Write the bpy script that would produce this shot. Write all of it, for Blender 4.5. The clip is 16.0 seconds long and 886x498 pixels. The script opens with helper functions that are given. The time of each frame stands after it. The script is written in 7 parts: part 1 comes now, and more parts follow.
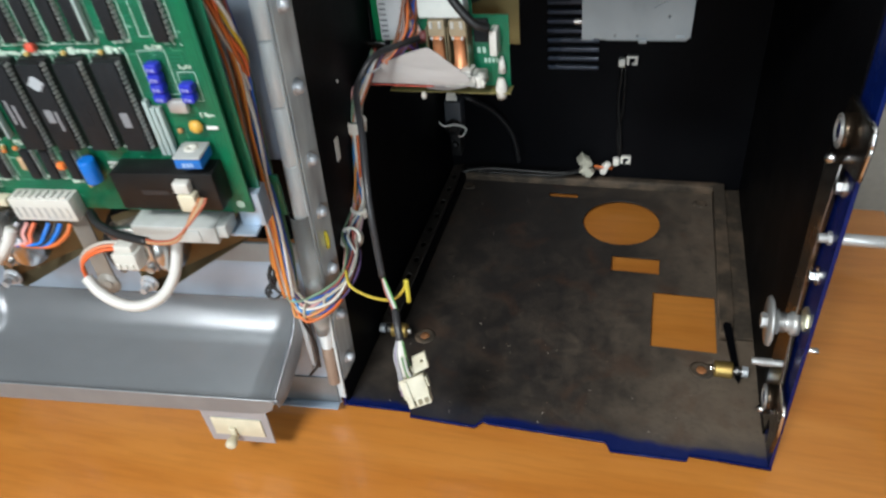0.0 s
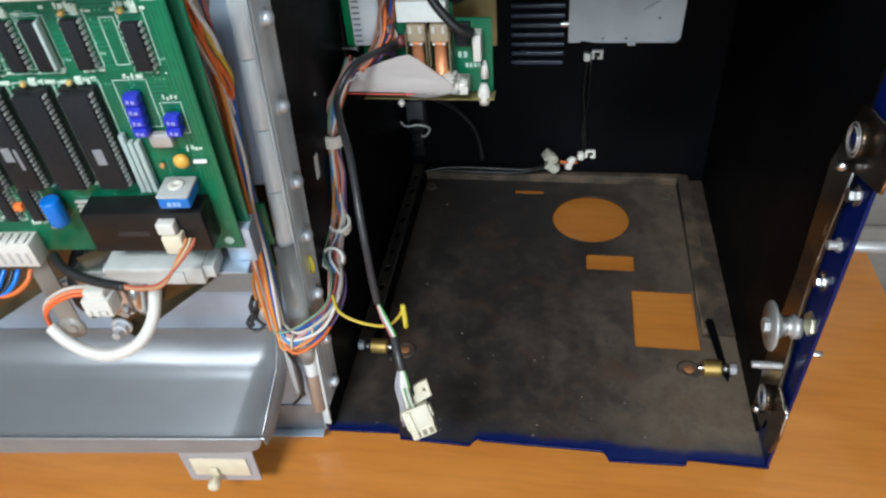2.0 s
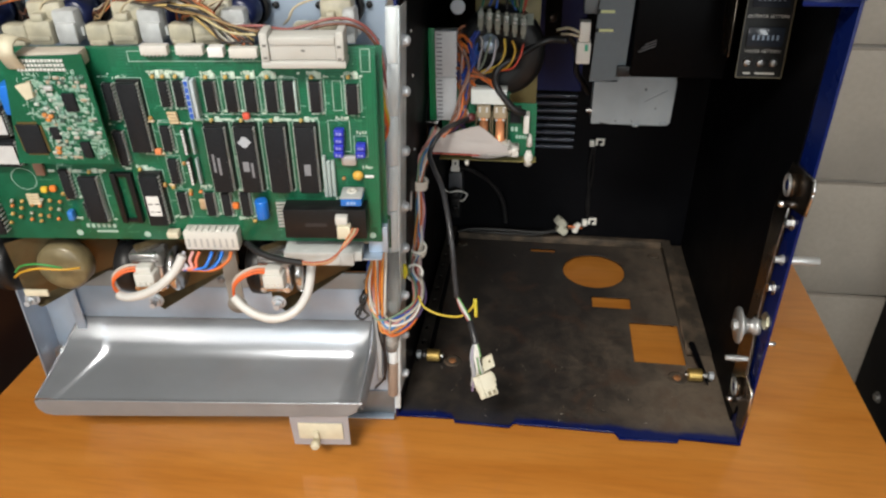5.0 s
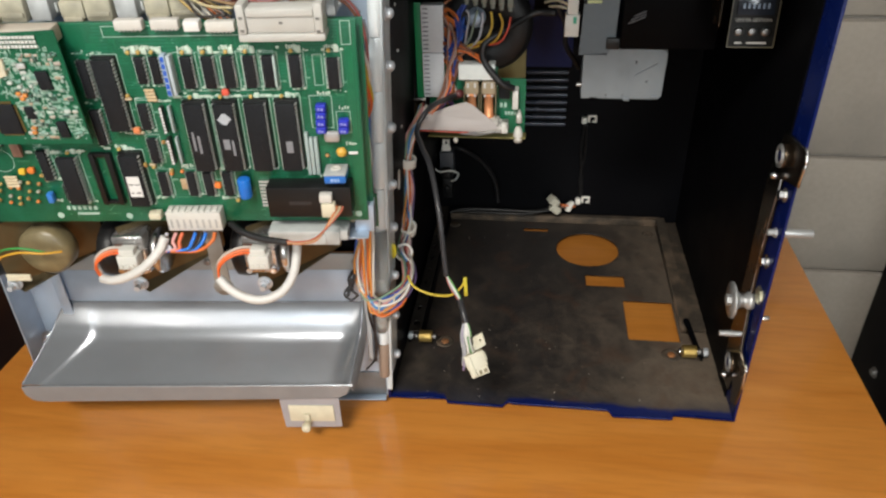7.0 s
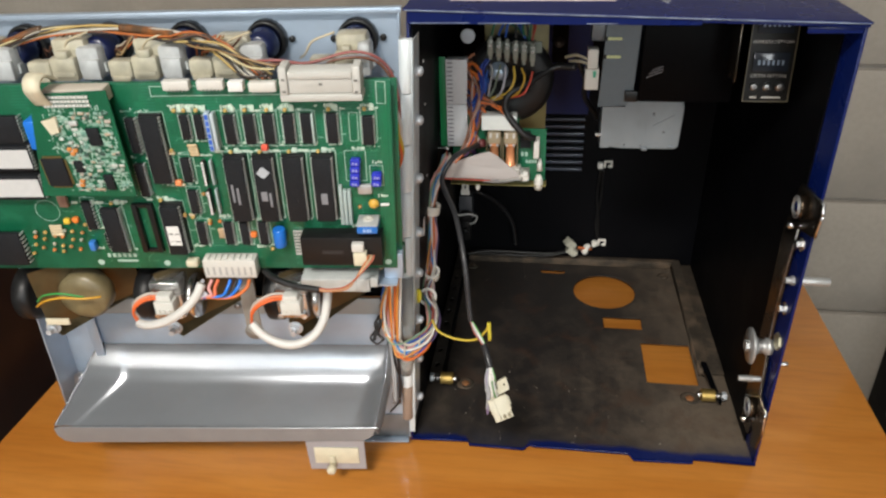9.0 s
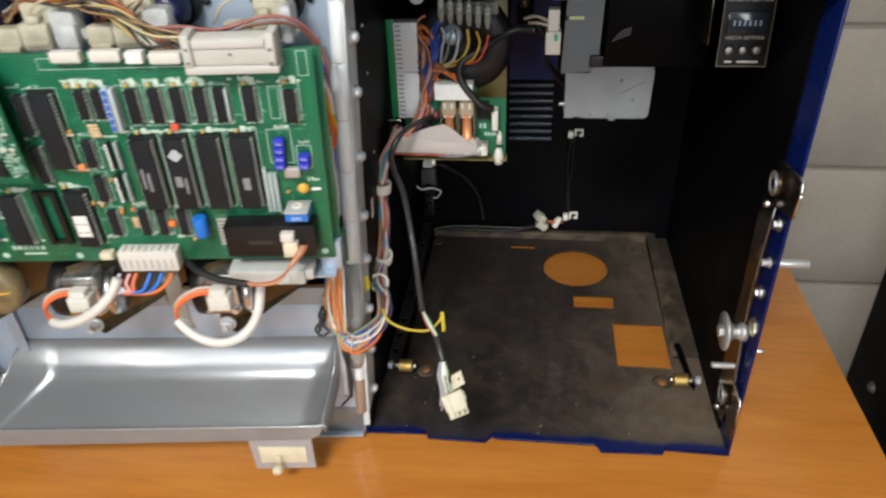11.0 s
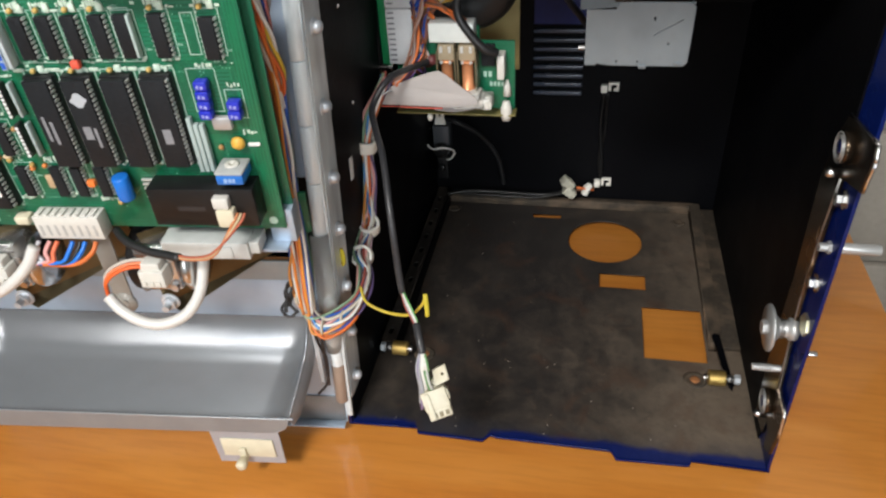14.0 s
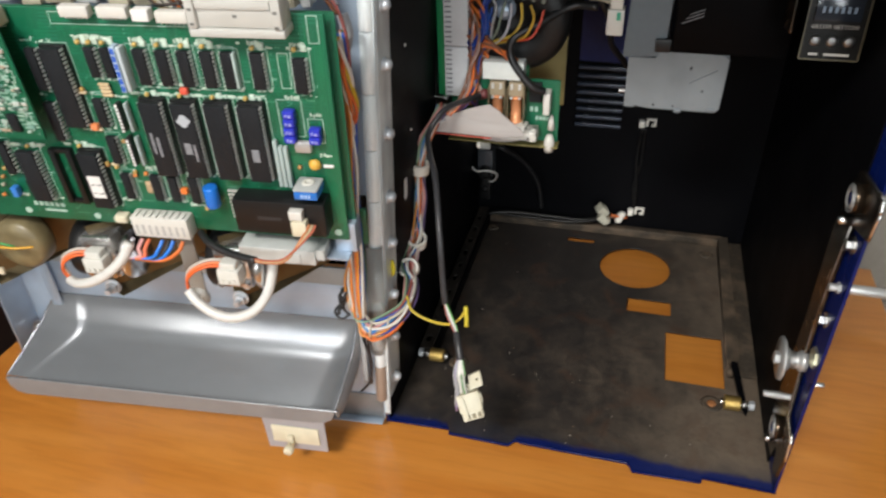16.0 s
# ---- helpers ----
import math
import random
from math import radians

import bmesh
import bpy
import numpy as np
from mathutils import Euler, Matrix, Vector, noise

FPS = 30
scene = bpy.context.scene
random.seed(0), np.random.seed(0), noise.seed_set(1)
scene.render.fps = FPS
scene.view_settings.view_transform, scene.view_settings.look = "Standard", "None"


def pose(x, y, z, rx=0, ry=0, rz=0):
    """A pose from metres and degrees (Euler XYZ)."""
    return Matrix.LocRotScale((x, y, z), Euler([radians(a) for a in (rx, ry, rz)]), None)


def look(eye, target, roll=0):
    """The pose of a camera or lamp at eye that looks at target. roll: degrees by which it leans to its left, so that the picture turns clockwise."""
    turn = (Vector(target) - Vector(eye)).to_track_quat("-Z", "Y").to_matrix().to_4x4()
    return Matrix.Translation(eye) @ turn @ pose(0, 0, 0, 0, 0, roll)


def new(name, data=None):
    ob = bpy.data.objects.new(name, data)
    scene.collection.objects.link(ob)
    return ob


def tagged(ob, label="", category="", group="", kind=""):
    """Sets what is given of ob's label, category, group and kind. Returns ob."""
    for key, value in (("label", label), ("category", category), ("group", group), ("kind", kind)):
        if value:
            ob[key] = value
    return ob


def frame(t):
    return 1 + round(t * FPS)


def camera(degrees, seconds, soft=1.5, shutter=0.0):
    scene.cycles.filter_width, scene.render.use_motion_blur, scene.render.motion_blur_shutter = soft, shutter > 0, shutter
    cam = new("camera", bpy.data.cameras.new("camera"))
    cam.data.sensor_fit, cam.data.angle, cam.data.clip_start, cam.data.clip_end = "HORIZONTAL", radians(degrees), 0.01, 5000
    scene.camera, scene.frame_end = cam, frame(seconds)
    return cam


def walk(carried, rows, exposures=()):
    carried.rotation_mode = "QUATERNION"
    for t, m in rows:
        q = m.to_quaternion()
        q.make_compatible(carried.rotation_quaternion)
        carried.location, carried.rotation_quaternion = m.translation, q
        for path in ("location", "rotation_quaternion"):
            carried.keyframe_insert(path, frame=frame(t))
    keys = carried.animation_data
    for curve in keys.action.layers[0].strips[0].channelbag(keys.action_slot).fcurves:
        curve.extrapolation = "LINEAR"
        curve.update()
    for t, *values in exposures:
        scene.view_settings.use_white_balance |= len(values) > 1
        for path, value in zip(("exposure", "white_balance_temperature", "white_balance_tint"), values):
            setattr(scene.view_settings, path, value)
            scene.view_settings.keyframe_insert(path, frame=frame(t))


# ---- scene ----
# the camera: seconds, place in metres, yaw, pitch, roll in degrees
cam = camera(63.53, 16.0, soft=2.35, shutter=0.5)
ROWS = [
    (0, 0.2277, -0.3573, 0.4689, 18.90, -37.51, -6.62),
    (0.5, 0.2297, -0.3108, 0.4494, 19.26, -39.75, -8.34),
    (1, 0.1755, -0.3027, 0.4595, 12.42, -40.33, -6.66),
    (1.5, 0.1515, -0.3138, 0.4732, 9.22, -40.46, -4.51),
    (2, 0.1756, -0.3306, 0.4775, 11.60, -39.73, -4.89),
    (2.5, 0.1936, -0.3433, 0.4681, 17.40, -38.73, -4.14),
    (3, 0.1918, -0.3705, 0.4802, 17.43, -37.00, -5.25),
    (3.5, 0.1433, -0.4683, 0.4994, 7.87, -33.16, 0.41),
    (4, 0.1289, -0.5224, 0.5369, 8.43, -30.66, -0.77),
    (4.2, 0.1280, -0.5231, 0.5343, 8.13, -30.85, -1.04),
    (6.3, 0.1280, -0.5301, 0.5209, 9.04, -31.63, -1.59),
    (6.5, 0.1307, -0.5278, 0.5196, 9.05, -31.80, -1.96),
    (7, 0.1356, -0.5201, 0.5152, 8.16, -32.53, -1.88),
    (7.5, 0.1326, -0.5209, 0.5221, 8.21, -31.54, -1.31),
    (8, 0.1286, -0.5225, 0.5391, 9.14, -29.74, -1.76),
    (10.3, 0.1196, -0.5405, 0.5272, 7.28, -30.75, -2.44),
    (10.5, 0.1214, -0.5283, 0.5286, 6.65, -32.35, -2.07),
    (11, 0.1468, -0.4730, 0.5213, 7.76, -32.83, -2.31),
    (11.5, 0.1816, -0.4063, 0.4954, 11.33, -32.77, -0.08),
    (12, 0.1740, -0.3909, 0.4759, 13.52, -35.46, -2.51),
    (12.5, 0.1771, -0.3859, 0.4686, 12.49, -36.12, -2.71),
    (13, 0.1820, -0.3840, 0.4696, 12.69, -35.92, -2.96),
    (13.5, 0.1856, -0.3820, 0.4741, 12.85, -35.60, -4.00),
    (14, 0.1834, -0.3848, 0.4738, 13.23, -35.63, -3.94),
    (14.5, 0.1838, -0.3878, 0.4800, 13.59, -35.13, -4.08),
    (15, 0.1821, -0.4070, 0.4880, 12.94, -34.46, -1.70),
    (15.5, 0.1839, -0.4197, 0.4987, 13.44, -33.48, -0.63),
    (16, 0.1852, -0.4270, 0.5073, 16.24, -34.48, -2.09),
]
walk(cam, [(t, pose(x, y, z, 0, 0, yaw) @ pose(0, 0, 0, 90 + pitch) @ pose(0, 0, 0, 0, 0, roll)) for t, x, y, z, yaw, pitch, roll in ROWS],
     ((0.0, 0.54, 6200, 6), (0.5, 0.60, 6050, 4), (1.0, 0.62, 5750, 3), (1.5, 0.58, 5720, 3), (2.0, 0.58, 5950, 6), (2.5, 0.57, 6300, 9), (3.5, 0.47, 6800, 10), (4.0, 0.41, 6900, 10), (8.0, 0.38, 6850, 10), (10.5, 0.47, 6850, 10), (11.5, 0.52, 6570, 10), (12.5, 0.57, 6500, 9), (14.0, 0.56, 6600, 10), (16.0, 0.51, 6720, 10)))

# ---- world and light ----
world = bpy.data.worlds.new("world")
scene.world = world
world.use_nodes = True
world.node_tree.nodes["Background"].inputs[0].default_value = (0.55, 0.57, 0.6, 1)
world.node_tree.nodes["Background"].inputs[1].default_value = 0.05


def lamp(name, eye, target, sx, sy, watts, color):
    data = bpy.data.lights.new(name, "AREA")
    data.shape, data.size, data.size_y, data.energy, data.color = "RECTANGLE", sx, sy, watts, color
    ob = new(name, data)
    ob.matrix_world = look(eye, target)
    return ob


lamp("overhead_light", (-0.13, -1.47, 1.66), (0.0, 0.0, 0.15), 0.46, 0.28, 27.5, (1.0, 0.98, 0.95))
# added broad fill in place of bounced room light, no real fitting
lamp("overhead_light", (0.25, -2.6, 1.66), (0.1, -0.6, 0.15), 2.4, 0.9, 8, (1.0, 0.98, 0.96))
for x, wide, watts, color in ((-1.44, 0.30, 9, (1.0, 0.97, 0.92)), (-0.90, 0.15, 5, (0.96, 0.98, 1.0)), (-0.40, 0.28, 11, (0.84, 0.93, 1.0)), (0.95, 1.1, 32, (0.84, 0.93, 1.0))):
    lamp("window_daylight", (x, -3.36, 0.85), (0.0, 0.0, 0.25), wide, 0.9, watts, color)
scene.view_settings.exposure = 0.5

# ---- materials ----
MATS = {}


def nodes_of(name):
    m = bpy.data.materials.new(name)
    m.use_nodes = True
    nt = m.node_tree
    return m, nt, nt.nodes["Principled BSDF"]


def rgba(c):
    return (c[0], c[1], c[2], 1.0)


def surface(name, color, rough=0.5, metal=0.0, vary=0.15, scale=60.0, bump=0.05, second=None, amount=0.5, big=8.0,
            coat=0.0, stretch=(1, 1, 1), rvary=0.15, spec=0.5):
    """A paint, plastic or metal with grain at two scales. second: the colour of stains and wear."""
    if name in MATS:
        return MATS[name]
    m, nt, b = nodes_of(name)
    tc = nt.nodes.new("ShaderNodeTexCoord")
    mp = nt.nodes.new("ShaderNodeMapping")
    mp.inputs["Scale"].default_value = stretch
    nt.links.new(tc.outputs["Object"], mp.inputs[0])
    fine = nt.nodes.new("ShaderNodeTexNoise")
    fine.inputs["Scale"].default_value, fine.inputs["Detail"].default_value = scale, 6
    nt.links.new(mp.outputs[0], fine.inputs["Vector"])
    wide = nt.nodes.new("ShaderNodeTexNoise")
    wide.inputs["Scale"].default_value, wide.inputs["Detail"].default_value = big, 5
    nt.links.new(mp.outputs[0], wide.inputs["Vector"])
    mix = nt.nodes.new("ShaderNodeMix")
    mix.data_type = "RGBA"
    dark = tuple(c * (1 - vary) for c in color)
    light = tuple(min(1.0, c * (1 + vary)) for c in color)
    mix.inputs["A"].default_value, mix.inputs["B"].default_value = rgba(dark), rgba(light)
    nt.links.new(fine.outputs["Fac"], mix.inputs["Factor"])
    last = mix.outputs["Result"]
    if second:
        ramp = nt.nodes.new("ShaderNodeValToRGB")
        ramp.color_ramp.elements[0].position, ramp.color_ramp.elements[1].position = 0.45, 0.7
        ramp.color_ramp.elements[1].color = (amount, amount, amount, 1)
        nt.links.new(wide.outputs["Fac"], ramp.inputs[0])
        over = nt.nodes.new("ShaderNodeMix")
        over.data_type = "RGBA"
        over.inputs["B"].default_value = rgba(second)
        nt.links.new(ramp.outputs[0], over.inputs["Factor"])
        nt.links.new(last, over.inputs["A"])
        last = over.outputs["Result"]
    nt.links.new(last, b.inputs["Base Color"])
    rr = nt.nodes.new("ShaderNodeMapRange")
    rr.inputs["To Min"].default_value, rr.inputs["To Max"].default_value = max(0.03, rough - rvary), min(1, rough + rvary)
    nt.links.new(wide.outputs["Fac"], rr.inputs["Value"])
    nt.links.new(rr.outputs[0], b.inputs["Roughness"])
    b.inputs["Metallic"].default_value = metal
    b.inputs["Specular IOR Level"].default_value = spec
    b.inputs["Coat Weight"].default_value = coat
    b.inputs["Coat Roughness"].default_value = 0.12
    if bump:
        bp = nt.nodes.new("ShaderNodeBump")
        bp.inputs["Strength"].default_value, bp.inputs["Distance"].default_value = bump, 0.001
        nt.links.new(fine.outputs["Fac"], bp.inputs["Height"])
        nt.links.new(bp.outputs[0], b.inputs["Normal"])
    MATS[name] = m
    return m


def wood(name, dark, mid, light, rough, coat):
    m, nt, b = nodes_of(name)
    tc = nt.nodes.new("ShaderNodeTexCoord")
    mp = nt.nodes.new("ShaderNodeMapping")
    mp.inputs["Scale"].default_value = (1.6, 14, 14)
    nt.links.new(tc.outputs["Object"], mp.inputs[0])
    n1 = nt.nodes.new("ShaderNodeTexNoise")
    n1.inputs["Scale"].default_value, n1.inputs["Detail"].default_value, n1.inputs["Distortion"].default_value = 2.2, 8, 0.6
    n2 = nt.nodes.new("ShaderNodeTexNoise")
    n2.inputs["Scale"].default_value, n2.inputs["Detail"].default_value = 14, 6
    for n in (n1, n2):
        nt.links.new(mp.outputs[0], n.inputs["Vector"])
    ramp = nt.nodes.new("ShaderNodeValToRGB")
    e = ramp.color_ramp.elements
    e[0].position, e[0].color, e[1].position, e[1].color = 0.3, rgba(dark), 0.72, rgba(light)
    k = e.new(0.5)
    k.color = rgba(mid)
    nt.links.new(n1.outputs["Fac"], ramp.inputs[0])
    fine = nt.nodes.new("ShaderNodeMix")
    fine.data_type, fine.blend_type = "RGBA", "MULTIPLY"
    fine.inputs["Factor"].default_value = 0.22
    r2 = nt.nodes.new("ShaderNodeValToRGB")
    r2.color_ramp.elements[0].position, r2.color_ramp.elements[0].color = 0.35, (0.6, 0.55, 0.5, 1)
    r2.color_ramp.elements[1].position = 0.55
    nt.links.new(n2.outputs["Fac"], r2.inputs[0])
    nt.links.new(ramp.outputs[0], fine.inputs["A"])
    nt.links.new(r2.outputs[0], fine.inputs["B"])
    nt.links.new(fine.outputs["Result"], b.inputs["Base Color"])
    b.inputs["Roughness"].default_value = rough
    b.inputs["Coat Weight"].default_value = coat
    b.inputs["Coat Roughness"].default_value = 0.07
    bp = nt.nodes.new("ShaderNodeBump")
    bp.inputs["Strength"].default_value, bp.inputs["Distance"].default_value = 0.06, 0.001
    nt.links.new(n2.outputs["Fac"], bp.inputs["Height"])
    nt.links.new(bp.outputs[0], b.inputs["Normal"])
    return m


def circuit_green(name, base, trace, scale):
    """Solder mask over copper tracks: fine straight tracks in both directions, broken up, and small pads."""
    m, nt, b = nodes_of(name)
    tc = nt.nodes.new("ShaderNodeTexCoord")
    masks = []
    for turn in (0, 90):
        mp = nt.nodes.new("ShaderNodeMapping")
        mp.inputs["Rotation"].default_value = (radians(90), 0, radians(turn)) if turn == 0 else (radians(90), radians(90), 0)
        nt.links.new(tc.outputs["Object"], mp.inputs[0])
        br = nt.nodes.new("ShaderNodeTexBrick")
        br.inputs["Scale"].default_value = scale
        br.inputs["Mortar Size"].default_value, br.inputs["Mortar Smooth"].default_value = 0.035, 0.1
        br.inputs["Brick Width"].default_value, br.inputs["Row Height"].default_value = 1.7, 0.21
        nt.links.new(mp.outputs[0], br.inputs["Vector"])
        masks.append(br.outputs["Fac"])
    nz = nt.nodes.new("ShaderNodeTexNoise")
    nz.inputs["Scale"].default_value, nz.inputs["Detail"].default_value = 55, 2
    nt.links.new(tc.outputs["Object"], nz.inputs["Vector"])
    th = nt.nodes.new("ShaderNodeMath")
    th.operation = "GREATER_THAN"
    th.inputs[1].default_value = 0.52
    nt.links.new(nz.outputs["Fac"], th.inputs[0])
    pick = nt.nodes.new("ShaderNodeMix")
    nt.links.new(th.outputs[0], pick.inputs["Factor"])
    nt.links.new(masks[0], pick.inputs["A"])
    nt.links.new(masks[1], pick.inputs["B"])
    col = nt.nodes.new("ShaderNodeMix")
    col.data_type = "RGBA"
    col.inputs["A"].default_value, col.inputs["B"].default_value = rgba(base), rgba(trace)
    nt.links.new(pick.outputs["Result"], col.inputs["Factor"])
    wide = nt.nodes.new("ShaderNodeTexNoise")
    wide.inputs["Scale"].default_value = 18
    nt.links.new(tc.outputs["Object"], wide.inputs["Vector"])
    mul = nt.nodes.new("ShaderNodeMix")
    mul.data_type, mul.blend_type = "RGBA", "MULTIPLY"
    mul.inputs["Factor"].default_value = 0.5
    nt.links.new(col.outputs["Result"], mul.inputs["A"])
    nt.links.new(wide.outputs["Fac"], mul.inputs["B"])
    nt.links.new(mul.outputs["Result"], b.inputs["Base Color"])
    b.inputs["Roughness"].default_value = 0.32
    bp = nt.nodes.new("ShaderNodeBump")
    bp.inputs["Strength"].default_value, bp.inputs["Distance"].default_value = 0.3, 0.0003
    nt.links.new(pick.outputs["Result"], bp.inputs["Height"])
    nt.links.new(bp.outputs[0], b.inputs["Normal"])
    return m


def dusty_floor(name):
    """Black enamel under wiped and trodden dust, thicker towards the sides, with a ragged blue border at the front."""
    m, nt, b = nodes_of(name)
    tc = nt.nodes.new("ShaderNodeTexCoord")
    sep = nt.nodes.new("ShaderNodeSeparateXYZ")
    nt.links.new(tc.outputs["Object"], sep.inputs[0])

    def noise(scale, detail, distort=0.0, stretch=(1, 1, 1), turn=0.0):
        mp = nt.nodes.new("ShaderNodeMapping")
        mp.inputs["Scale"].default_value = stretch
        mp.inputs["Rotation"].default_value = (0, 0, radians(turn))
        nt.links.new(tc.outputs["Object"], mp.inputs[0])
        n = nt.nodes.new("ShaderNodeTexNoise")
        n.inputs["Scale"].default_value, n.inputs["Detail"].default_value, n.inputs["Distortion"].default_value = scale, detail, distort
        nt.links.new(mp.outputs[0], n.inputs["Vector"])
        return n.outputs["Fac"]

    def calc(op, a, c, clamp=False):
        k = nt.nodes.new("ShaderNodeMath")
        k.operation, k.use_clamp = op, clamp
        for slot, v in ((0, a), (1, c)):
            if isinstance(v, (int, float)):
                k.inputs[slot].default_value = v
            else:
                nt.links.new(v, k.inputs[slot])
        return k.outputs[0]

    def fade(v, lo, hi):
        r = nt.nodes.new("ShaderNodeMapRange")
        r.interpolation_type = "SMOOTHSTEP"
        r.inputs["From Min"].default_value, r.inputs["From Max"].default_value = lo, hi
        nt.links.new(v, r.inputs["Value"])
        return r.outputs[0]

    def blend(f, a, c):
        k = nt.nodes.new("ShaderNodeMix")
        k.data_type = "RGBA"
        nt.links.new(f, k.inputs["Factor"])
        for slot, v in (("A", a), ("B", c)):
            if isinstance(v, tuple):
                k.inputs[slot].default_value = rgba(v)
            else:
                nt.links.new(v, k.inputs[slot])
        return k.outputs["Result"]

    side = calc("MULTIPLY", calc("POWER", calc("ABSOLUTE", calc("SUBTRACT", sep.outputs["X"], 0.105), 0.0), 2.0), 11.0)
    patches = noise(21, 8, 0.9)
    grain = noise(210, 6)
    wipes = noise(7, 6, 0.6, (7, 1.2, 1), 14)
    broad = noise(5.5, 2, 0.3)
    near = calc("MULTIPLY", calc("SUBTRACT", 0.13, sep.outputs["Y"]), 0.45)
    smudge = noise(64, 7, 1.2)
    heap = calc("ADD", calc("ADD", calc("ADD", calc("MULTIPLY", patches, 0.52), side), calc("ADD", calc("MULTIPLY", wipes, 0.24), calc("MULTIPLY", broad, 0.45))), calc("ADD", near, calc("MULTIPLY", smudge, 0.42)))
    dust = fade(heap, 0.66, 1.50)
    dust = calc("MULTIPLY", dust, fade(grain, 0.0, 0.5), True)
    col = blend(dust, (0.0230, 0.0205, 0.0195), (0.138, 0.106, 0.077))
    rust = calc("MULTIPLY", fade(noise(30, 8, 0.8), 0.52, 0.72), 0.42)
    col = blend(rust, col, (0.070, 0.034, 0.020))
    # bluish sheen near the front edge, painted into the colour
    front_sheen = calc("MULTIPLY", fade(calc("ADD", sep.outputs["Y"], calc("MULTIPLY", noise(30, 6, 0.5), 0.03)), 0.042, 0.012), 0.7)
    col = blend(front_sheen, col, (0.016, 0.020, 0.034))
    lines = fade(noise(26, 3, 0.2, (14, 0.7, 1), -24), 0.69, 0.74)
    col = blend(calc("MULTIPLY", lines, 0.22), col, (0.09, 0.08, 0.07))
    tab = nt.nodes.new("ShaderNodeMath")
    tab.operation = "ABSOLUTE"
    nt.links.new(calc("SUBTRACT", sep.outputs["X"], 0.089), tab.inputs[0])
    reach = calc("SUBTRACT", 0.0030, calc("MULTIPLY", fade(tab.outputs[0], 0.034, 0.026), 0.0115))
    border = fade(calc("SUBTRACT", calc("ADD", reach, calc("MULTIPLY", noise(38, 7, 0.6), 0.0125)), sep.outputs["Y"]), -0.0030, 0.0045)
    col = blend(border, col, (0.002, 0.009, 0.085))
    nt.links.new(col, b.inputs["Base Color"])
    rough = nt.nodes.new("ShaderNodeMapRange")
    rough.inputs["To Min"].default_value, rough.inputs["To Max"].default_value = 0.40, 0.78
    nt.links.new(dust, rough.inputs["Value"])
    nt.links.new(rough.outputs[0], b.inputs["Roughness"])
    b.inputs["Specular IOR Level"].default_value = 0.4
    bp = nt.nodes.new("ShaderNodeBump")
    bp.inputs["Strength"].default_value, bp.inputs["Distance"].default_value = 0.4, 0.0008
    nt.links.new(grain, bp.inputs["Height"])
    nt.links.new(bp.outputs[0], b.inputs["Normal"])
    return m


def clear_plastic(name, color, rough=0.15):
    m, nt, b = nodes_of(name)
    b.inputs["Base Color"].default_value = rgba(color)
    b.inputs["Roughness"].default_value = rough
    b.inputs["Transmission Weight"].default_value = 0.75
    b.inputs["IOR"].default_value = 1.4
    return m


def milky(name, color):
    """Aged translucent nylon: cloudy, with yellowed patches."""
    if name in MATS:
        return MATS[name]
    m = surface(name, color, 0.35, 0, 0.3, 120, 0.12, tuple(0.62 * c for c in color), 0.8, 75)
    b = next(n for n in m.node_tree.nodes if n.type == "BSDF_PRINCIPLED")
    b.inputs["Transmission Weight"].default_value = 0.25
    return m


WOOD = wood("cherry_veneer", (0.57, 0.200, 0.030), (0.63, 0.238, 0.041), (0.69, 0.276, 0.054), 0.36, 0.55)
DARKWOOD = wood("dark_wood", (0.010, 0.003, 0.0018), (0.015, 0.0042, 0.0025), (0.02, 0.0062, 0.0036), 0.5, 0.0)
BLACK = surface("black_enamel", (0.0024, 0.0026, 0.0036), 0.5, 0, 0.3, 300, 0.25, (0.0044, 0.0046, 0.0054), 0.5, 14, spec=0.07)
DUSTY = surface("dusty_black_steel", (0.0275, 0.0240, 0.0212), 0.46, 0, 0.75, 190, 0.45, (0.078, 0.061, 0.047), 0.55, 17, rvary=0.17, spec=0.42)
FLOORDUST = dusty_floor("dusty_black_floor")
GRIME = surface("grimy_steel", (0.046, 0.037, 0.028), 0.7, 0.0, 0.5, 220, 0.6, (0.14, 0.100, 0.068), 0.9, 38, spec=0.3)
BLUE = surface("blue_enamel", (0.0018, 0.0080, 0.074), 0.28, 0, 0.12, 240, 0.12, (0.003, 0.009, 0.07), 0.4, 20, spec=0.22)
ZINC = surface("galvanised_steel", (0.40, 0.49, 0.60), 0.34, 0.42, 0.10, 90, 0.06, (0.31, 0.385, 0.475), 0.7, 11)
TRAYM = surface("brushed_tray_steel", (0.30, 0.32, 0.345), 0.23, 0.68, 0.08, 70, 0.03, (0.245, 0.26, 0.28), 0.6, 14, stretch=(0.5, 1, 1), rvary=0.05)
STEEL = surface("bright_steel", (0.62, 0.62, 0.62), 0.25, 1.0, 0.1, 400, 0.05)
DULL = surface("dull_steel", (0.36, 0.36, 0.36), 0.42, 1.0, 0.2, 120, 0.1, (0.2, 0.18, 0.16), 0.5, 30)
DARKSTEEL = surface("dark_oiled_steel", (0.06, 0.051, 0.041), 0.24, 0.85, 0.25, 90, 0.08, (0.2, 0.12, 0.06), 0.5, 20)
BRASS = surface("brass", (0.46, 0.32, 0.10), 0.42, 0.8, 0.25, 200, 0.05)
COPPER = surface("copper_wire", (0.85, 0.36, 0.17), 0.28, 0.35, 0.2, 900, 0.3, stretch=(0.2, 0.2, 3))
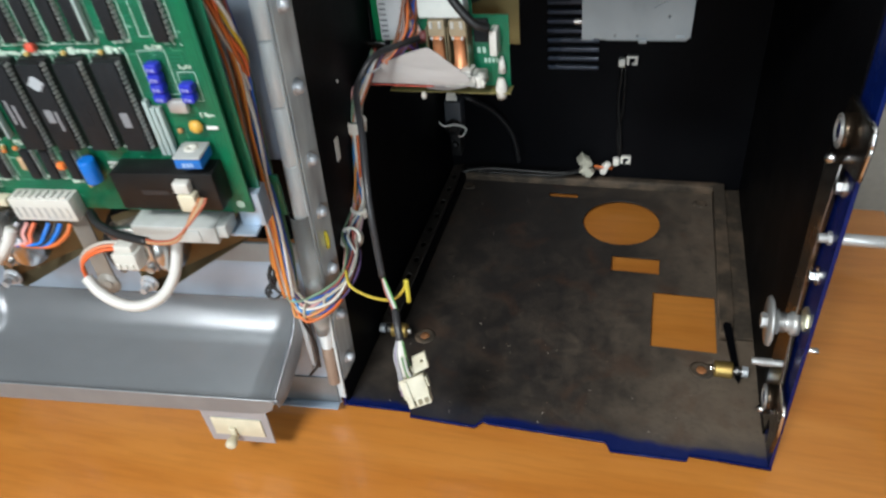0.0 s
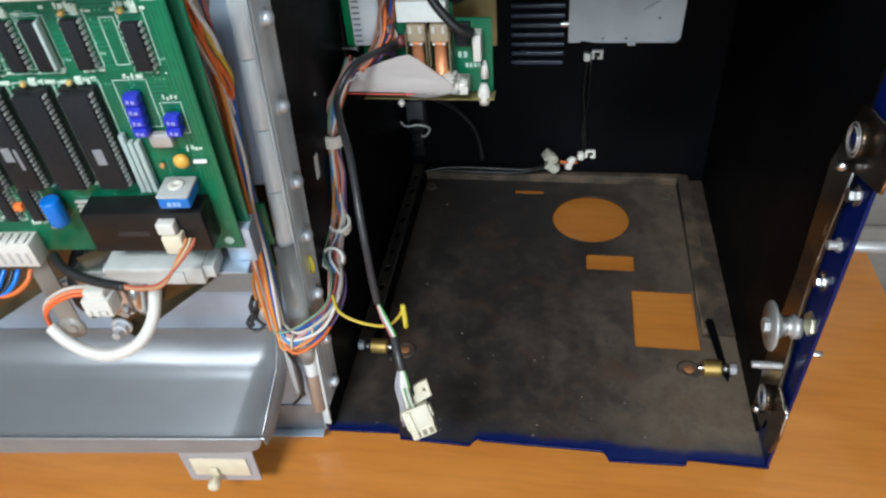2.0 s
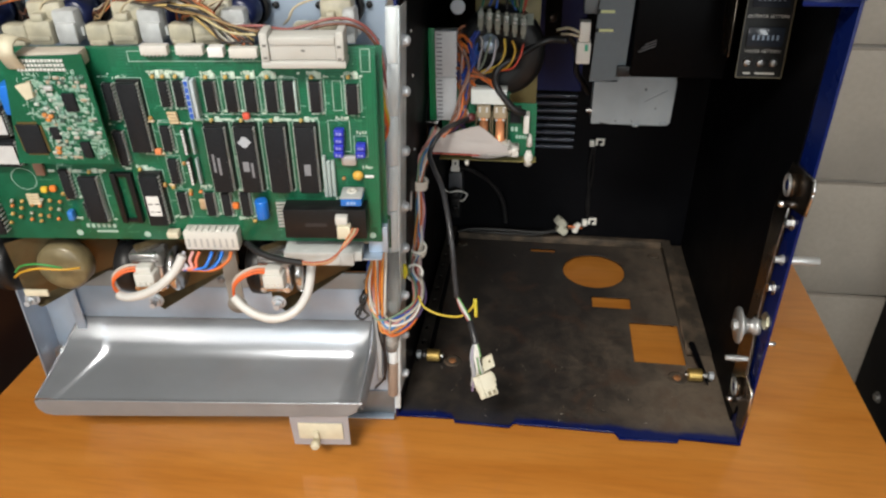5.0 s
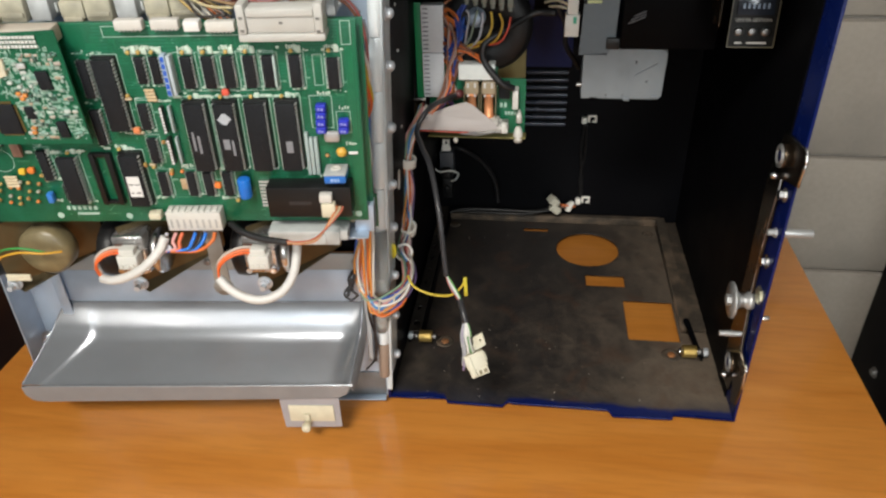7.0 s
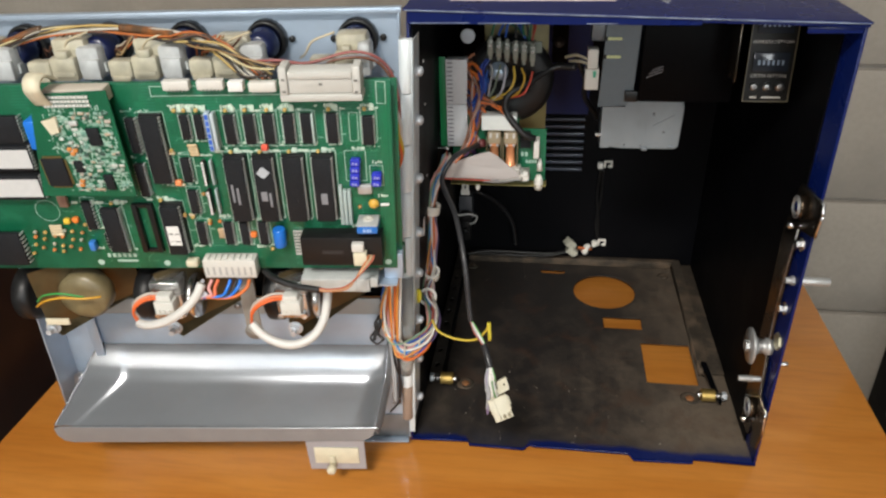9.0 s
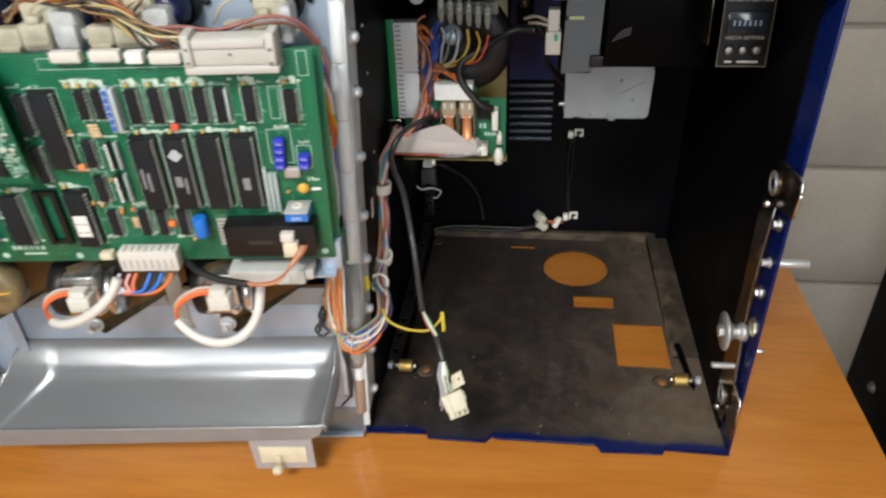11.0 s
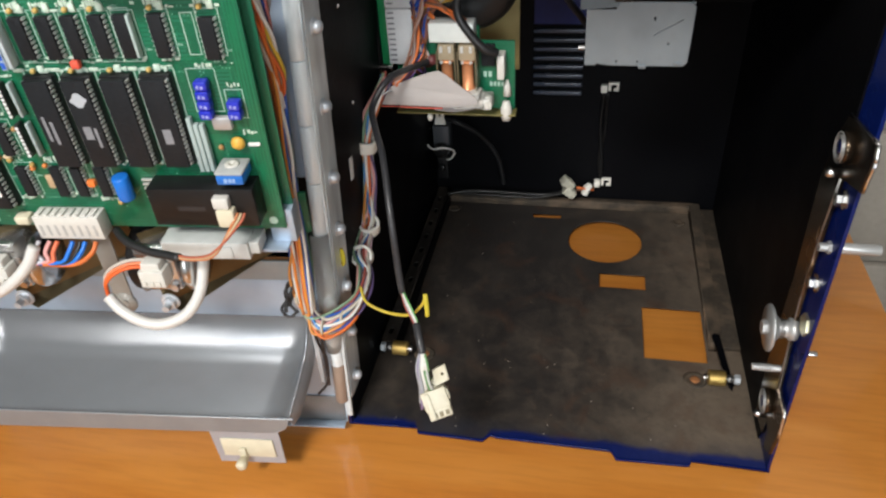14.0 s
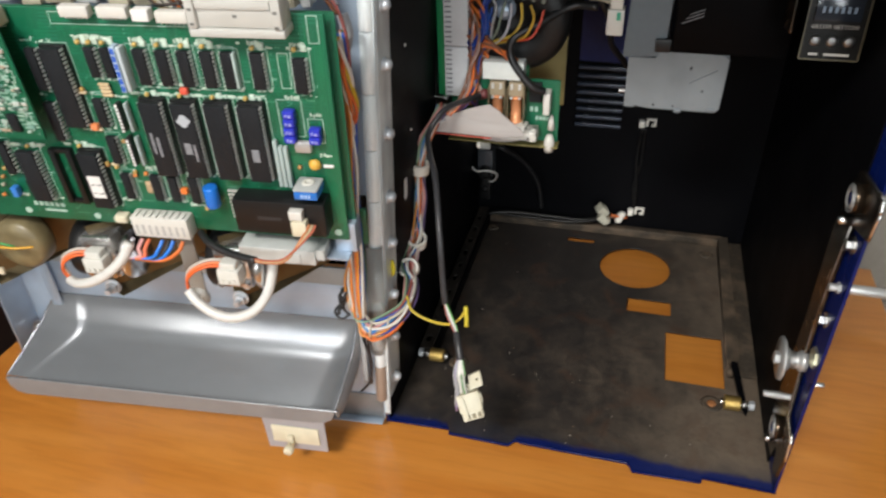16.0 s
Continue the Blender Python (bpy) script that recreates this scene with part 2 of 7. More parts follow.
CHIP = surface("black_epoxy", (0.0150, 0.0165, 0.0190), 0.46, 0, 0.25, 500, 0.1, (0.020, 0.022, 0.025), 0.4, 50, spec=0.16)
PCB = circuit_green("green_solder_mask", (0.0016, 0.118, 0.050), (0.013, 0.185, 0.095), 190)
PCBEDGE = surface("board_edge", (0.2, 0.17, 0.06), 0.5, 0, 0.1)
WHITE = surface("white_nylon", (0.62, 0.61, 0.57), 0.45, 0, 0.06, 200, 0.04, (0.62, 0.6, 0.52), 0.5, 40)
NYLON = surface("bright_nylon", (0.80, 0.78, 0.72), 0.4, 0, 0.06, 200, 0.04, (0.72, 0.69, 0.60), 0.5, 40)
CREAM = surface("cream_nylon", (0.66, 0.61, 0.46), 0.5, 0, 0.08, 160, 0.05, (0.5, 0.45, 0.32), 0.5, 50)
PAPER = surface("white_paper", (0.74, 0.74, 0.72), 0.7, 0, 0.04, 300, 0.02)
PRINT = surface("white_print", (0.38, 0.53, 0.45), 0.6, 0, 0.1, 300, 0)
GREYPRINT = surface("grey_print", (0.22, 0.23, 0.25), 0.6, 0, 0.2, 500, 0)
TIN = surface("tinned_pins", (0.6, 0.62, 0.61), 0.4, 0.4, 0.1, 300, 0)
BLOCKM = surface("grey_block", (0.262, 0.236, 0.200), 0.85, 0, 0.14, 130, 0.5, (0.185, 0.169, 0.146), 0.8, 5)
MORTAR = surface("mortar", (0.31, 0.285, 0.25), 0.9, 0, 0.1, 200, 0.4)
PLASTER = surface("pale_plaster", (0.56, 0.56, 0.55), 0.8, 0, 0.05, 40, 0.1, (0.5, 0.5, 0.49), 0.5, 2)
FLOORM = surface("grey_floor_tile", (0.3, 0.28, 0.26), 0.5, 0, 0.1, 40, 0.05, (0.24, 0.22, 0.2), 0.5, 3)
RUBBER = surface("black_plastic", (0.0085, 0.0086, 0.009), 0.42, 0, 0.2, 260, 0.1, spec=0.35)
RUST = surface("rust_spot", (0.30, 0.115, 0.035), 0.8, 0, 0.4, 300, 0.4, (0.06, 0.05, 0.04), 0.6, 120)
CLEARP = clear_plastic("clear_plastic", (0.85, 0.86, 0.84))

WIRES = {}


def paint(color, rough=0.42):
    key = tuple(color)
    if key not in WIRES:
        WIRES[key] = surface("coloured_plastic", color, rough, 0, 0.08, 200, 0.03)
        MATS.pop("coloured_plastic")
    return WIRES[key]


ORANGE, RED, YELLOW, SKY = (0.62, 0.15, 0.03), (0.42, 0.035, 0.03), (0.6, 0.42, 0.04), (0.016, 0.085, 0.40)
GREY, BROWN, PINK, GREEN = (0.33, 0.34, 0.36), (0.16, 0.06, 0.03), (0.62, 0.3, 0.28), (0.03, 0.28, 0.06)
OFFWHITE, INK, VIOLET, BRIGHTBLUE = (0.68, 0.67, 0.63), (0.013, 0.013, 0.014), (0.2, 0.1, 0.35), (0.01, 0.16, 0.62)


# ---- building helpers ----
SKEW = []  # a slight lean to the right with height, and the height about which a thing leans


def part(name, bm, material, parent=None, label="", m=None):
    """Links a bmesh as one mesh object under a thing or a part."""
    if m is not None:
        bm.transform(m)
    if SKEW:
        for v in bm.verts:
            v.co.x += SKEW[0] * (v.co.z - SKEW[1])
    me = bpy.data.meshes.new(name)
    bmesh.ops.recalc_face_normals(bm, faces=bm.faces)
    bm.to_mesh(me)
    bm.free()
    me.materials.append(material)
    ob = new(name, me)
    if parent:
        ob.parent = parent
    if label:
        ob["label"] = label
    return ob


def thing(name, label, category, group="", kind="", m=None):
    ob = new(name)
    ob.empty_display_size = 0.01
    if m is not None:
        ob.matrix_basis = m
    return tagged(ob, label, category, group, kind)


def smooth(bm, angle=40):
    for f in bm.faces:
        f.smooth = True
    for e in bm.edges:
        if len(e.link_faces) != 2 or e.calc_face_angle(0) > radians(angle):
            e.smooth = False
    return bm


def block(x0, x1, y0, y1, z0, z1, bevel=0.0, seg=2):
    bm = bmesh.new()
    bmesh.ops.create_cube(bm, size=1, matrix=Matrix.Translation(((x0 + x1) / 2, (y0 + y1) / 2, (z0 + z1) / 2))
                          @ Matrix.Diagonal((abs(x1 - x0), abs(y1 - y0), abs(z1 - z0), 1)))
    if bevel:
        bmesh.ops.bevel(bm, geom=bm.edges[:], offset=bevel, segments=seg, affect="EDGES", profile=0.5)
        smooth(bm)
    return bm


AXIS = {"z": Matrix.Identity(4), "y": pose(0, 0, 0, 90), "x": pose(0, 0, 0, 0, 90)}


def rod(p, axis, r, length, seg=20, bevel=0.0, r2=None):
    """A cylinder centred at p along an axis."""
    bm = bmesh.new()
    bmesh.ops.create_cone(bm, cap_ends=True, segments=seg, radius1=r, radius2=r if r2 is None else r2, depth=length,
                          matrix=Matrix.Translation(p) @ AXIS[axis])
    if bevel:
        rim = [e for e in bm.edges if e.calc_face_angle(0) > radians(60)]
        bmesh.ops.bevel(bm, geom=rim, offset=bevel, segments=2, affect="EDGES", profile=0.5)
    return smooth(bm) if seg > 8 else bm


def join(*bms):
    out = bms[0]
    for b in bms[1:]:
        me = bpy.data.meshes.new("tmp")
        b.to_mesh(me)
        out.from_mesh(me)
        b.free()
        bpy.data.meshes.remove(me)
    return out


def lathe(p, axis, profile, seg=28):
    """Turns rows of (radius, height) about an axis through p."""
    bm = bmesh.new()
    rings = []
    for r, h in profile:
        rings.append([bm.verts.new((r * math.cos(2 * math.pi * k / seg), r * math.sin(2 * math.pi * k / seg), h)) for k in range(seg)])
    for a, b in zip(rings, rings[1:]):
        for k in range(seg):
            bm.faces.new((a[k], a[(k + 1) % seg], b[(k + 1) % seg], b[k]))
    bm.faces.new(rings[0][::-1])
    bm.faces.new(rings[-1])
    bm.transform(Matrix.Translation(p) @ AXIS[axis])
    return smooth(bm)


def spline(points, steps=8):
    """A smooth line through points (Catmull-Rom)."""
    p = [Vector(q) for q in points]
    p = [2 * p[0] - p[1], *p, 2 * p[-1] - p[-2]]
    out = []
    for a, b, c, d in zip(p, p[1:], p[2:], p[3:]):
        for k in range(steps):
            t = k / steps
            out.append(0.5 * (2 * b + (c - a) * t + (2 * a - 5 * b + 4 * c - d) * t * t + (3 * b - a - 3 * c + d) * t ** 3))
    return out + [p[-2]]


def cable(points, r, steps=8, seg=8, flat=None, twist=None):
    """A tube along a smooth line; flat: half width of a ribbon, r its half thickness."""
    line = spline(points, steps)
    bm = bmesh.new()
    rings, side = [], None
    for k, q in enumerate(line):
        way = (line[min(k + 1, len(line) - 1)] - line[max(k - 1, 0)]).normalized()
        if side is None:
            side = Vector(twist) if twist else (way.orthogonal())
        side = (side - way * side.dot(way)).normalized()
        up = way.cross(side)
        if flat:
            ring = [q + side * flat + up * r, q - side * flat + up * r, q - side * flat - up * r, q + side * flat - up * r]
        else:
            ring = [q + (side * math.cos(2 * math.pi * j / seg) + up * math.sin(2 * math.pi * j / seg)) * r for j in range(seg)]
        rings.append([bm.verts.new(v) for v in ring])
    for a, b in zip(rings, rings[1:]):
        n = len(a)
        for j in range(n):
            bm.faces.new((a[j], a[(j + 1) % n], b[(j + 1) % n], b[j]))
    bm.faces.new(rings[0][::-1])
    bm.faces.new(rings[-1])
    return smooth(bm, 60)


def sheet(outlines, thick, m=None, bevel=0.0):
    """A plate in the xy plane from outlines: the first is its edge, the others are holes through it."""
    cu = bpy.data.curves.new("tmp", "CURVE")
    cu.dimensions, cu.fill_mode, cu.extrude, cu.bevel_depth = "2D", "BOTH", max(1e-5, thick / 2 - bevel), bevel
    cu.bevel_resolution = 1
    for line in outlines:
        sp = cu.splines.new("POLY")
        sp.points.add(len(line) - 1)
        for pt, q in zip(sp.points, line):
            pt.co = (q[0], q[1], 0, 1)
        sp.use_cyclic_u = True
    ob = bpy.data.objects.new("tmp", cu)
    me = bpy.data.meshes.new_from_object(ob)
    bm = bmesh.new()
    bm.from_mesh(me)
    bmesh.ops.remove_doubles(bm, verts=bm.verts[:], dist=1e-6)
    bpy.data.meshes.remove(me)
    bpy.data.objects.remove(ob)
    bpy.data.curves.remove(cu)
    if m is not None:
        bm.transform(m)
    return bm


def oblong(x0, x1, y0, y1, r=0.0, seg=4):
    if r <= 0:
        return [(x0, y0), (x1, y0), (x1, y1), (x0, y1)]
    out = []
    for cx, cy, a in ((x1 - r, y0 + r, -90), (x1 - r, y1 - r, 0), (x0 + r, y1 - r, 90), (x0 + r, y0 + r, 180)):
        out += [(cx + r * math.cos(radians(a + 90 * k / seg)), cy + r * math.sin(radians(a + 90 * k / seg))) for k in range(seg + 1)]
    return out


def ring_line(cx, cy, r, seg=40):
    return [(cx + r * math.cos(2 * math.pi * k / seg), cy + r * math.sin(2 * math.pi * k / seg)) for k in range(seg)]


def hexbolt(parent, p, axis, r, h, sign=1, material=None, washer=True, name="bolt"):
    """A hexagonal head on a washer, standing out along an axis from p."""
    material = material or STEEL
    d = Vector((0, 0, 0))
    k = "xyz".index(axis)
    d[k] = sign
    bm = rod(Vector(p) + d * (h / 2 + 0.0012), axis, r, h, 6)
    if washer:
        bm = join(bm, rod(Vector(p) + d * 0.0006, axis, r * 1.5, 0.0012, 20))
    return part(name, bm, material, parent)


# upright plates in the plane of x and z (drawn in xy)
UP = pose(0, 0, 0, 90)

# ---- the room ----
TABLE = -0.006
FLOOR = -0.75


def room():
    part_of = lambda name, bm, m, label: tagged(part(name, bm, m), label, name.split("_")[0], kind="structure")
    part_of("floor", block(-2.6, 2.6, -3.4, 0.47, FLOOR - 0.1, FLOOR), FLOORM, "grey tiled floor of the workshop")
    part_of("ceiling", block(-2.6, 2.6, -3.4, 0.67, 1.75, 1.85), PLASTER, "pale plain plastered ceiling above the table")
    part_of("wall_west", block(-2.7, -2.6, -3.4, 0.67, FLOOR, 1.75), PLASTER, "pale plastered side wall of the workshop")
    part_of("wall_east", block(2.6, 2.7, -3.4, 0.67, FLOOR, 1.75), PLASTER, "pale plastered side wall of the workshop")
    part_of("wall_south", block(-2.7, 2.7, -3.5, -3.4, FLOOR, 1.75), PLASTER, "pale plastered wall behind the camera")
    wall = tagged(part("wall_north", block(-2.6, 2.6, 0.475, 0.67, FLOOR, 1.75), MORTAR), "grey painted concrete block wall behind the table", "wall", kind="structure")
    return wall


WALL = room()


def table():
    t = thing("table", "glossy cherry-veneered table carrying the open cabinet", "table", m=pose(0, 0, FLOOR))
    h = TABLE - FLOOR
    part("tabletop", block(-0.435, 0.481, -0.62, 0.36, h - 0.025, h, 0.0015), WOOD, t)
    for x in (-0.40, 0.445):
        for y in (-0.58, 0.32):
            part("leg", block(x - 0.025, x + 0.025, y - 0.025, y + 0.025, 0, h - 0.026, 0.002), WOOD, t)
    part("apron", block(-0.40, 0.445, -0.57, -0.55, h - 0.10, h - 0.026, 0.001), WOOD, t)


table()


def side_furniture():
    c = thing("cupboard", "dark brown stained wooden cupboard beside the table", "cupboard", m=pose(-0.9, 0.1, FLOOR))
    part("body", block(-0.42, 0.42, -0.25, 0.33, 0.0, 1.0, 0.003), DARKWOOD, c)
    part("top", block(-0.43, 0.43, -0.262, 0.342, 1.002, 1.022, 0.003), DARKWOOD, c)
    d = thing("steel_case", "black painted steel case standing on the floor beside the table", "case", m=pose(0.862, 0.35, FLOOR))
    part("body", block(-0.188, 0.2, -0.093, 0.11, 0.0, 1.02, 0.003), BLACK, d)
    hexbolt(d, (-0.1882, 0.035, 0.49), "x", 0.006, 0.004, -1, DULL)


side_furniture()


# ---- the cabinet ----
LOUVRE = surface("worn_black_edge", (0.050, 0.062, 0.092), 0.3, 0, 0.2, 200, 0.1)
W, H, D, T = 0.339, 0.4188, 0.384, 0.0025


def tilt(bm):
    """The cabinet top rises a little towards the hinge."""
    for v in bm.verts:
        v.co.z += 0.0306 * (W - v.co.x)
    return bm


NUT = surface("zinc_nut", (0.55, 0.59, 0.63), 0.35, 0.4)
HINGE = surface("zinc_hinge", (0.80, 0.87, 0.92), 0.28, 0.05, 0.15, 80, 0.08, (0.60, 0.66, 0.70), 0.6, 30, stretch=(3, 3, 0.4))
LEAF = surface("dull_zinc_leaf", (0.70, 0.77, 0.83), 0.32, 0.1, 0.3, 60, 0.1, (0.38, 0.42, 0.45), 0.8, 26, stretch=(2, 2, 0.6), rvary=0.1)


# the front edge of the floor sheet: a nearly straight hem with two tabs standing forward
HEM = [(0.0, 0.0), (0.030, 0.0012), (0.0588, 0.0026), (0.0606, -0.0026), (0.1155, -0.0034), (0.1190, 0.0012), (0.1215, 0.0034), (0.1260, 0.0020), (0.2180, 0.0016), (0.2200, 0.0006), (0.2235, -0.0062), (0.2775, -0.0044), (0.2800, -0.0036), (0.2812, 0.0008), (W, -0.0006)]


def cabinet():
    c = thing("cabinet", "open blue enamelled steel cabinet with a black inside", "cabinet")
    holes = [ring_line(0.2115, 0.2945, 0.0405), oblong(0.2066, 0.2535, 0.2115, 0.2352), oblong(0.2487, 0.3045, 0.1118, 0.1846), oblong(0.127, 0.16, 0.3360, 0.3440)]
    part("floor_sheet", sheet([[(x, y + 0.0008) for x, y in HEM] + [(W, D), (0.0, D)]] + holes, 0.0012, pose(0, 0, -0.0006)), FLOORDUST, c, "black floor sheet, dusty and scratched, with cut openings")
    part("front_lip", sheet([HEM + [(x, y + 0.0013) for x, y in HEM[::-1]]], 0.0026, pose(0, 0, -0.0011)), BLUE, c, "blue hem with two forward tabs")
    SKEW[:] = [0.045, 0.0]
    part("left_side", block(0, T, 0.0, D, -0.003, H + 0.0062, 0.0006), BLUE, c)
    part("left_lining", block(T + 0.0002, T + 0.0016, 0.004, D - 0.003, 0.0, H + 0.004), BLACK, c, "black painted inner face")
    for z in (0.378, 0.338, 0.287, 0.235, 0.193, 0.141, 0.095, 0.046):
        part("hinge_nut", lathe((T + 0.0028, 0.0125, z), "x", [(0.0056, 0.0), (0.0056, 0.0008), (0.0042, 0.0009), (0.0042, 0.0030), (0.0036, 0.0046), (0.0020, 0.0056), (0.0004, 0.0060)], 18), NUT, c)
    part("hinge_leaf", block(T + 0.0017, T + 0.0027, 0.001, 0.026, 0.03, 0.405), LEAF, c, "steel hinge leaf inside the wall")
    for y, z in ((0.062, 0.335), (0.074, 0.262), (0.052, 0.375)):
        part("rivet", lathe((T + 0.0017, y, z), "x", [(0.0014, 0), (0.0010, 0.0008), (0.0002, 0.0010)], 10), PAPER, c)
    part("hinge_flange", block(-0.0004, T + 0.0027, -0.0034, -0.0012, 0.012, 0.405, 0.0004), LEAF, c, "folded zinc hinge flange")
    part("tag", block(T + 0.0018, T + 0.0024, 0.054, 0.060, 0.208, 0.226), PAPER, c, "small white printed tag")
    SKEW.clear()
    part("right_side", block(W - T, W, 0.0, D, -0.003, H - 0.003, 0.0006), BLUE, c)
    part("right_lining", block(W - T - 0.0016, W - T - 0.0002, 0.031, D - 0.003, 0.0, H - 0.005), BLACK, c, "black painted inner face")
    part("back", sheet([[(0, -0.003), (W, -0.003), (W, H - 0.003), (0.019, H + 0.0062)]], 0.003, pose(0, D - 0.0135, 0) @ UP), BLACK, c, "black painted back sheet")
    part("top", tilt(block(0.017, W + 0.001, -0.004, D, H - 0.002, H, 0.0009)), BLUE, c)
    part("top_lining", tilt(block(0.022, W - T, 0.012, D - 0.016, H - 0.0042, H - 0.0024)), BLACK, c)
    lip = sheet([[(0.0205, 0.4176), (0.2285, 0.4165), (0.2285, H - 0.0024 + 0.0306 * 0.1105), (0.0205, H - 0.0024 + 0.0306 * 0.3185)]], 0.0014, pose(0, -0.0022, 0) @ UP, 0.0003)
    part("front_lip", lip, BLUE, c, "blue folded lip along the top")
    part("corner_lip", tilt(block(0.229, W, -0.003, -0.0014, H - 0.0042, H - 0.0022, 0.0005)), BLUE, c)
    chipped = surface("chipped_edge", (0.2, 0.24, 0.32), 0.5, 0, 0.5, 120, 0.2, (0.004, 0.012, 0.08), 1.0, 60)
    part("worn_edge", tilt(block(0.0185, W - 0.001, -0.0046, -0.0041, H - 0.0016, H - 0.0008)), chipped, c, "pale chipped enamel along the front edge")
    for x0, x1 in ((0.023, 0.066), (0.072, 0.11), (0.150, 0.172)):
        part("worn_edge", block(x0, x1, -0.0034, -0.0031, 0.4179 - 0.0053 * x0, 0.4185 - 0.0053 * x0), chipped, c)
    part("corner_tab", block(0.300, W - T, 0.0005, 0.0025, H - 0.009, H - 0.004, 0.0008), BLUE, c)
    # the back's dark blue window of bare enamel and its louvres
    part("blue_panel", block(0.122, 0.178, D - 0.0172, D - 0.0152, 0.222, H - 0.02), surface("deep_blue_enamel", (0.0012, 0.012, 0.105), 0.45, 0, 0.2, 200, 0.1, spec=0.3), c, "dark blue strip of the back sheet")
    part("hanger", block(0.129, 0.148, D - 0.0195, D - 0.0174, 0.289, H - 0.012, 0.0005), BLACK, c, "black hanger strap")
    for k in range(8):
        z = 0.147 + k * 0.0099
        part("louvre", block(0.122, 0.175, D - 0.021, D - 0.0152, z - 0.0028, z + 0.0014, 0.0012), LOUVRE, c)
    part("washer", lathe((0.137, D - 0.0197, 0.314), "y", [(0.0062, 0), (0.0062, 0.0015), (0.0035, 0.0018), (0.0032, 0.003)]), DULL, c)
    # floor rails
    part("back_rail", block(0.014, 0.312, 0.359, D - 0.0155, 0.0003, 0.011, 0.001), GRIME, c, "grimy folded rail along the back")
    rail = sheet([[(0.3065, 0.128), (0.316, 0.128), (0.318, 0.15), (0.318, 0.366), (0.3065, 0.366)]], 0.011, pose(0, 0, 0.0058))
    part("right_rail", rail, GRIME, c, "grimy angle rail on the floor")
    part("right_rail_flange", block(0.3185, 0.3345, 0.13, 0.366, 0.0003, 0.004, 0.0006), GRIME, c)
    slots = [oblong(0.0275, 0.0325, 0.095 + k * 0.0265, 0.104 + k * 0.0265, 0.0022) for k in range(10)]
    part("left_rail", sheet([oblong(0.0235, 0.0365, 0.085, 0.366)] + slots, 0.0022, pose(-0.016, 0, 0.016)), DUSTY, c, "perforated black rail")
    part("left_rail_web", block(0.0072, 0.0092, 0.085, 0.366, 0.0003, 0.0145), BLACK, c)
    part("left_rail_foot", block(0.0208, 0.0228, 0.085, 0.366, 0.0003, 0.0145), BLACK, c)
    for x, y in ((0.030, 0.345), (0.294, 0.340)):
        part("dimple", lathe((x, y, 0.0001), "z", [(0.0075, 0), (0.006, 0.0012), (0.0042, 0.0014), (0.002, 0.0006)], 20), GRIME, c)
    for x, y in ((0.2915, 0.0895), (0.047, 0.090)):
        dent = part("rivet_dent", lathe((x, y, 0.0001), "z", [(0.0100, 0.0), (0.0088, 0.0007), (0.0062, 0.0009), (0.0046, 0.0002)], 24), GRIME, c, "dented rim round a rivet")
        part("rust_mark", lathe((x, y, 0.0001), "z", [(0.0044, 0.0002), (0.0040, 0.0009), (0.0022, 0.0013), (0.0004, 0.0014)], 20), RUST, dent, "rusty rivet")
    part("rail_strip", sheet([[(0.3085, 0.1350), (0.3110, 0.1385), (0.3150, 0.1370), (0.3196, 0.0745), (0.3178, 0.0690), (0.3158, 0.0740)]], 0.0018, pose(0, 0, 0.0125), 0.0003), BLACK, c, "flat black strip beside the right rail")
    # knurled brass stand-offs, each on a screw with a plated nut
    for side, x in ((1, 0.3215), (-1, 0.0125)):
        mid = x - side * 0.0150
        knurl = [(0.0048, -0.0072), (0.0066, -0.0068)]
        for k in range(9):
            knurl += [(0.0069, -0.0062 + 0.0014 * k), (0.0064, -0.0055 + 0.0014 * k)]
        knurl += [(0.0066, 0.0068), (0.0048, 0.0072)]
        st = part("stand_off", lathe((mid, 0.080, 0.0145), "x", knurl, 22), BRASS, c, "knurled brass spacer")
        part("screw", join(rod((mid + side * 0.003, 0.080, 0.0145), "x", 0.0018, 0.028, 10), rod((mid - side * 0.0095, 0.080, 0.0145), "x", 0.0030, 0.0030, 14, 0.0008)), STEEL, st)
        part("nut", rod((x + side * 0.0015, 0.080, 0.0145), "x", 0.0046, 0.0046, 6, 0.0005), NUT, st)
        part("collar", lathe((x - side * 0.0045, 0.080, 0.0145), "x", [(0.0024, -0.0018), (0.0034, -0.0014), (0.0034, 0.0014), (0.0024, 0.0018)], 16), DULL, st)
    return c


cabinet()


def paper_label():
    p = thing("paper_label", "blank pale pink paper label stuck on the cabinet top", "label", m=pose(0, 0, H + 0.0004))
    part("sheet", tilt(sheet([[(0.0400, 0.0660), (0.0480, 0.0280), (0.1730, 0.0430), (0.1660, 0.0860)]], 0.0006)), paint((0.68, 0.55, 0.56)), p)
    q = thing("tape_scrap", "scrap of clear tape on the cabinet top", "tape", m=pose(0, 0, H + 0.0004))
    part("film", tilt(sheet([[(0.2100, 0.0850), (0.2200, 0.0780), (0.2110, 0.0370), (0.2070, 0.0450)]], 0.0004)), surface("dusty_tape", (0.16, 0.18, 0.25), 0.25), q)


paper_label()

# ---- the door, swung open beside the cabinet ----
DOOR = pose(0, 0, 0, 0, 0, 5.0)


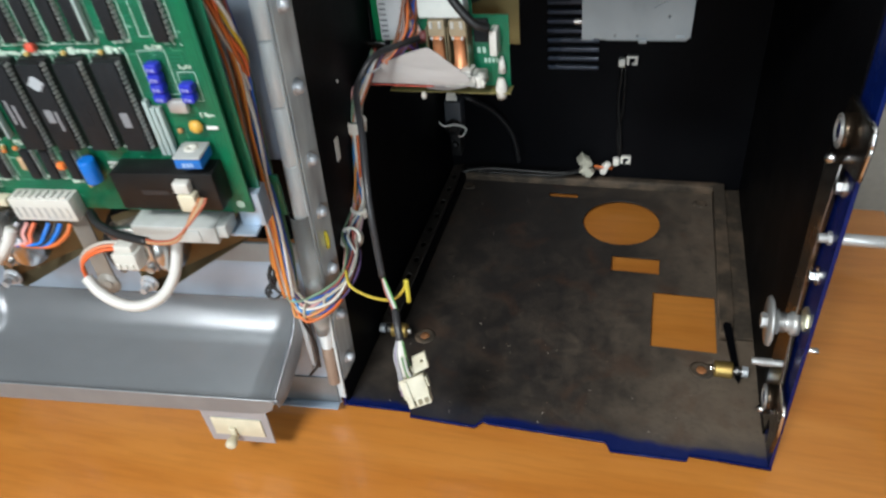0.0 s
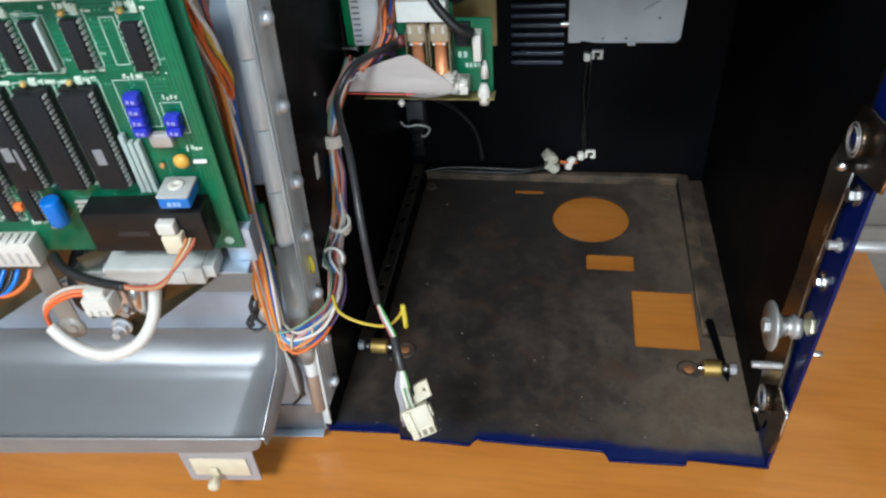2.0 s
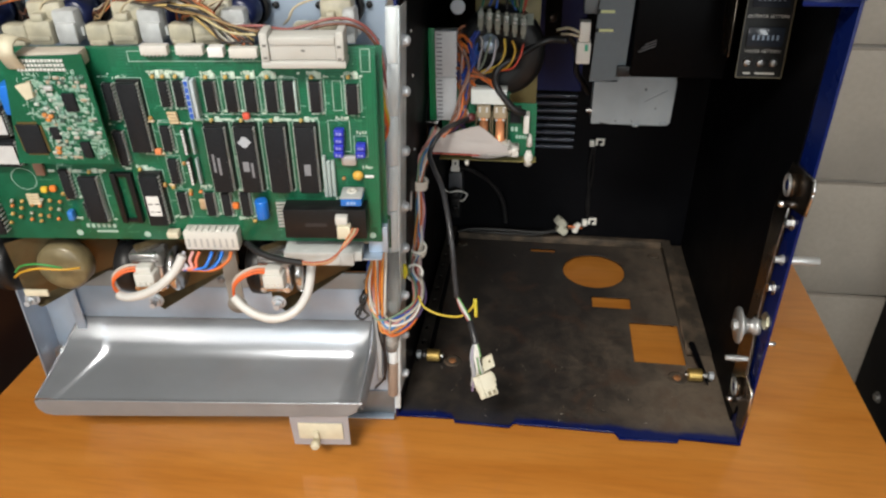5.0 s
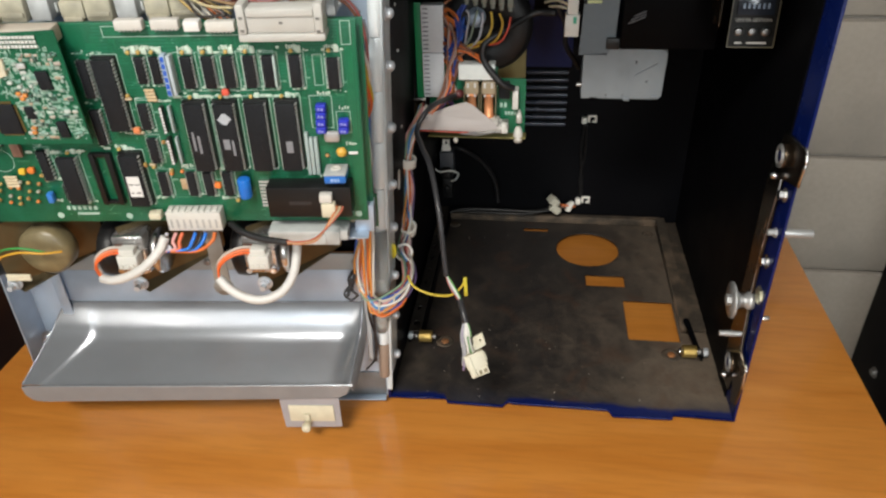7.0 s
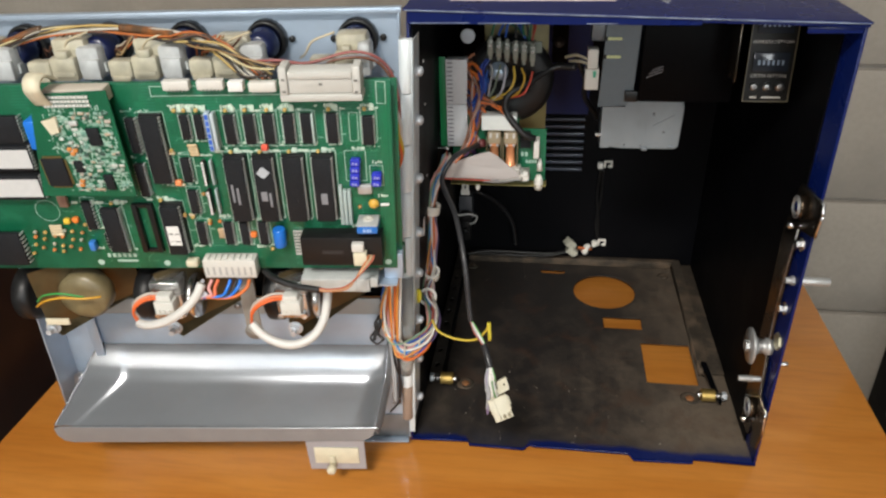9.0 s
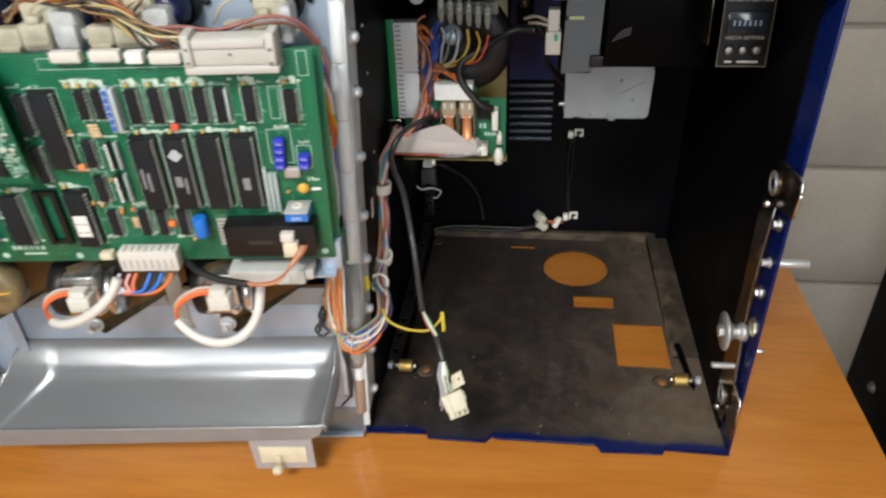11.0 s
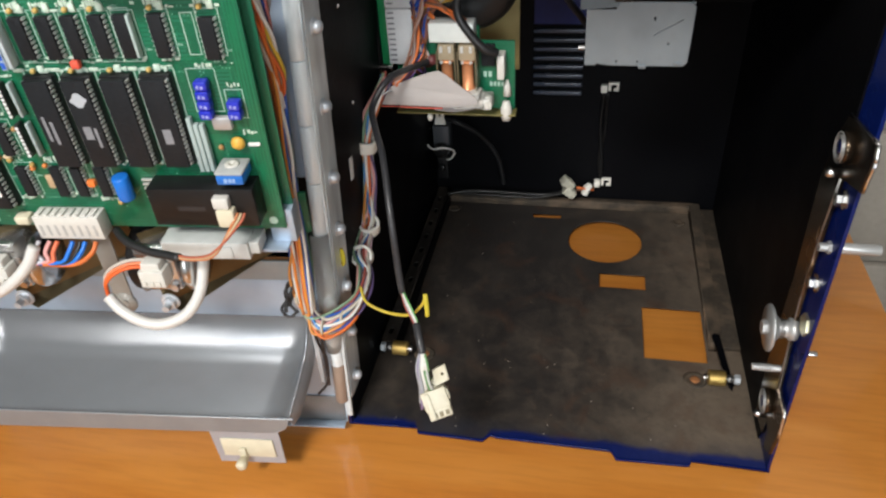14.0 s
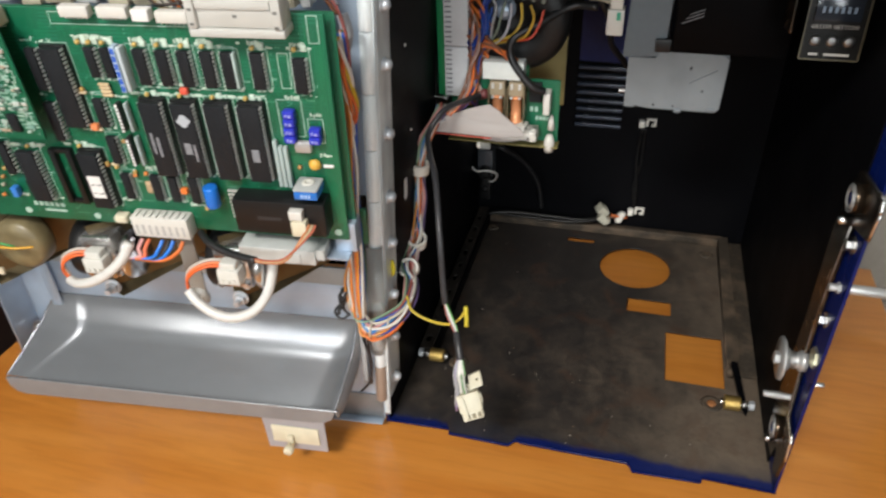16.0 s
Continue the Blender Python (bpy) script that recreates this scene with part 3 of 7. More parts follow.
def door():
    SKEW[:] = [0.030, 0.0]
    d = thing("open_door", "galvanised steel cabinet door swung open, inner side out", "door", m=DOOR)
    buttons = [ring_line(x - 0.0122, 0.408, 0.0135) for x in (-0.017, -0.0855, -0.1445, -0.2045, -0.269)]
    part("upper_panel", sheet([oblong(-0.326, 0.0005, 0.243, 0.428)] + buttons, 0.0016, pose(0, -0.002, 0) @ UP), ZINC, d)
    # black sheet stands in for the shade inside the opening
    part("shade_sheet", block(-0.322, -0.004, 0.010, 0.012, 0.168, 0.25), BLACK, d, "black sheet for the shade behind the coin switches")
    part("lower_panel", sheet([oblong(-0.33, 0.0, 0.004, 0.170)], 0.0016, pose(0, -0.002, 0) @ UP), ZINC, d)
    part("top_flange", block(-0.328, 0.0035, -0.0075, -0.0005, 0.4285, 0.4301, 0.0005), ZINC, d)
    part("top_hem", block(-0.328, 0.0035, -0.009, -0.0077, 0.426, 0.4301, 0.0005), ZINC, d)
    part("right_flange", block(0.0008, 0.0023, -0.009, -0.003, 0.409, 0.428, 0.0005), ZINC, d)
    part("left_flange", sheet([[(-0.0005, 0.005), (-0.032, 0.02), (-0.032, 0.428), (-0.0005, 0.428)]], 0.0015, pose(-0.331, 0, 0) @ pose(0, 0, 0, 90, 0, 90)), ZINC, d)
    part("bottom_flange", block(-0.08, -0.001, -0.011, -0.003, 0.004, 0.0056, 0.0005), ZINC, d)
    part("kick_band", block(-0.09, -0.001, -0.0042, -0.0029, 0.0062, 0.0355, 0.0004), surface("dull_band_steel", (0.20, 0.215, 0.225), 0.4, 0.6, 0.2, 60, 0.08, (0.13, 0.14, 0.145), 0.6, 20), d, "dull grey band along the foot")
    part("seam_strip", block(-0.30, -0.002, -0.0065, -0.0035, 0.159, 0.176, 0.0008), surface("dull_seam_steel", (0.34, 0.36, 0.36), 0.45, 0.2, 0.12, 70, 0.06, (0.26, 0.27, 0.26), 0.6, 20), d, "folded strip with screws")
    for x in (-0.30, -0.245, -0.155, -0.105, -0.022):
        part("screw", lathe((x, -0.0066, 0.168), "y", [(0.0034, 0), (0.0032, 0.0015), (0.0012, 0.0018)], 14), DULL, d)
    # the piano hinge: knuckles on a pin, the lower end sleeved
    SKEW[:] = [0.050, 0.0]
    for k in range(9):
        z = 0.03 + k * 0.0418
        part("hinge_knuckle", rod((-0.0026, -0.0025, z + 0.0215), "z", 0.0054, 0.0411, 24, 0.0006), HINGE if k else paint((0.3, 0.22, 0.17)), d, "" if k else "dull brown sleeved end")
    SKEW.clear()
    return d


door()


UPWARD = pose(0, 0, 0.0055)


def push_button(x, wide=True):
    b = thing("push_button", "dark blue push button body in a black ring through the door", "button", "buttons along the door top", m=DOOR @ pose(x, -0.0028, 0.408))
    part("ring", lathe((0, 0, 0), "y", [(0.0152, 0), (0.0152, 0.007), (0.0142, 0.009), (0.0122, 0.009), (0.0122, 0.003)], 32), RUBBER, b)
    part("barrel", lathe((0, 0, 0), "y", [(0.0118, 0.0), (0.0118, 0.018), (0.0105, 0.020), (0.0105, 0.028), (0.007, 0.030)], 28), paint((0.004, 0.009, 0.045), 0.25), b)
    for s in (-1, 1):
        part("lug", lathe((s * 0.0185, 0, 0), "y", [(0.0024, 0), (0.0024, 0.003), (0.001, 0.0034)], 12), RUBBER, b)
    beige = milky("aged_nylon", (0.58, 0.54, 0.41))
    c0, c1, b0, a0 = (-0.011, 0.0065, -0.0305, -0.049) if wide else (0.0045, 0.0140, -0.0120, -0.0300)
    sw = part("switch_body", join(block(b0 + 0.001, c0 + 0.007, -0.036, -0.018, -0.010, 0.0055, 0.0034), block(b0, c0 - 0.0006, -0.042, -0.026, -0.0235, -0.0062, 0.0022), block(b0 + 0.002, c0 - 0.002, -0.0432, -0.040, -0.0205, -0.0165, 0.0008), block(b0 + 0.006, c0 - 0.004, -0.0425, -0.030, -0.0075, -0.0015, 0.0016)), beige, b, "aged nylon switch", m=UPWARD)
    part("plunger_cap", join(block(c0, c1, -0.040, -0.022, -0.0225, 0.0005, 0.0036), block(c0 + 0.003, c1 - 0.0005, -0.0425, -0.038, -0.0225, -0.008, 0.0012)), milky("frosted_nylon", (0.58, 0.60, 0.60)), sw, "white nylon cap", m=UPWARD)
    part("wire_tag", join(block(a0, b0 - 0.001, -0.040, -0.028, -0.0225, -0.0095, 0.0024), block(a0 + 0.002, b0 - 0.003, -0.0412, -0.031, -0.0245, -0.0205, 0.001)), beige, sw, m=UPWARD)
    part("terminal", block(c1 + 0.0004, c1 + 0.0019, -0.036, -0.030, -0.018, -0.012), TIN, sw, m=UPWARD)


for bx in (-0.017, -0.0855, -0.1445, -0.2045, -0.269):
    push_button(bx, bx < -0.05)


def coin_tray():
    """A pressed tray: rounded back, sloping left end, upright right end and a rolled front lip."""
    t = thing("coin_tray", "brushed grey steel coin tray on the inside of the door", "tray", m=DOOR)
    # depth in front of the door and height: down the leaning back, round the curve and along the flat floor to the lip
    prof = [(0.004, 0.1215)]
    for k, slope in enumerate((74, 68, 65, 62, 58, 48, 38, 32.8, 32.8, 32.8)):
        step = 0.0056 if k < 7 else 0.0136
        prof.append((prof[-1][0] + step * math.cos(radians(slope)), prof[-1][1] - step * math.sin(radians(slope))))
    n = len(prof)
    wob = random.Random(4)

    def along(a, b, k):
        f = (prof[k][0] - 0.004) / 0.0545
        return tuple(p + (q - p) * f for p, q in zip(a, b))

    def folded(dy, line):
        for (a, xa), (b, xb) in zip(line, line[1:]):
            if dy <= b:
                return xa + (xb - xa) * (dy - a) / (b - a)

    # the outer edge of the flat left end, and the crease where the pan sinks below it
    OUTER = ((0.0, -0.2890), (0.0065, -0.2998), (0.0115, -0.3069), (0.0231, -0.3146), (0.0576, -0.3276), (0.07, -0.332))
    CREASE = ((0.0, -0.2715), (0.0065, -0.2737), (0.0188, -0.2725), (0.0231, -0.2751), (0.0576, -0.3102), (0.07, -0.323))

    def band(lines, thick=0.001):
        """A curved sheet through rows of points."""
        bm = bmesh.new()
        rows = [[bm.verts.new(p) for p in row] for row in lines]
        for a, b in zip(rows, rows[1:]):
            for p, q, r, s in zip(a, a[1:], b[1:], b):
                bm.faces.new((p, q, r, s))
        bmesh.ops.recalc_face_normals(bm, faces=bm.faces[:])
        bmesh.ops.solidify(bm, geom=bm.faces[:], thickness=thick)
        return smooth(bm, 50)

    pan, rim = [], []
    for k in range(n):
        dy, z = prof[k]
        drop = 0.0035 * (1 - (dy - 0.004) / 0.0545)
        fold, sunk = folded(dy, CREASE), 0.0022 * min(1.0, max(0.25, (0.045 - dy) / 0.02))
        out = (folded(dy, OUTER), -dy, z + sunk)
        right = along((-0.0165, 0, 0), (-0.0290, 0, 0), k)[0]
        edge = along((-0.0147, 0, 0), (-0.0245, 0, 0), k)[0]
        pan.append([out, (0.5 * out[0] + 0.5 * fold, -dy, z + sunk), (fold - 0.0030, -dy, z + sunk), (fold - 0.0008, -dy, z + sunk * 0.9), (fold + 0.0016, -dy, z + sunk * 0.4), (fold + 0.0045, -dy, z + sunk * 0.05), (fold + 0.0085, -dy, z)]
                   + [(fold + 0.0085 + (right - fold - 0.0085) * q / 14, -dy + wob.uniform(-0.0002, 0.0002) * (0 < k < n - 1), z + wob.uniform(-0.0002, 0.0002) * (0 < k < n - 1)) for q in range(1, 14)]
                   + [(right - 0.002, -dy, z), (right, -dy, z + 0.002), (edge, -dy - 0.0003, z + drop + 0.0016)])
        rim.append((edge, -dy - 0.0003, z + drop + 0.0016))
    part("pan", band(pan), TRAYM, t)
    LIP = surface("worn_lip_steel", (0.28, 0.295, 0.31), 0.40, 0.4, 0.1, 70, 0.06, (0.22, 0.23, 0.24), 0.7, 14)
    lip = sheet([[(-0.3272, 0.0655), (-0.3262, 0.0570), (-0.3210, 0.0508), (-0.3130, 0.0488), (-0.0450, 0.0552), (-0.0340, 0.0566), (-0.0275, 0.0608), (-0.0240, 0.0690), (-0.0268, 0.0705), (-0.3220, 0.0668)]],
                0.0016, pose(0, -0.0600, 0) @ UP, 0.0005)
    part("front_lip", lip, LIP, t, "dull grey front lip")
    skirt = [[(x + 0.0003, y, z) for x, y, z in rim], [(x + 0.0026, y, z - 0.005) for x, y, z in rim], [(x + 0.0030, y - 0.0004, z - (0.0135 + 0.10 * (0.0585 + y)) * (1.0 if y > -0.05 else 0.45)) for x, y, z in rim]]
    part("side_skirt", band(skirt), LIP, t, "dull grey folded side")
    part("lip_roll", cable([(-0.3268, -0.0594, 0.0660), (-0.25, -0.0596, 0.0673), (-0.14, -0.0596, 0.0688), (-0.03, -0.0596, 0.0704), (-0.0246, -0.0592, 0.0700)], 0.0011), TRAYM, t)
    part("lip_roll", cable(rim[::-1], 0.0009, 3), TRAYM, t)
    part("lip_roll", cable([row[0] for row in pan], 0.0008, 3), TRAYM, t)
    part("back_flange", block(-0.2905, -0.0150, -0.0052, -0.0029, 0.1217, 0.1227, 0.0003), TRAYM, t)
    part("back_plate", block(-0.289, -0.0160, -0.0050, -0.0036, 0.1230, 0.1580, 0.0005), ZINC, t, "upright galvanised back plate")
    part("side_flange", block(-0.2985, -0.2892, -0.0086, -0.0070, 0.1060, 0.1590, 0.0005), ZINC, t, "folded end of the back plate")
    hexbolt(t, (-0.318, -0.012, 0.085), "y", 0.0055, 0.005, -1, STEEL)


coin_tray()


def latch():
    l = thing("door_latch", "grey steel latch plate with cream label and knob", "latch", m=DOOR)
    part("plate", sheet([[(-0.0910, 0.0500), (-0.0895, 0.0150), (-0.0366, 0.0162), (-0.0366, 0.0520)]], 0.0016, pose(0, -0.0568, 0) @ UP, 0.0004), surface("grey_latch_paint", (0.36, 0.35, 0.37), 0.4, 0.1, 0.08, 90, 0.06, (0.30, 0.29, 0.30), 0.5, 20), l)
    part("label", block(-0.0838, -0.0420, -0.0592, -0.0577, 0.0243, 0.0437, 0.0004), CREAM, l, "cream plastic label")
    part("knob", join(lathe((-0.0672, -0.0594, 0.0250), "y", [(0.0034, 0), (0.0032, 0.005), (0.0044, 0.0065), (0.0044, 0.0100), (0.0034, 0.0115), (0.001, 0.0118)], 20), block(-0.0700, -0.0644, -0.0622, -0.0593, 0.0262, 0.0350, 0.0008)), CREAM, l, "cream plastic knob")


latch()

# ---- the main circuit board ----
BOARD = Matrix.Translation((0.0068, -0.0596, 0.2416)) @ pose(0, 0, 0, 0, 0, 5.0) @ pose(0, 0, 0, 5.5)
MM = 0.001


def bx(u0, u1, h0, h1, v0, v1, bevel=0.0):
    """A block on the board: u across, h out from the board, v up, in millimetres."""
    return block(u0 * MM, u1 * MM, -h1 * MM, -h0 * MM, v0 * MM, v1 * MM, bevel * MM)


SKEW[:] = [0.04, 0.075]
board = thing("main_circuit_board", "large green circuit board full of black chips on the door", "circuit board", m=BOARD)
part("board", bx(-325, 9, -1.6, 0, 0, 156, 0.3), PCB, board)
TRACK = surface("covered_track", (0.006, 0.150, 0.066), 0.3, 0, 0.1, 300, 0)
for u, v0, v1 in ((-3.2, 96, 150), (-1.4, 44, 96), (1.0, 18, 138), (2.8, 14, 138), (4.6, 14, 150), (6.6, 8, 150)):
    part("track", bx(u, u + 0.9, 0.01, 0.05, v0, v1), TRACK, board)
for k in range(30):
    u = -150 + 4.9 * k + 1.3 * ((k * 7) % 3)
    part("track", bx(u, u + 0.5, 0.01, 0.05, 139 + (k * 5) % 4, 146 + (k * 11) % 5), TRACK, board)


SEATS = []


def dip(u, v, width, height, base=2.5, pins=None, wide=False, socket=False, horizontal=False, marks=()):
    """A dual in-line chip from its lower left corner: body, notch and two rows of pins."""
    body = width - 3.0
    SEATS.append((u, v, width, height))
    top = base + (4.2 if wide else 3.4)
    bm = bx(u + 1.5, u + 1.5 + body, base, top, v, v + height, 0.35)
    bm = join(bm, rod(((u + width / 2) * MM, -(top + 0.02) * MM, (v + height - 1.8) * MM), "y", 1.1 * MM, 0.12 * MM, 10))
    chip = part("chip", bm, CHIP, board)
    n = pins or max(4, int(height / 2.6))
    for side in (0, 1):
        rows = None
        for k in range(n):
            pv = v + height * (k + 0.5) / n
            pu = u + 0.6 if side == 0 else u + width - 1.3
            p = join(bx(pu - 0.1, pu + 0.8, 0.2, top - 1.4, pv - 0.62, pv + 0.62), bx(pu - 0.1 if side == 0 else pu - 0.5, pu + 1.2 if side == 0 else pu + 0.8, top - 1.9, top - 1.4, pv - 0.5, pv + 0.5))
            rows = join(rows, p) if rows else p
        part("lead_frame", rows, TIN, chip, "tinned leads")
    if socket or base > 3:
        part("socket", bx(u, u + width, 0.1, base - 0.1, v - 0.8, v + height + 0.8, 0.2), RUBBER, chip)
    for mu, mv, w, h, mat in marks:
        part("marking", bx(u + mu, u + mu + w, top + 0.02, top + 0.14, v + mv, v + mv + h), mat, chip)
    return chip


# four wide chips in the middle and the tall one beside the small board
for k, u in enumerate((-113.0, -92.2, -70.8, -49.6)):
    marks = [[(4, 17, 1.6, 15, GREYPRINT), (7.5, 15, 1.8, 14, GREYPRINT)], [(4.6, 18, 4.5, 8, GREYPRINT), (10.5, 13, 1.6, 12, GREYPRINT)],
             [(5, 16, 5, 12, CHIP)], [(6, 15, 4.6, 9, GREYPRINT)]][k]
    chip = dip(u, 49.5, 16.4, 52.3, 4.5, 20, True, True, marks=marks)
    if k == 1:
        part("marking", sheet([[(-5.0 * MM, -0.2 * MM), (-3.0 * MM, 1.6 * MM), (-1.4 * MM, 4.2 * MM), (1.2 * MM, 4.4 * MM), (3.2 * MM, 2.2 * MM), (5.0 * MM, 0.2 * MM), (3.0 * MM, -1.8 * MM), (1.2 * MM, -4.2 * MM), (-1.2 * MM, -4.0 * MM), (-3.2 * MM, -2.0 * MM)]], 0.15 * MM,
                              pose((u + 8.2) * MM, -8.8 * MM, 91 * MM) @ UP), paint((0.42, 0.46, 0.5)), chip, "pale printed emblem")
dip(-167.5, 81.5, 16.2, 52.3, 3.0, 20, True, True)
dip(-178, 106, 9, 27, 2.5)
dip(-180, 70, 9, 27, 2.5)
for u in (-109, -95, -81.6, -67.4, -54.8, -37.2):
    dip(u, 111.6, 10, 22.2, 1.2, 9)
dip(-12.4, 110, 10.2, 21.6, 1.2, 8)
dip(-139.8, 115.5, 8.6, 18.6, 1.2, 7)
dip(-129.6, 115.5, 8.6, 18.6, 1.2, 7)
dip(-146, 81, 9.2, 19.6, 1.2, 7)
dip(-146, 54, 9.2, 20, 1.2, 7)
dip(-216, 20, 16, 39.6, 2.5, 14, True)
dip(-168.5, 19.2, 16.6, 43, 4.5, 14, True, True, marks=[(3.4, 9, 9.5, 17.5, PAPER), (4.2, 19, 3.2, 1.2, CHIP), (9, 19, 3.2, 1.2, CHIP), (4.6, 12, 2.2, 1.2, CHIP), (8.4, 12, 3.6, 1.2, CHIP)])
dip(-230, 40, 9.5, 25, 1.2, 8)
dip(-219, 22, 8, 14, 1.2, 5)
for u in (-145, -124, -111.6, -97.2):
    dip(u, 25.6, 9.0, 20, 1.2, 8)
# chips with paper labels at the far end
for v, lv in ((94, 97), (70, 74)):
    c = dip(-300, v, 50, 20, 4.5, 8, True, True)
    part("label", bx(-296, -251.5, 8.8, 9.0, v + 2.6, v + 17.4), paint((0.56, 0.57, 0.57)), c, "white paper label")
dip(-292, 116, 40, 20, 3, 8, True)
dip(-318, 8, 34, 30, 3, 8, True)


def empty_socket():
    s = part("empty_socket", join(bx(-190.6, -186.6, 0.1, 4.5, 18.5, 62, 0.3), bx(-178.4, -174.4, 0.1, 4.5, 18.5, 62, 0.3), bx(-186.4, -178.6, 0.1, 3.5, 18.5, 21, 0.2), bx(-186.4, -178.6, 0.1, 3.5, 59, 62, 0.2)), RUBBER, board, "empty black chip socket")


empty_socket()


def outline(u0, u1, v0, v1, w=0.5):
    """A printed outline on the board."""
    e = 0.06
    return part("printed_outline", join(bx(u0, u1, 0.02, e, v0, v0 + w), bx(u0, u1, 0.02, e, v1 - w, v1), bx(u0, u0 + w, 0.02, e, v0, v1), bx(u1 - w, u1, 0.02, e, v0, v1)), PRINT, board)


outline(-21, -14.5, 111, 133)
outline(-26, -10.5, 79, 104)
outline(-8.5, 1.5, 75, 92)
for u in (-113.0, -92.2, -70.8, -49.6):
    outline(u - 1.4, u + 17.8, 47.5, 104.5, 0.7)
for u in (-109, -95, -81.6, -67.4, -54.8, -37.2, -12.4):
    outline(u - 0.8, u + 11, 110.2, 135, 0.5)
for u, v, w, h in ((-146, 81, 9.2, 19.6), (-146, 54, 9.2, 20), (-145, 25.6, 9, 20), (-124, 25.6, 9, 20), (-111.6, 25.6, 9, 20), (-97.2, 25.6, 9, 20), (-139.8, 115.5, 8.6, 18.6), (-129.6, 115.5, 8.6, 18.6), (-168.5, 19.2, 16.6, 43), (-216, 20, 16, 39.6), (-167.5, 81.5, 16.2, 52.3), (-230, 40, 9.5, 25)):
    outline(u - 0.9, u + w + 0.9, v - 1.6, v + h + 1.6, 0.5)
outline(-1, 5.5, 139, 155)
outline(-156, -60, 146.5, 162 - 8)
outline(-203, -186, 144, 154)
outline(-113.5, -46, 108, 136)
part("printed_outline", sheet([ring_line(-259 * MM, 55 * MM, 9.5 * MM, 40), ring_line(-259 * MM, 55 * MM, 9.1 * MM, 40)], 0.06 * MM, pose(0, -0.05 * MM, 0) @ UP), PRINT, board)


def sip(u, v, h, color, w=2.4, out=7.0, dots=None):
    s = part("resistor_network", bx(u, u + w, 0.8, out, v, v + h, 0.5), paint(color), board)
    if dots:
        bm = None
        for k in range(int(h / 2.5)):
            b = rod(((u + w / 2 + 0.2) * MM, -(out + 0.1) * MM, (v + 1.4 + 2.5 * k) * MM), "y", 1.0 * MM, 0.5 * MM, 8)
            bm = join(bm, b) if bm else b
        part("print_dots", bm, paint(dots), s)
    return s


strip = sip(-119.6, 107.5, 29, (0.4, 0.5, 0.6), 3.4)
for k in range(6):
    part("blue_face", bx(-119.1, -116.7, 7.02, 7.2, 108.4 + 4.7 * k, 112.0 + 4.7 * k, 0), paint((0.02, 0.1, 0.5)), strip)
sip(-115.4, 108, 28, (0.45, 0.52, 0.55))
sip(-129.2, 79, 20, (0.03, 0.03, 0.03), 2.2, 6, (0.75, 0.75, 0.75))
sip(-129.4, 54, 21, (0.03, 0.03, 0.03), 2.2, 6, (0.75, 0.75, 0.75))
sip(-123.6, 79, 20, (0.35, 0.42, 0.42), 1.8, 5)
sip(-123.6, 54, 21, (0.35, 0.42, 0.42), 1.8, 5)
sip(-46.2, 112, 22, (0.4, 0.5, 0.48), 1.6, 5)
for u in (-31.6, -28.6, -25.4):
    sip(u, 43.5, 34 if u < -30 else 30, (0.36, 0.44, 0.43), 2.5, 4.5)


def blue_diodes(u, v, n):
    for k in range(n):
        a, b = u - 1.0 - 0.4 * k, v - 5.6 * k
        c = part("capacitor", bx(a, a + 7.2, 1, 7, b, b + 5.2, 1.3), paint((0.02, 0.03, 0.45), 0.3), board, "dark blue capacitor")
        part("marking", join(bx(a + 1.8, a + 3.0, 7.01, 7.1, b + 1.6, b + 3.4), bx(a + 3.8, a + 5.4, 7.01, 7.1, b + 1.4, b + 3.0)), paint((0.30, 0.33, 0.62)), c)


blue_diodes(-20.2, 94.4, 4)
blue_diodes(-5.4, 83, 2)
part("crystal", bx(-17.6, -6.8, 0.6, 4.8, 70, 78, 1.6), surface("crystal_can", (0.5, 0.5, 0.5), 0.35, 0.5, 0.1), board, "bright steel crystal can")
part("capacitor", lathe((-6.4 * MM, -3.2 * MM, 61.5 * MM), "y", [(1.2 * MM, -2.6 * MM), (3.2 * MM, -1.6 * MM), (4.0 * MM, 0), (3.2 * MM, 1.6 * MM), (1.2 * MM, 2.6 * MM)], 18), paint((0.66, 0.38, 0.06)), board, "yellow bead capacitor")
pot = part("trimmer", bx(-18.2, -2.6, 1.4, 16.6, 43.2, 49.4, 1.3), paint((0.016, 0.15, 0.52), 0.3), board, "blue square trimmer")
part("trimmer_top", bx(-18.4, -2.4, 1.2, 16.8, 49.45, 51.2, 1.2), paint((0.40, 0.42, 0.42)), pot, "grey top")
part("trimmer_dial", lathe((-10.4 * MM, -8.4 * MM, 51.3 * MM), "z", [(4.0 * MM, 0), (4.0 * MM, 0.8 * MM), (1.4 * MM, 0.9 * MM), (1.2 * MM, 0.3 * MM)], 24), WHITE, pot, "white dial")
part("trimmer_mark", join(bx(-13.5, -11.6, 16.65, 16.8, 45.0, 47.6), bx(-10.8, -9.2, 16.65, 16.8, 45.0, 47.6), bx(-8.6, -7.2, 16.65, 16.8, 45.0, 47.6)), paint((0.3, 0.45, 0.7)), pot)
part("diode", bx(-1.6, 5.0, 0.5, 2.0, 58.6, 60.6, 0.5), PAPER, board, "small white diode")
cover = part("battery_cover", bx(-62, -0.4, 0.2, 14.5, 13, 38.6, 0.7), RUBBER, board, "black plastic cover box")
part("embossing", bx(-46, -30, 14.52, 14.7, 24, 27), surface("worn_plastic", (0.022, 0.022, 0.024), 0.5), cover)
for k in range(8):
    part("lead_pin", bx(-70, -62.5, 0.6, 2.2, 14.5 + 3 * k, 15.6 + 3 * k), TIN, board)
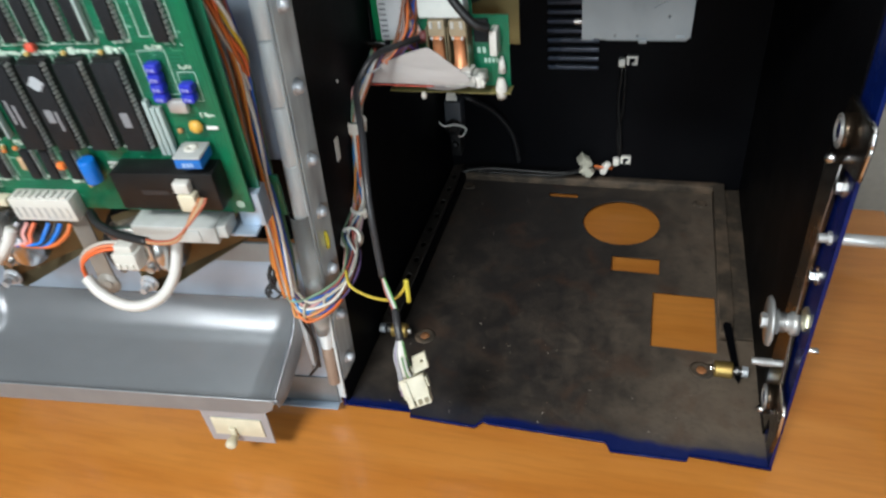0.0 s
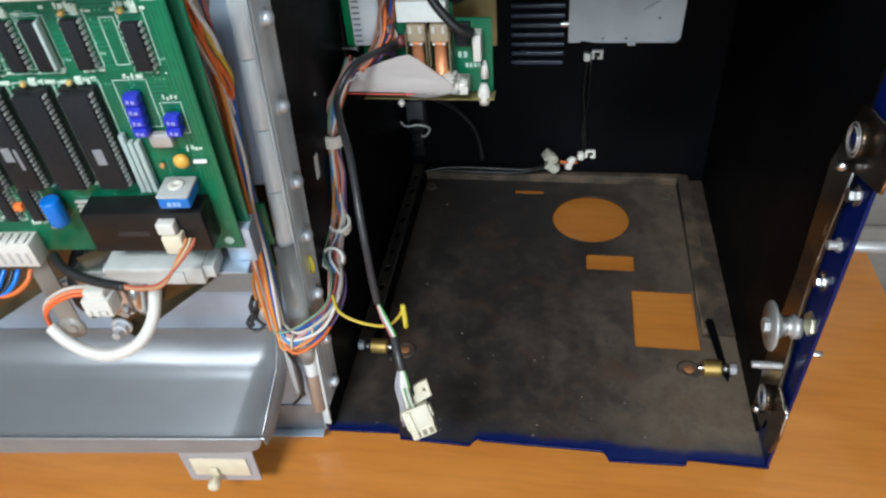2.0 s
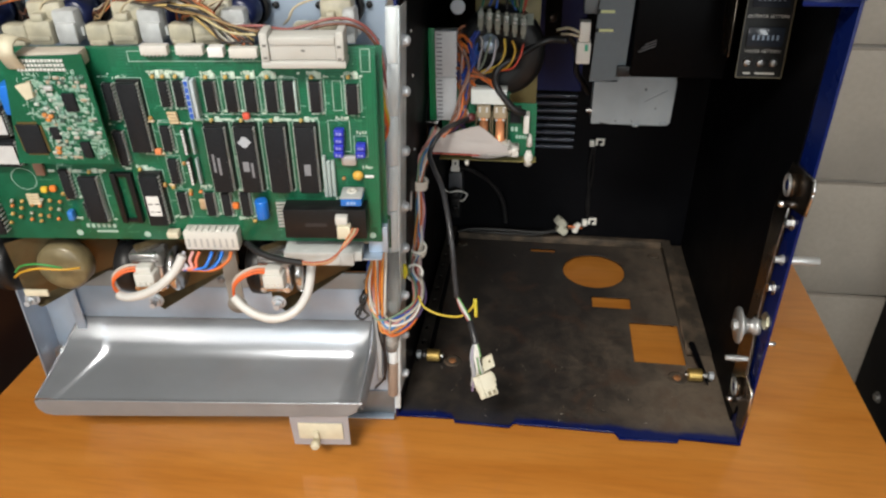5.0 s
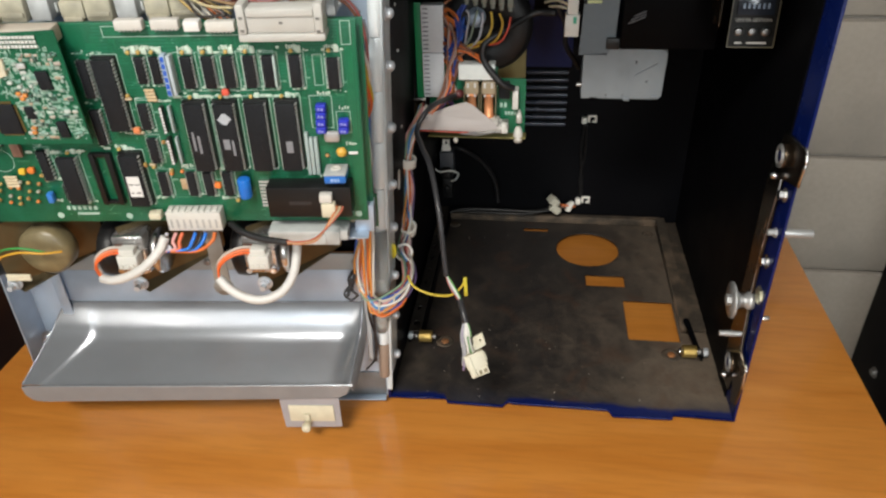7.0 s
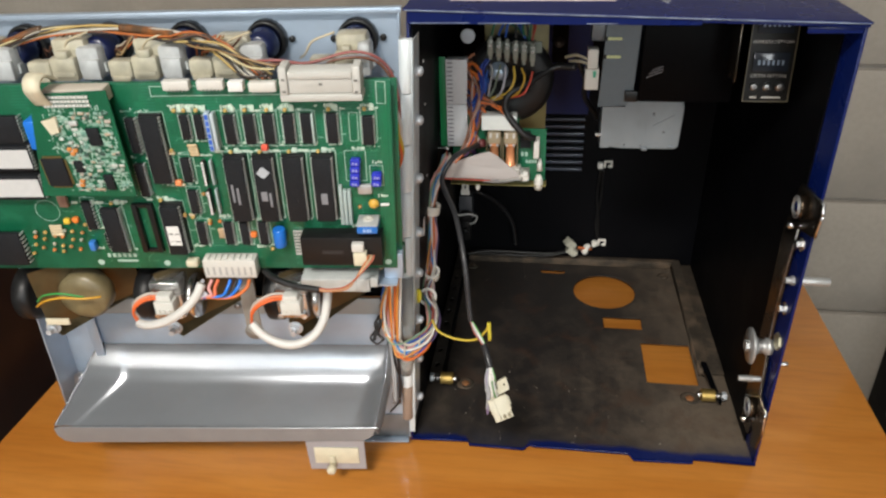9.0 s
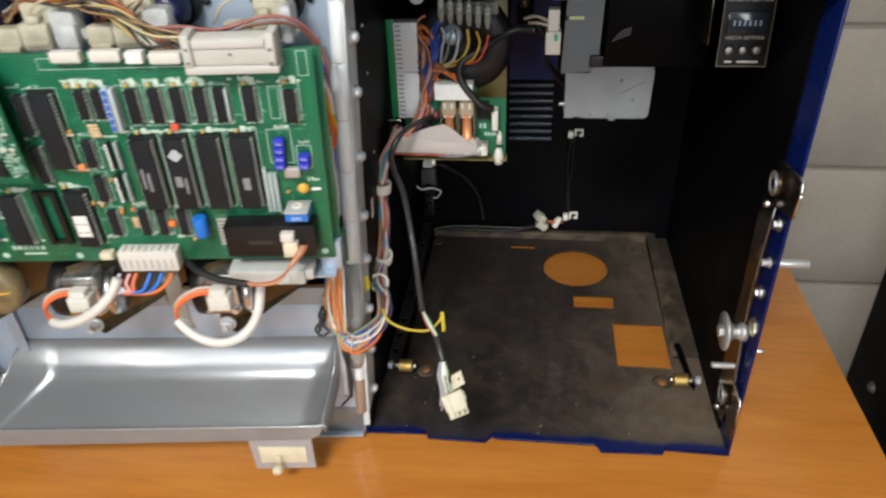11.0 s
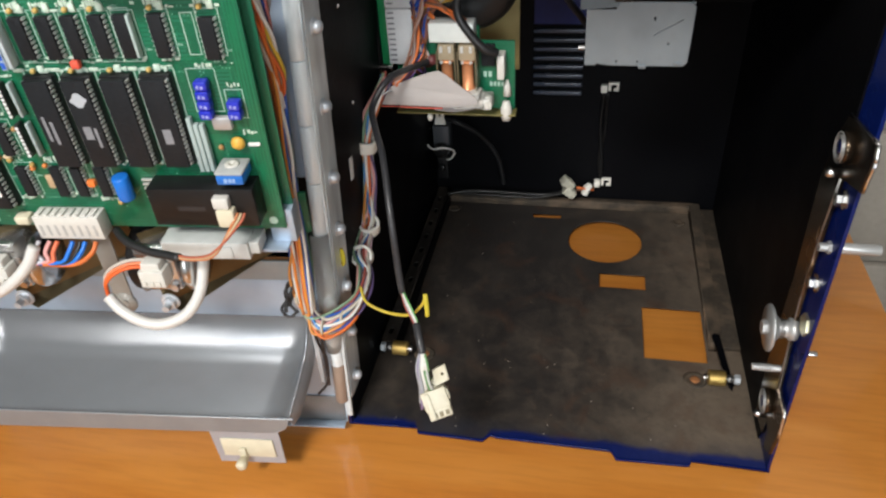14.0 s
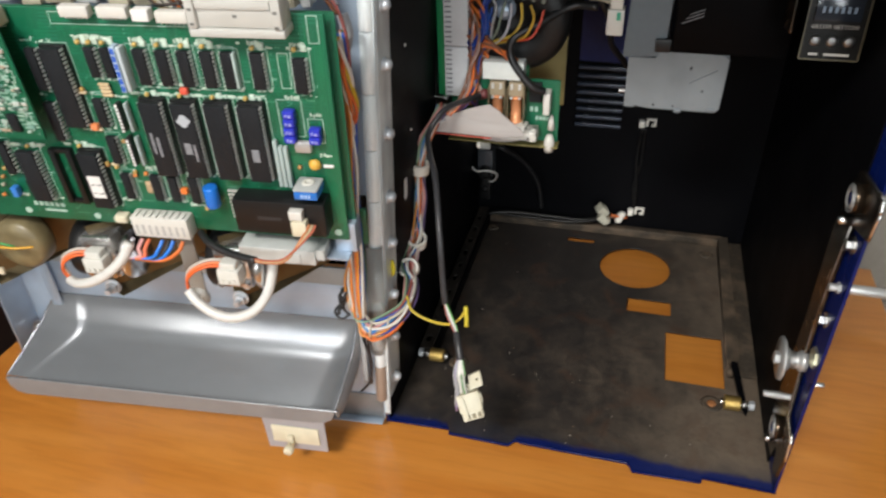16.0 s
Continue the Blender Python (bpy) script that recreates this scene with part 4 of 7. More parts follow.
part("capacitor", lathe((-79.4 * MM, -6.5 * MM, 26.5 * MM), "z", [(4.4 * MM, 0), (4.8 * MM, 0.8 * MM), (4.8 * MM, 14.5 * MM), (4.4 * MM, 15.4 * MM), (3.2 * MM, 15.5 * MM)], 24), paint(BRIGHTBLUE, 0.3), board, "bright blue electrolytic capacitor")
for u0, u1, v in ((-144, -126, 153), (-120.5, -102.5, 153), (-85.5, -67, 151)):
    hd = part("header", bx(u0, u1, 0.2, 6.0, v, v + 6.4, 0.5), WHITE, board, "white pin header")
    for k in range(int((u1 - u0) / 2.8)):
        part("pin", bx(u0 + 1.5 + 2.6 * k, u0 + 2.3 + 2.6 * k, 0.2, 4, v - 1.6, v - 0.1), TIN, hd)
part("label", bx(-99, -89, 0.2, 7, 152, 158.4, 0.3), PAPER, board, "white printed label block")
GREYSOCK = surface("grey_socket", (0.52, 0.52, 0.49), 0.45, 0, 0.08, 160, 0.05, (0.44, 0.43, 0.39), 0.5, 40)
idc = part("ribbon_socket", bx(-56.4, -14.1, 0.2, 13, 152.2, 168, 1.2), GREYSOCK, board, "grey ribbon cable socket")
for u in (-62, -14):
    part("latch_arm", bx(u, u + 5.5, 0.2, 15, 152.1, 171, 1.2), GREYSOCK, idc)
part("foot", bx(-62.5, -8, 0.2, 14, 147, 152, 1.0), GREYSOCK, idc)
part("cable_clamp", bx(-56, -14.5, 13.02, 14.4, 163, 167.5, 0.4), GREYSOCK, idc)
for gu, gv in ((-59, 154), (-59, 162), (-11.5, 153), (-11.5, 161), (-35, 158)):
    part("socket_slot", bx(gu - 1.2, gu + 1.2, 15.02 if gu != -35 else 13.02, 15.15 if gu != -35 else 13.15, gv, gv + 1.6), paint((0.16, 0.16, 0.15)), idc)
molex = part("wire_plug", bx(-142.5, -101, 0.2, 11, -1.5, 15, 0.6), WHITE, board, "white nine-way plug")
for k in range(8):
    part("key", bx(-140.5 + 4.9 * k, -137.6 + 4.9 * k, 3, 10, 15.02, 16.4, 0.3), WHITE, molex)
    part("latch_slot", bx(-140.0 + 4.9 * k, -138.4 + 4.9 * k, 11.02, 11.15, 1, 9), paint((0.4, 0.4, 0.38)), molex)
part("plug", bx(-157.5, -147.9, 0.2, 8, 6, 12, 1.5), CREAM, board, "cream nylon pad")
part("plug", bx(-22.5, -13.4, 14.6, 20, 29, 36, 0.8), WHITE, board, "white pin socket on the cover")
part("plug", bx(-21.5, -11.5, 14.6, 21, 17, 28.4, 0.8), CREAM, board, "cream two-pole plug on the cover")
for u, v in ((2, 6), (-230, 6), (-176, 5)):
    part("mounting_pad", rod((u * MM, -0.05 * MM, v * MM), "y", 2.6 * MM, 0.2 * MM, 16), PRINT, board)
# small parts between the chips
PALEPAD = surface("pale_solder", (0.56, 0.68, 0.58), 0.4, 0.1, 0.3, 500, 0.1)
rng = random.Random(7)
for u0 in (-109, -95, -81.6, -67.4, -37.2, -12.4, -146, -139, -129):
    v = 136.5 if u0 > -120 else 137
    part("capacitor", lathe(((u0 + 4 + rng.uniform(-1, 1)) * MM, -2.4 * MM, v * MM), "y", [(0.6 * MM, -1.5 * MM), (1.2 * MM, -1.0 * MM), (1.5 * MM, 0), (1.2 * MM, 1.0 * MM), (0.6 * MM, 1.5 * MM)], 12), paint((0.55, 0.37, 0.11)), board, "yellow bead capacitor")
    part("pad", bx(u0 + 6.2, u0 + 9.6, 0.02, 1.7, v - 1.8, v + 2.2, 0.6), PALEPAD, board)
    tagged(part("solder", join(*[bx(u0 + 1.6 * k, u0 + 1.6 * k + rng.uniform(0.9, 1.7), 0.02, rng.uniform(0.5, 1.6), v + rng.uniform(-0.6, 2.2), v + rng.uniform(2.6, 4.2), 0.25) for k in range(6)]), PALEPAD, board), kind="stuff")
for u0 in (-107, -86, -65, -44, -206, -167, -226):
    v = 104.6 if u0 > -110 else (62.5 if u0 != -167 else 65)
    part("capacitor", lathe((u0 * MM, -2.2 * MM, v * MM), "y", [(0.6 * MM, -1.5 * MM), (1.2 * MM, -1.0 * MM), (1.5 * MM, 0), (1.2 * MM, 1.0 * MM), (0.6 * MM, 1.5 * MM)], 12), paint((0.55, 0.37, 0.11)), board, "yellow bead capacitor")
    part("pad", bx(u0 + 2.2, u0 + 5.8, 0.02, 1.7, v - 1.6, v + 2.4, 0.6), PALEPAD, board)
    tagged(part("solder", join(*[bx(u0 + 2.4 + 1.7 * k, u0 + 2.4 + 1.7 * k + rng.uniform(0.9, 1.8), 0.02, rng.uniform(0.5, 1.5), v + rng.uniform(-2.0, -0.4), v + rng.uniform(0.4, 1.8), 0.25) for k in range(4)], bx(u0 - 12, u0 - 7, 0.02, 0.8, v - 1.2, v + 0.8, 0.3)), PALEPAD, board), kind="stuff")


for u, v, n in ((-111, 46.6, 5), (-90, 46.6, 5), (-69, 46.6, 4), (-130, 101, 5), (-160, 76, 6), (-205, 62, 6), (-238, 98, 4), (-20, 105, 5), (-6, 94, 4), (-3, 66, 4), (-24, 40, 5), (-100, 21, 6), (-125, 49, 5), (-170, 66, 4), (-232, 20, 5), (-150, 22, 4)):
    tagged(part("solder", join(*[bx(u + 1.9 * k, u + 1.9 * k + rng.uniform(0.8, 1.7), 0.02, rng.uniform(0.3, 1.4), v + rng.uniform(-0.8, 0.4), v + rng.uniform(0.8, 2.4), 0.2) for k in range(n)]), PALEPAD, board), kind="stuff")


def resistor(u, v, length, color, upright=False):
    b = lathe((u * MM, -2 * MM, v * MM), "z" if upright else "x", [(0.7 * MM, -length / 2 * MM), (1.2 * MM, (-length / 2 + 0.8) * MM), (1.0 * MM, 0), (1.2 * MM, (length / 2 - 0.8) * MM), (0.7 * MM, length / 2 * MM)], 10)
    part("resistor", b, paint(color), board)


for k in range(4):
    resistor(-134 + 0.3 * k, 110 - 2.4 * k, 7, (0.55, 0.42, 0.25))
    resistor(-256, 42 - 2.6 * k, 10, (0.6, 0.5, 0.33))
for k in range(3):
    resistor(-127 + 1.5 * k, 35, 9, (0.5, 0.36, 0.22), True)
    resistor(-150 + 2.2 * k, 104 - 26 * k, 5, (0.55, 0.45, 0.3))
for u, v, c in ((-240, 46, (0.8, 0.22, 0.04)), (-103, 32, (0.8, 0.2, 0.04)), (-152, 78, (0.75, 0.25, 0.1)), (-84, 106, (0.7, 0.1, 0.06)), (-247, 45, (0.75, 0.5, 0.05))):
    part("bead", bx(u, u + 5, 0.6, 4.6, v, v + 4.6, 1.2), paint(c), board, "orange bead component")
part("capacitor", bx(-244, -232, 0.6, 15, 114, 136, 2), paint(BRIGHTBLUE, 0.3), board, "bright blue box capacitor")
part("capacitor", bx(-232, -227.5, 0.6, 6, 21, 29, 0.8), paint((0.04, 0.2, 0.6), 0.3), board, "blue capacitor")
part("component", bx(-246, -239, 0.6, 4, 60, 72, 0.6), paint((0.2, 0.11, 0.08)), board, "brown component")
TAN = [(0.42, 0.27, 0.08), (0.5, 0.33, 0.1), (0.6, 0.2, 0.05), (0.36, 0.36, 0.28), (0.4, 0.21, 0.07)]
for k in range(20):
    u, v = -280 + 2.3 * k + rng.uniform(-1, 1), 17 + (k * 7) % 23 + rng.uniform(-1.5, 1.5)
    part("bead", lathe((u * MM, -2.4 * MM, v * MM), "y", [(0.5 * MM, -1.6 * MM), (1.2 * MM, -1.1 * MM), (1.6 * MM, 0), (1.2 * MM, 1.1 * MM), (0.5 * MM, 1.6 * MM)], 10), paint(TAN[k % 5]), board)
for k in range(16):
    u, v = rng.choice([(-234, 42), (-196, 66), (-150, 50), (-130, 72), (-128, 46), (-90, 22), (-22, 60), (-150, 106)])
    part("bead", lathe(((u + rng.uniform(-6, 6)) * MM, -2.2 * MM, (v + rng.uniform(-3, 3)) * MM), "y", [(0.5 * MM, -1.4 * MM), (1.3 * MM, -0.9 * MM), (1.6 * MM, 0), (1.3 * MM, 0.9 * MM), (0.5 * MM, 1.4 * MM)], 10), paint(TAN[k % 5]), board)
bits = []
for cu, cv, w, h in SEATS:
    if cu < -240:
        continue
    for k in range(7):
        u, v = cu + rng.uniform(-2.5, w + 2.5), cv + (h + rng.uniform(0.8, 4.5) if k % 2 else -rng.uniform(0.8, 4.0))
        if all(not (a - 0.5 < u < a + b + 0.5 and c - 0.5 < v < c + d + 0.5) for a, c, b, d in SEATS):
            bits.append(bx(u, u + rng.uniform(0.8, 2.6), 0.02, rng.uniform(0.2, 1.2), v, v + rng.uniform(0.7, 1.5), 0.15))
tagged(part("solder_field", join(*bits), PALEPAD, board), kind="stuff")
# printed designators by the chips, vias in short rows and covered tracks running between them
VIA = surface("via", (0.16, 0.40, 0.26), 0.4, 0.2, 0.2, 400, 0)
FAINT = surface("faint_print", (0.27, 0.46, 0.36), 0.6, 0, 0.15, 300, 0)
letters, vias, runs = [], [], []


def free(u, v, gap=0.6):
    return all(not (cu - gap < u < cu + w + gap and cv - gap < v < cv + h + gap) for cu, cv, w, h in SEATS)


for cu, cv, w, h in SEATS:
    for du, dv in ((rng.uniform(0, w * 0.3), h + 2.4), (w + 1.4, rng.uniform(0.1, 0.6) * h), (rng.uniform(0, w * 0.4), -3.2)):
        for k in range(rng.choice((2, 3, 3, 4))):
            u, v = cu + du + 1.3 * k, cv + dv
            letters.append(bx(u, u + rng.choice((0.5, 0.9, 0.9)), 0.02, 0.06, v, v + rng.uniform(0.9, 1.4)))
for k in range(150):
    u, v = rng.uniform(-250, 0), rng.uniform(4, 150)
    du, dv = rng.choice(((1.9, 0), (0, 2.2), (1.5, 1.5)))
    for q in range(rng.choice((1, 2, 3, 5))):
        if free(u + du * q, v + dv * q):
            vias.append(bx(u + du * q, u + du * q + 0.7, 0.02, 0.16, v + dv * q, v + dv * q + 0.7))
for k in range(260):
    u, v = rng.uniform(-250, 4), rng.uniform(4, 148)
    n, length, upright = rng.choice((1, 2, 3, 4)), rng.uniform(5, 22), rng.random() < 0.6
    for q in range(n):
        a, b = (u + 1.3 * q, v) if upright else (u, v + 1.3 * q)
        a1, b1 = (a + 0.45, min(154, b + length)) if upright else (min(6, a + length), b + 0.45)
        runs.append(bx(a, a1, 0.005, 0.03 + 0.002 * (k % 5), b, b1))
tagged(part("silkscreen", join(*letters), FAINT, board), kind="stuff")
tagged(part("via_field", join(*vias), VIA, board), kind="stuff")
tagged(part("track_field", join(*runs), TRACK, board), kind="stuff")
part("printed_number", join(*[bx(-223 + 4.2 * k, -220.4 + 4.2 * k, 0.02, 0.1, 11, 14.5) for k in range(6)], bx(-216, -199, 0.02, 0.1, 6.5, 8.5)), PRINT, board)
# the standing plate that carries the board
part("rear_board", bx(-320, 12.5, -9.5, -7.9, 2, 154, 0.3), PCB, board, "second green board behind")
part("carrier_plate", bx(-320, 0, -18, -14.5, -6, 150, 0.4), ZINC, board, "galvanised carrier plate behind the boards")
part("corner_bracket", join(bx(-2, 13, -14, -2, -12, 12, 0.4), bx(-10, 9, -14, 6, -14, -12.2, 0.4)), ZINC, board, "galvanised corner bracket")
lower = part("lower_board", bx(-30, 12, -34, -32.4, -30, 2, 0.3), PCB, board, "edge of a lower green board")
part("lower_part", join(bx(-22, -16, -32.3, -28, -22, -17, 0.4), bx(-10, -7, -32.3, -29, -26, -18, 0.3), bx(-2, 4, -32.3, -30, -20, -16, 0.4)), paint((0.4, 0.44, 0.42)), lower, "pale components")
part("carrier_bracket", join(bx(-66, -12, -3, 13, -14, -1.6, 0.5), bx(-14, -6, -3, 11, -11, -2.2, 0.5), bx(-30, -22, 12.8, 14, -13, -4, 0.4)), surface("pale_guard", (0.50, 0.52, 0.51), 0.35, 0, 0.15, 90, 0.1, (0.38, 0.40, 0.38), 0.6, 40), board, "pale plastic guard under the board")


SKEW.clear()


def small_board():
    s = thing("plug_in_board", "small green circuit board plugged onto the main board", "circuit board", m=BOARD @ pose(-0.176, -0.016, 0.078))
    b = lambda u0, u1, h0, h1, v0, v1, bev=0.0: bx(u0, u1, h0, h1, v0, v1, bev)
    part("board", sheet([[(0, 0), (-0.0695, 0), (-0.0515, 0.078), (0.0015, 0.080)]], 0.0016, UP), PCB, s)
    part("flat_chip", b(-60, -44, 0.9, 2.8, 9, 31, 0.4), CHIP, s)
    part("chip_leads", join(b(-61.6, -42.4, 0.85, 1.4, 10, 30), b(-59, -45, 0.85, 1.4, 7.4, 32.6)), surface("gold_leads", (0.3, 0.22, 0.09), 0.4, 0.8), s)
    part("chip", b(-20, -11.5, 0.9, 3, 41, 54, 0.3), CHIP, s)
    part("chip", b(-19, -12.5, 0.9, 3, 6, 18, 0.3), CHIP, s)
    for k in range(13):
        for row in range(3):
            part("pin", b(-43 + 2.5 * k, -41.4 + 2.5 * k, 0.9, 2.4, 69.4 + 3 * row, 71.2 + 3 * row, 0.2), PAPER, s)
    part("pad", sheet([[(-0.048, 0.060), (-0.044, 0.050), (-0.038, 0.052), (-0.038, 0.062)]], 0.003, pose(0, -0.0025, 0) @ UP), CREAM, s, "cream pad")
    part("socket", b(-44, -2, -14, -2, 70, 80, 0.6), paint((0.5, 0.45, 0.38)), s, "beige board connector")
    r = random.Random(3)
    PALE = [(0.22, 0.36, 0.30), (0.36, 0.46, 0.40), (0.14, 0.29, 0.23), (0.30, 0.38, 0.32), (0.05, 0.10, 0.08), (0.42, 0.33, 0.24), (0.52, 0.56, 0.52), (0.46, 0.40, 0.34)]
    for k in range(190):
        u, v = -41 + 2.75 * r.randrange(14) + r.uniform(-0.3, 0.3), 5 + 3.1 * r.randrange(20) + r.uniform(-0.3, 0.3)
        if -22 < u < -9 and (4 < v < 20 or 39 < v < 56):
            continue
        part("chip_component", b(u, u + r.uniform(1.5, 4.2), 0.9, r.uniform(1.4, 2.8), v, v + r.uniform(1.3, 2.4), 0.25), paint(r.choice(PALE)), s)
    for u, v in ((-38, 37), (-36.5, 33.5), (-37, 12), (-38, 8.5), (-34, 36)):
        part("bead", b(u, u + 3.4, 0.9, 3.4, v, v + 2.8, 0.9), paint((0.62, 0.24, 0.06)), s)
    part("chip", b(-37, -31, 0.9, 2.6, 20, 29, 0.3), CHIP, s)
    part("crystal", b(-30, -24, 0.9, 3.4, 56, 59.5, 0.8), TIN, s)
    pm = None
    for k in range(380):
        u, v = r.uniform(-50, -2), r.uniform(3, 67)
        if -62 < u < -41 and 6 < v < 34:
            continue
        q = b(u, u + r.uniform(0.6, 3.2), 0.85, 0.9, v, v + r.uniform(0.4, 0.9)) if k % 2 else b(u, u + r.uniform(0.4, 0.8), 0.85, 0.9, v, v + r.uniform(1, 4))
        pm = join(pm, q) if pm else q
    tagged(part("silkscreen", pm, PRINT, s), kind="stuff")
    fields = []
    for k in range(70):
        u, v = r.uniform(-42, -6), r.uniform(4, 64)
        fields.append(b(u, u + r.uniform(2.5, 6.5), 0.82, 0.845 + 0.0003 * k, v, v + r.uniform(1.2, 3.4)))
    tagged(part("copper_field", join(*fields), surface("bare_copper_field", (0.20, 0.36, 0.28), 0.4, 0, 0.3, 500, 0.1, (0.30, 0.40, 0.30), 0.6, 90), s), kind="stuff")
    part("flat_cable", cable(FLATLINE, 0.0008, flat=0.0055, twist=(1, 0, 0)), CREAM, s, "cream flat cable")


FLATLINE = [(-0.0425, -0.002, 0.0715), (-0.0425, -0.0060, 0.078), (-0.0422, -0.0088, 0.0845), (-0.0417, -0.0062, 0.0900), (-0.0410, 0.000, 0.0915), (-0.0405, 0.006, 0.0890), (-0.040, 0.011, 0.085)]
small_board()


# ---- block courses of the wall behind ----
def wall_blocks():
    kinds = []
    r = random.Random(11)
    for k in range(6):
        w, h = 0.992, 0.187
        bm = block(-w / 2, w / 2, -0.008, 0.03, -h / 2, h / 2, 0.004)
        bmesh.ops.subdivide_edges(bm, edges=[e for e in bm.edges if e.calc_length() > 0.1], cuts=3, use_grid_fill=True)
        for v in bm.verts:
            v.co.y += r.uniform(-0.0012, 0.0012)
        me = bpy.data.meshes.new("block")
        bm.to_mesh(me)
        bm.free()
        me.materials.append(BLOCKM)
        kinds.append(me)
    for row in range(-3, 8):
        z = 0.161 + row * 0.193
        for col in range(-3, 3):
            x = col * 1.0 + (0.09 if row % 2 else 0.0) + 0.62
            if abs(x) > 2.1 or z < FLOOR + 0.08 or z > 1.7:
                continue
            ob = new("block", kinds[(row * 7 + col * 3) % 6])
            ob.parent = WALL
            ob.location = (x, 0.472, z)


wall_blocks()


# ---- inside the cabinet ----
def lock_bar():
    """The bar that locks the door, with its rollers, on the right wall."""
    l = thing("lock_bar", "dark steel locking bar with rollers inside the cabinet wall", "lock bar")
    x = 0.3335
    PLATED = surface("plated_steel", (0.44, 0.45, 0.45), 0.38, 0.55, 0.15, 150, 0.08, (0.36, 0.36, 0.35), 0.5, 60)
    line = [(0.034, 0.2815), (-0.0150, 0.2868), (-0.0175, 0.2785), (-0.0135, 0.258), (0.0185, 0.249), (0.0235, 0.19), (0.0235, 0.146), (0.0145, 0.0735), (-0.0075, 0.0715), (-0.0095, 0.049),
            (-0.004, 0.024), (0.006, 0.019), (0.008, 0.034), (0.016, 0.038), (0.020, 0.020), (0.044, 0.018), (0.050, 0.07), (0.046, 0.15), (0.050, 0.235)]
    part("bar", sheet([line], 0.003, pose(x, 0, 0) @ pose(0, 0, 0, 90, 0, 90), 0.0004), DARKSTEEL, l)
    # bright steel lines at both ends draw the plate's lit thickness
    for a, b in (((0.034, 0.2823), (-0.0150, 0.2876)), ((-0.0150, 0.2876), (-0.0182, 0.2787)), ((-0.0182, 0.2787), (-0.0142, 0.258)), ((0.0145, 0.0742), (-0.0080, 0.0722)), ((-0.0080, 0.0722), (-0.0101, 0.049))):
        part("lit_edge", cable([(x, *a), (x, (a[0] + b[0]) / 2, (a[1] + b[1]) / 2), (x, *b)], 0.0011, 2, 6), STEEL, l)
    part("edge_line", cable([(x - 0.0012, 0.0183, 0.248), (x - 0.0012, 0.0233, 0.19), (x - 0.0012, 0.0233, 0.146), (x - 0.0012, 0.0143, 0.0742)], 0.0006, 3, 6), DULL, l, "lighter line along the edge of the bar")
    for y, z in ((0.019, 0.2684), (0.0215, 0.0532)):
        r = part("roller", lathe((0.3270, y, z), "x", [(0.0050, 0.0), (0.0092, 0.0004), (0.0096, 0.0012), (0.0096, 0.0050)], 32), DARKSTEEL, l, "dark steel roller")
        for ra, rb, h in ((0.0060, 0.0073, 0.0010), (0.0084, 0.0093, 0.0004)):
            part("ring", lathe((0.3268, y, z), "x", [(ra, 0.0002), (ra + 0.0002, -h), (rb - 0.0002, -h), (rb, 0.0002)], 36), PLATED, r, "bright snap ring")
        # the hub's blue is a reflection put into its colour
        part("hub", lathe((0.3268, y, z), "x", [(0.0006, -0.0008), (0.0040, -0.0006), (0.0046, 0.0004)], 24), paint((0.004, 0.010, 0.06), 0.3), r, "hub coloured with a dark blue reflection")
        part("pin", lathe((0.3275, y + 0.005, z - 0.0195), "x", [(0.0012, -0.003), (0.0032, -0.0012), (0.0032, 0.004)], 14), STEEL, l)
    d = part("knob_disc", lathe((0.3170, 0.022, 0.1255), "x", [(0.004, -0.0012), (0.0165, -0.0008), (0.0168, 0.0008), (0.0155, 0.0016), (0.0085, 0.0019), (0.0085, 0.0055), (0.0062, 0.006), (0.0062, 0.0125), (0.008, 0.013), (0.008, 0.018)], 36), PLATED, l, "bright steel disc on a threaded boss")
    part("nut", rod((0.3143, 0.022, 0.1255), "x", 0.0052, 0.004, 6), PLATED, d)
    part("thread", join(*[lathe((0.3215 + 0.0016 * k, 0.022, 0.1255), "x", [(0.0062, -0.0006), (0.0072, 0), (0.0062, 0.0006)], 20) for k in range(4)]), DULL, d)
    part("hex_nut", rod((0.3362, 0.012, 0.139), "x", 0.0082, 0.0035, 6), surface("yellow_zinc", (0.62, 0.58, 0.4), 0.35, 0.9), l, "yellow zinc hexagon nut")
    part("stud", join(rod((0.3235, 0.0205, 0.0885), "x", 0.0025, 0.022, 14), *[lathe((0.318 + 0.0018 * k, 0.0205, 0.0885), "x", [(0.0025, -0.0007), (0.0032, 0), (0.0025, 0.0007)], 14) for k in range(5)]), PLATED, l, "threaded steel stud")
    for y, z in ((0.0135, 0.237), (0.0155, 0.172)):
        hexbolt(l, (0.3366, y, z), "x", 0.0042, 0.0045, -1, STEEL)
    part("shaft", join(rod((0.3355, 0.0125, 0.2025), "x", 0.0028, 0.012, 14), rod((0.352, 0.0125, 0.2025), "x", 0.0036, 0.026, 18, 0.0005), rod((0.336, 0.0125, 0.2025), "x", 0.0042, 0.003, 6)), PLATED, l, "steel shaft through the wall")
    part("screw_end", rod((0.3425, 0.003, 0.121), "x", 0.0022, 0.006, 12, 0.0006), STEEL, l)
    part("slit", block(0.3316, 0.3319, 0.0265, 0.0275, 0.198, 0.208), STEEL, l)


lock_bar()


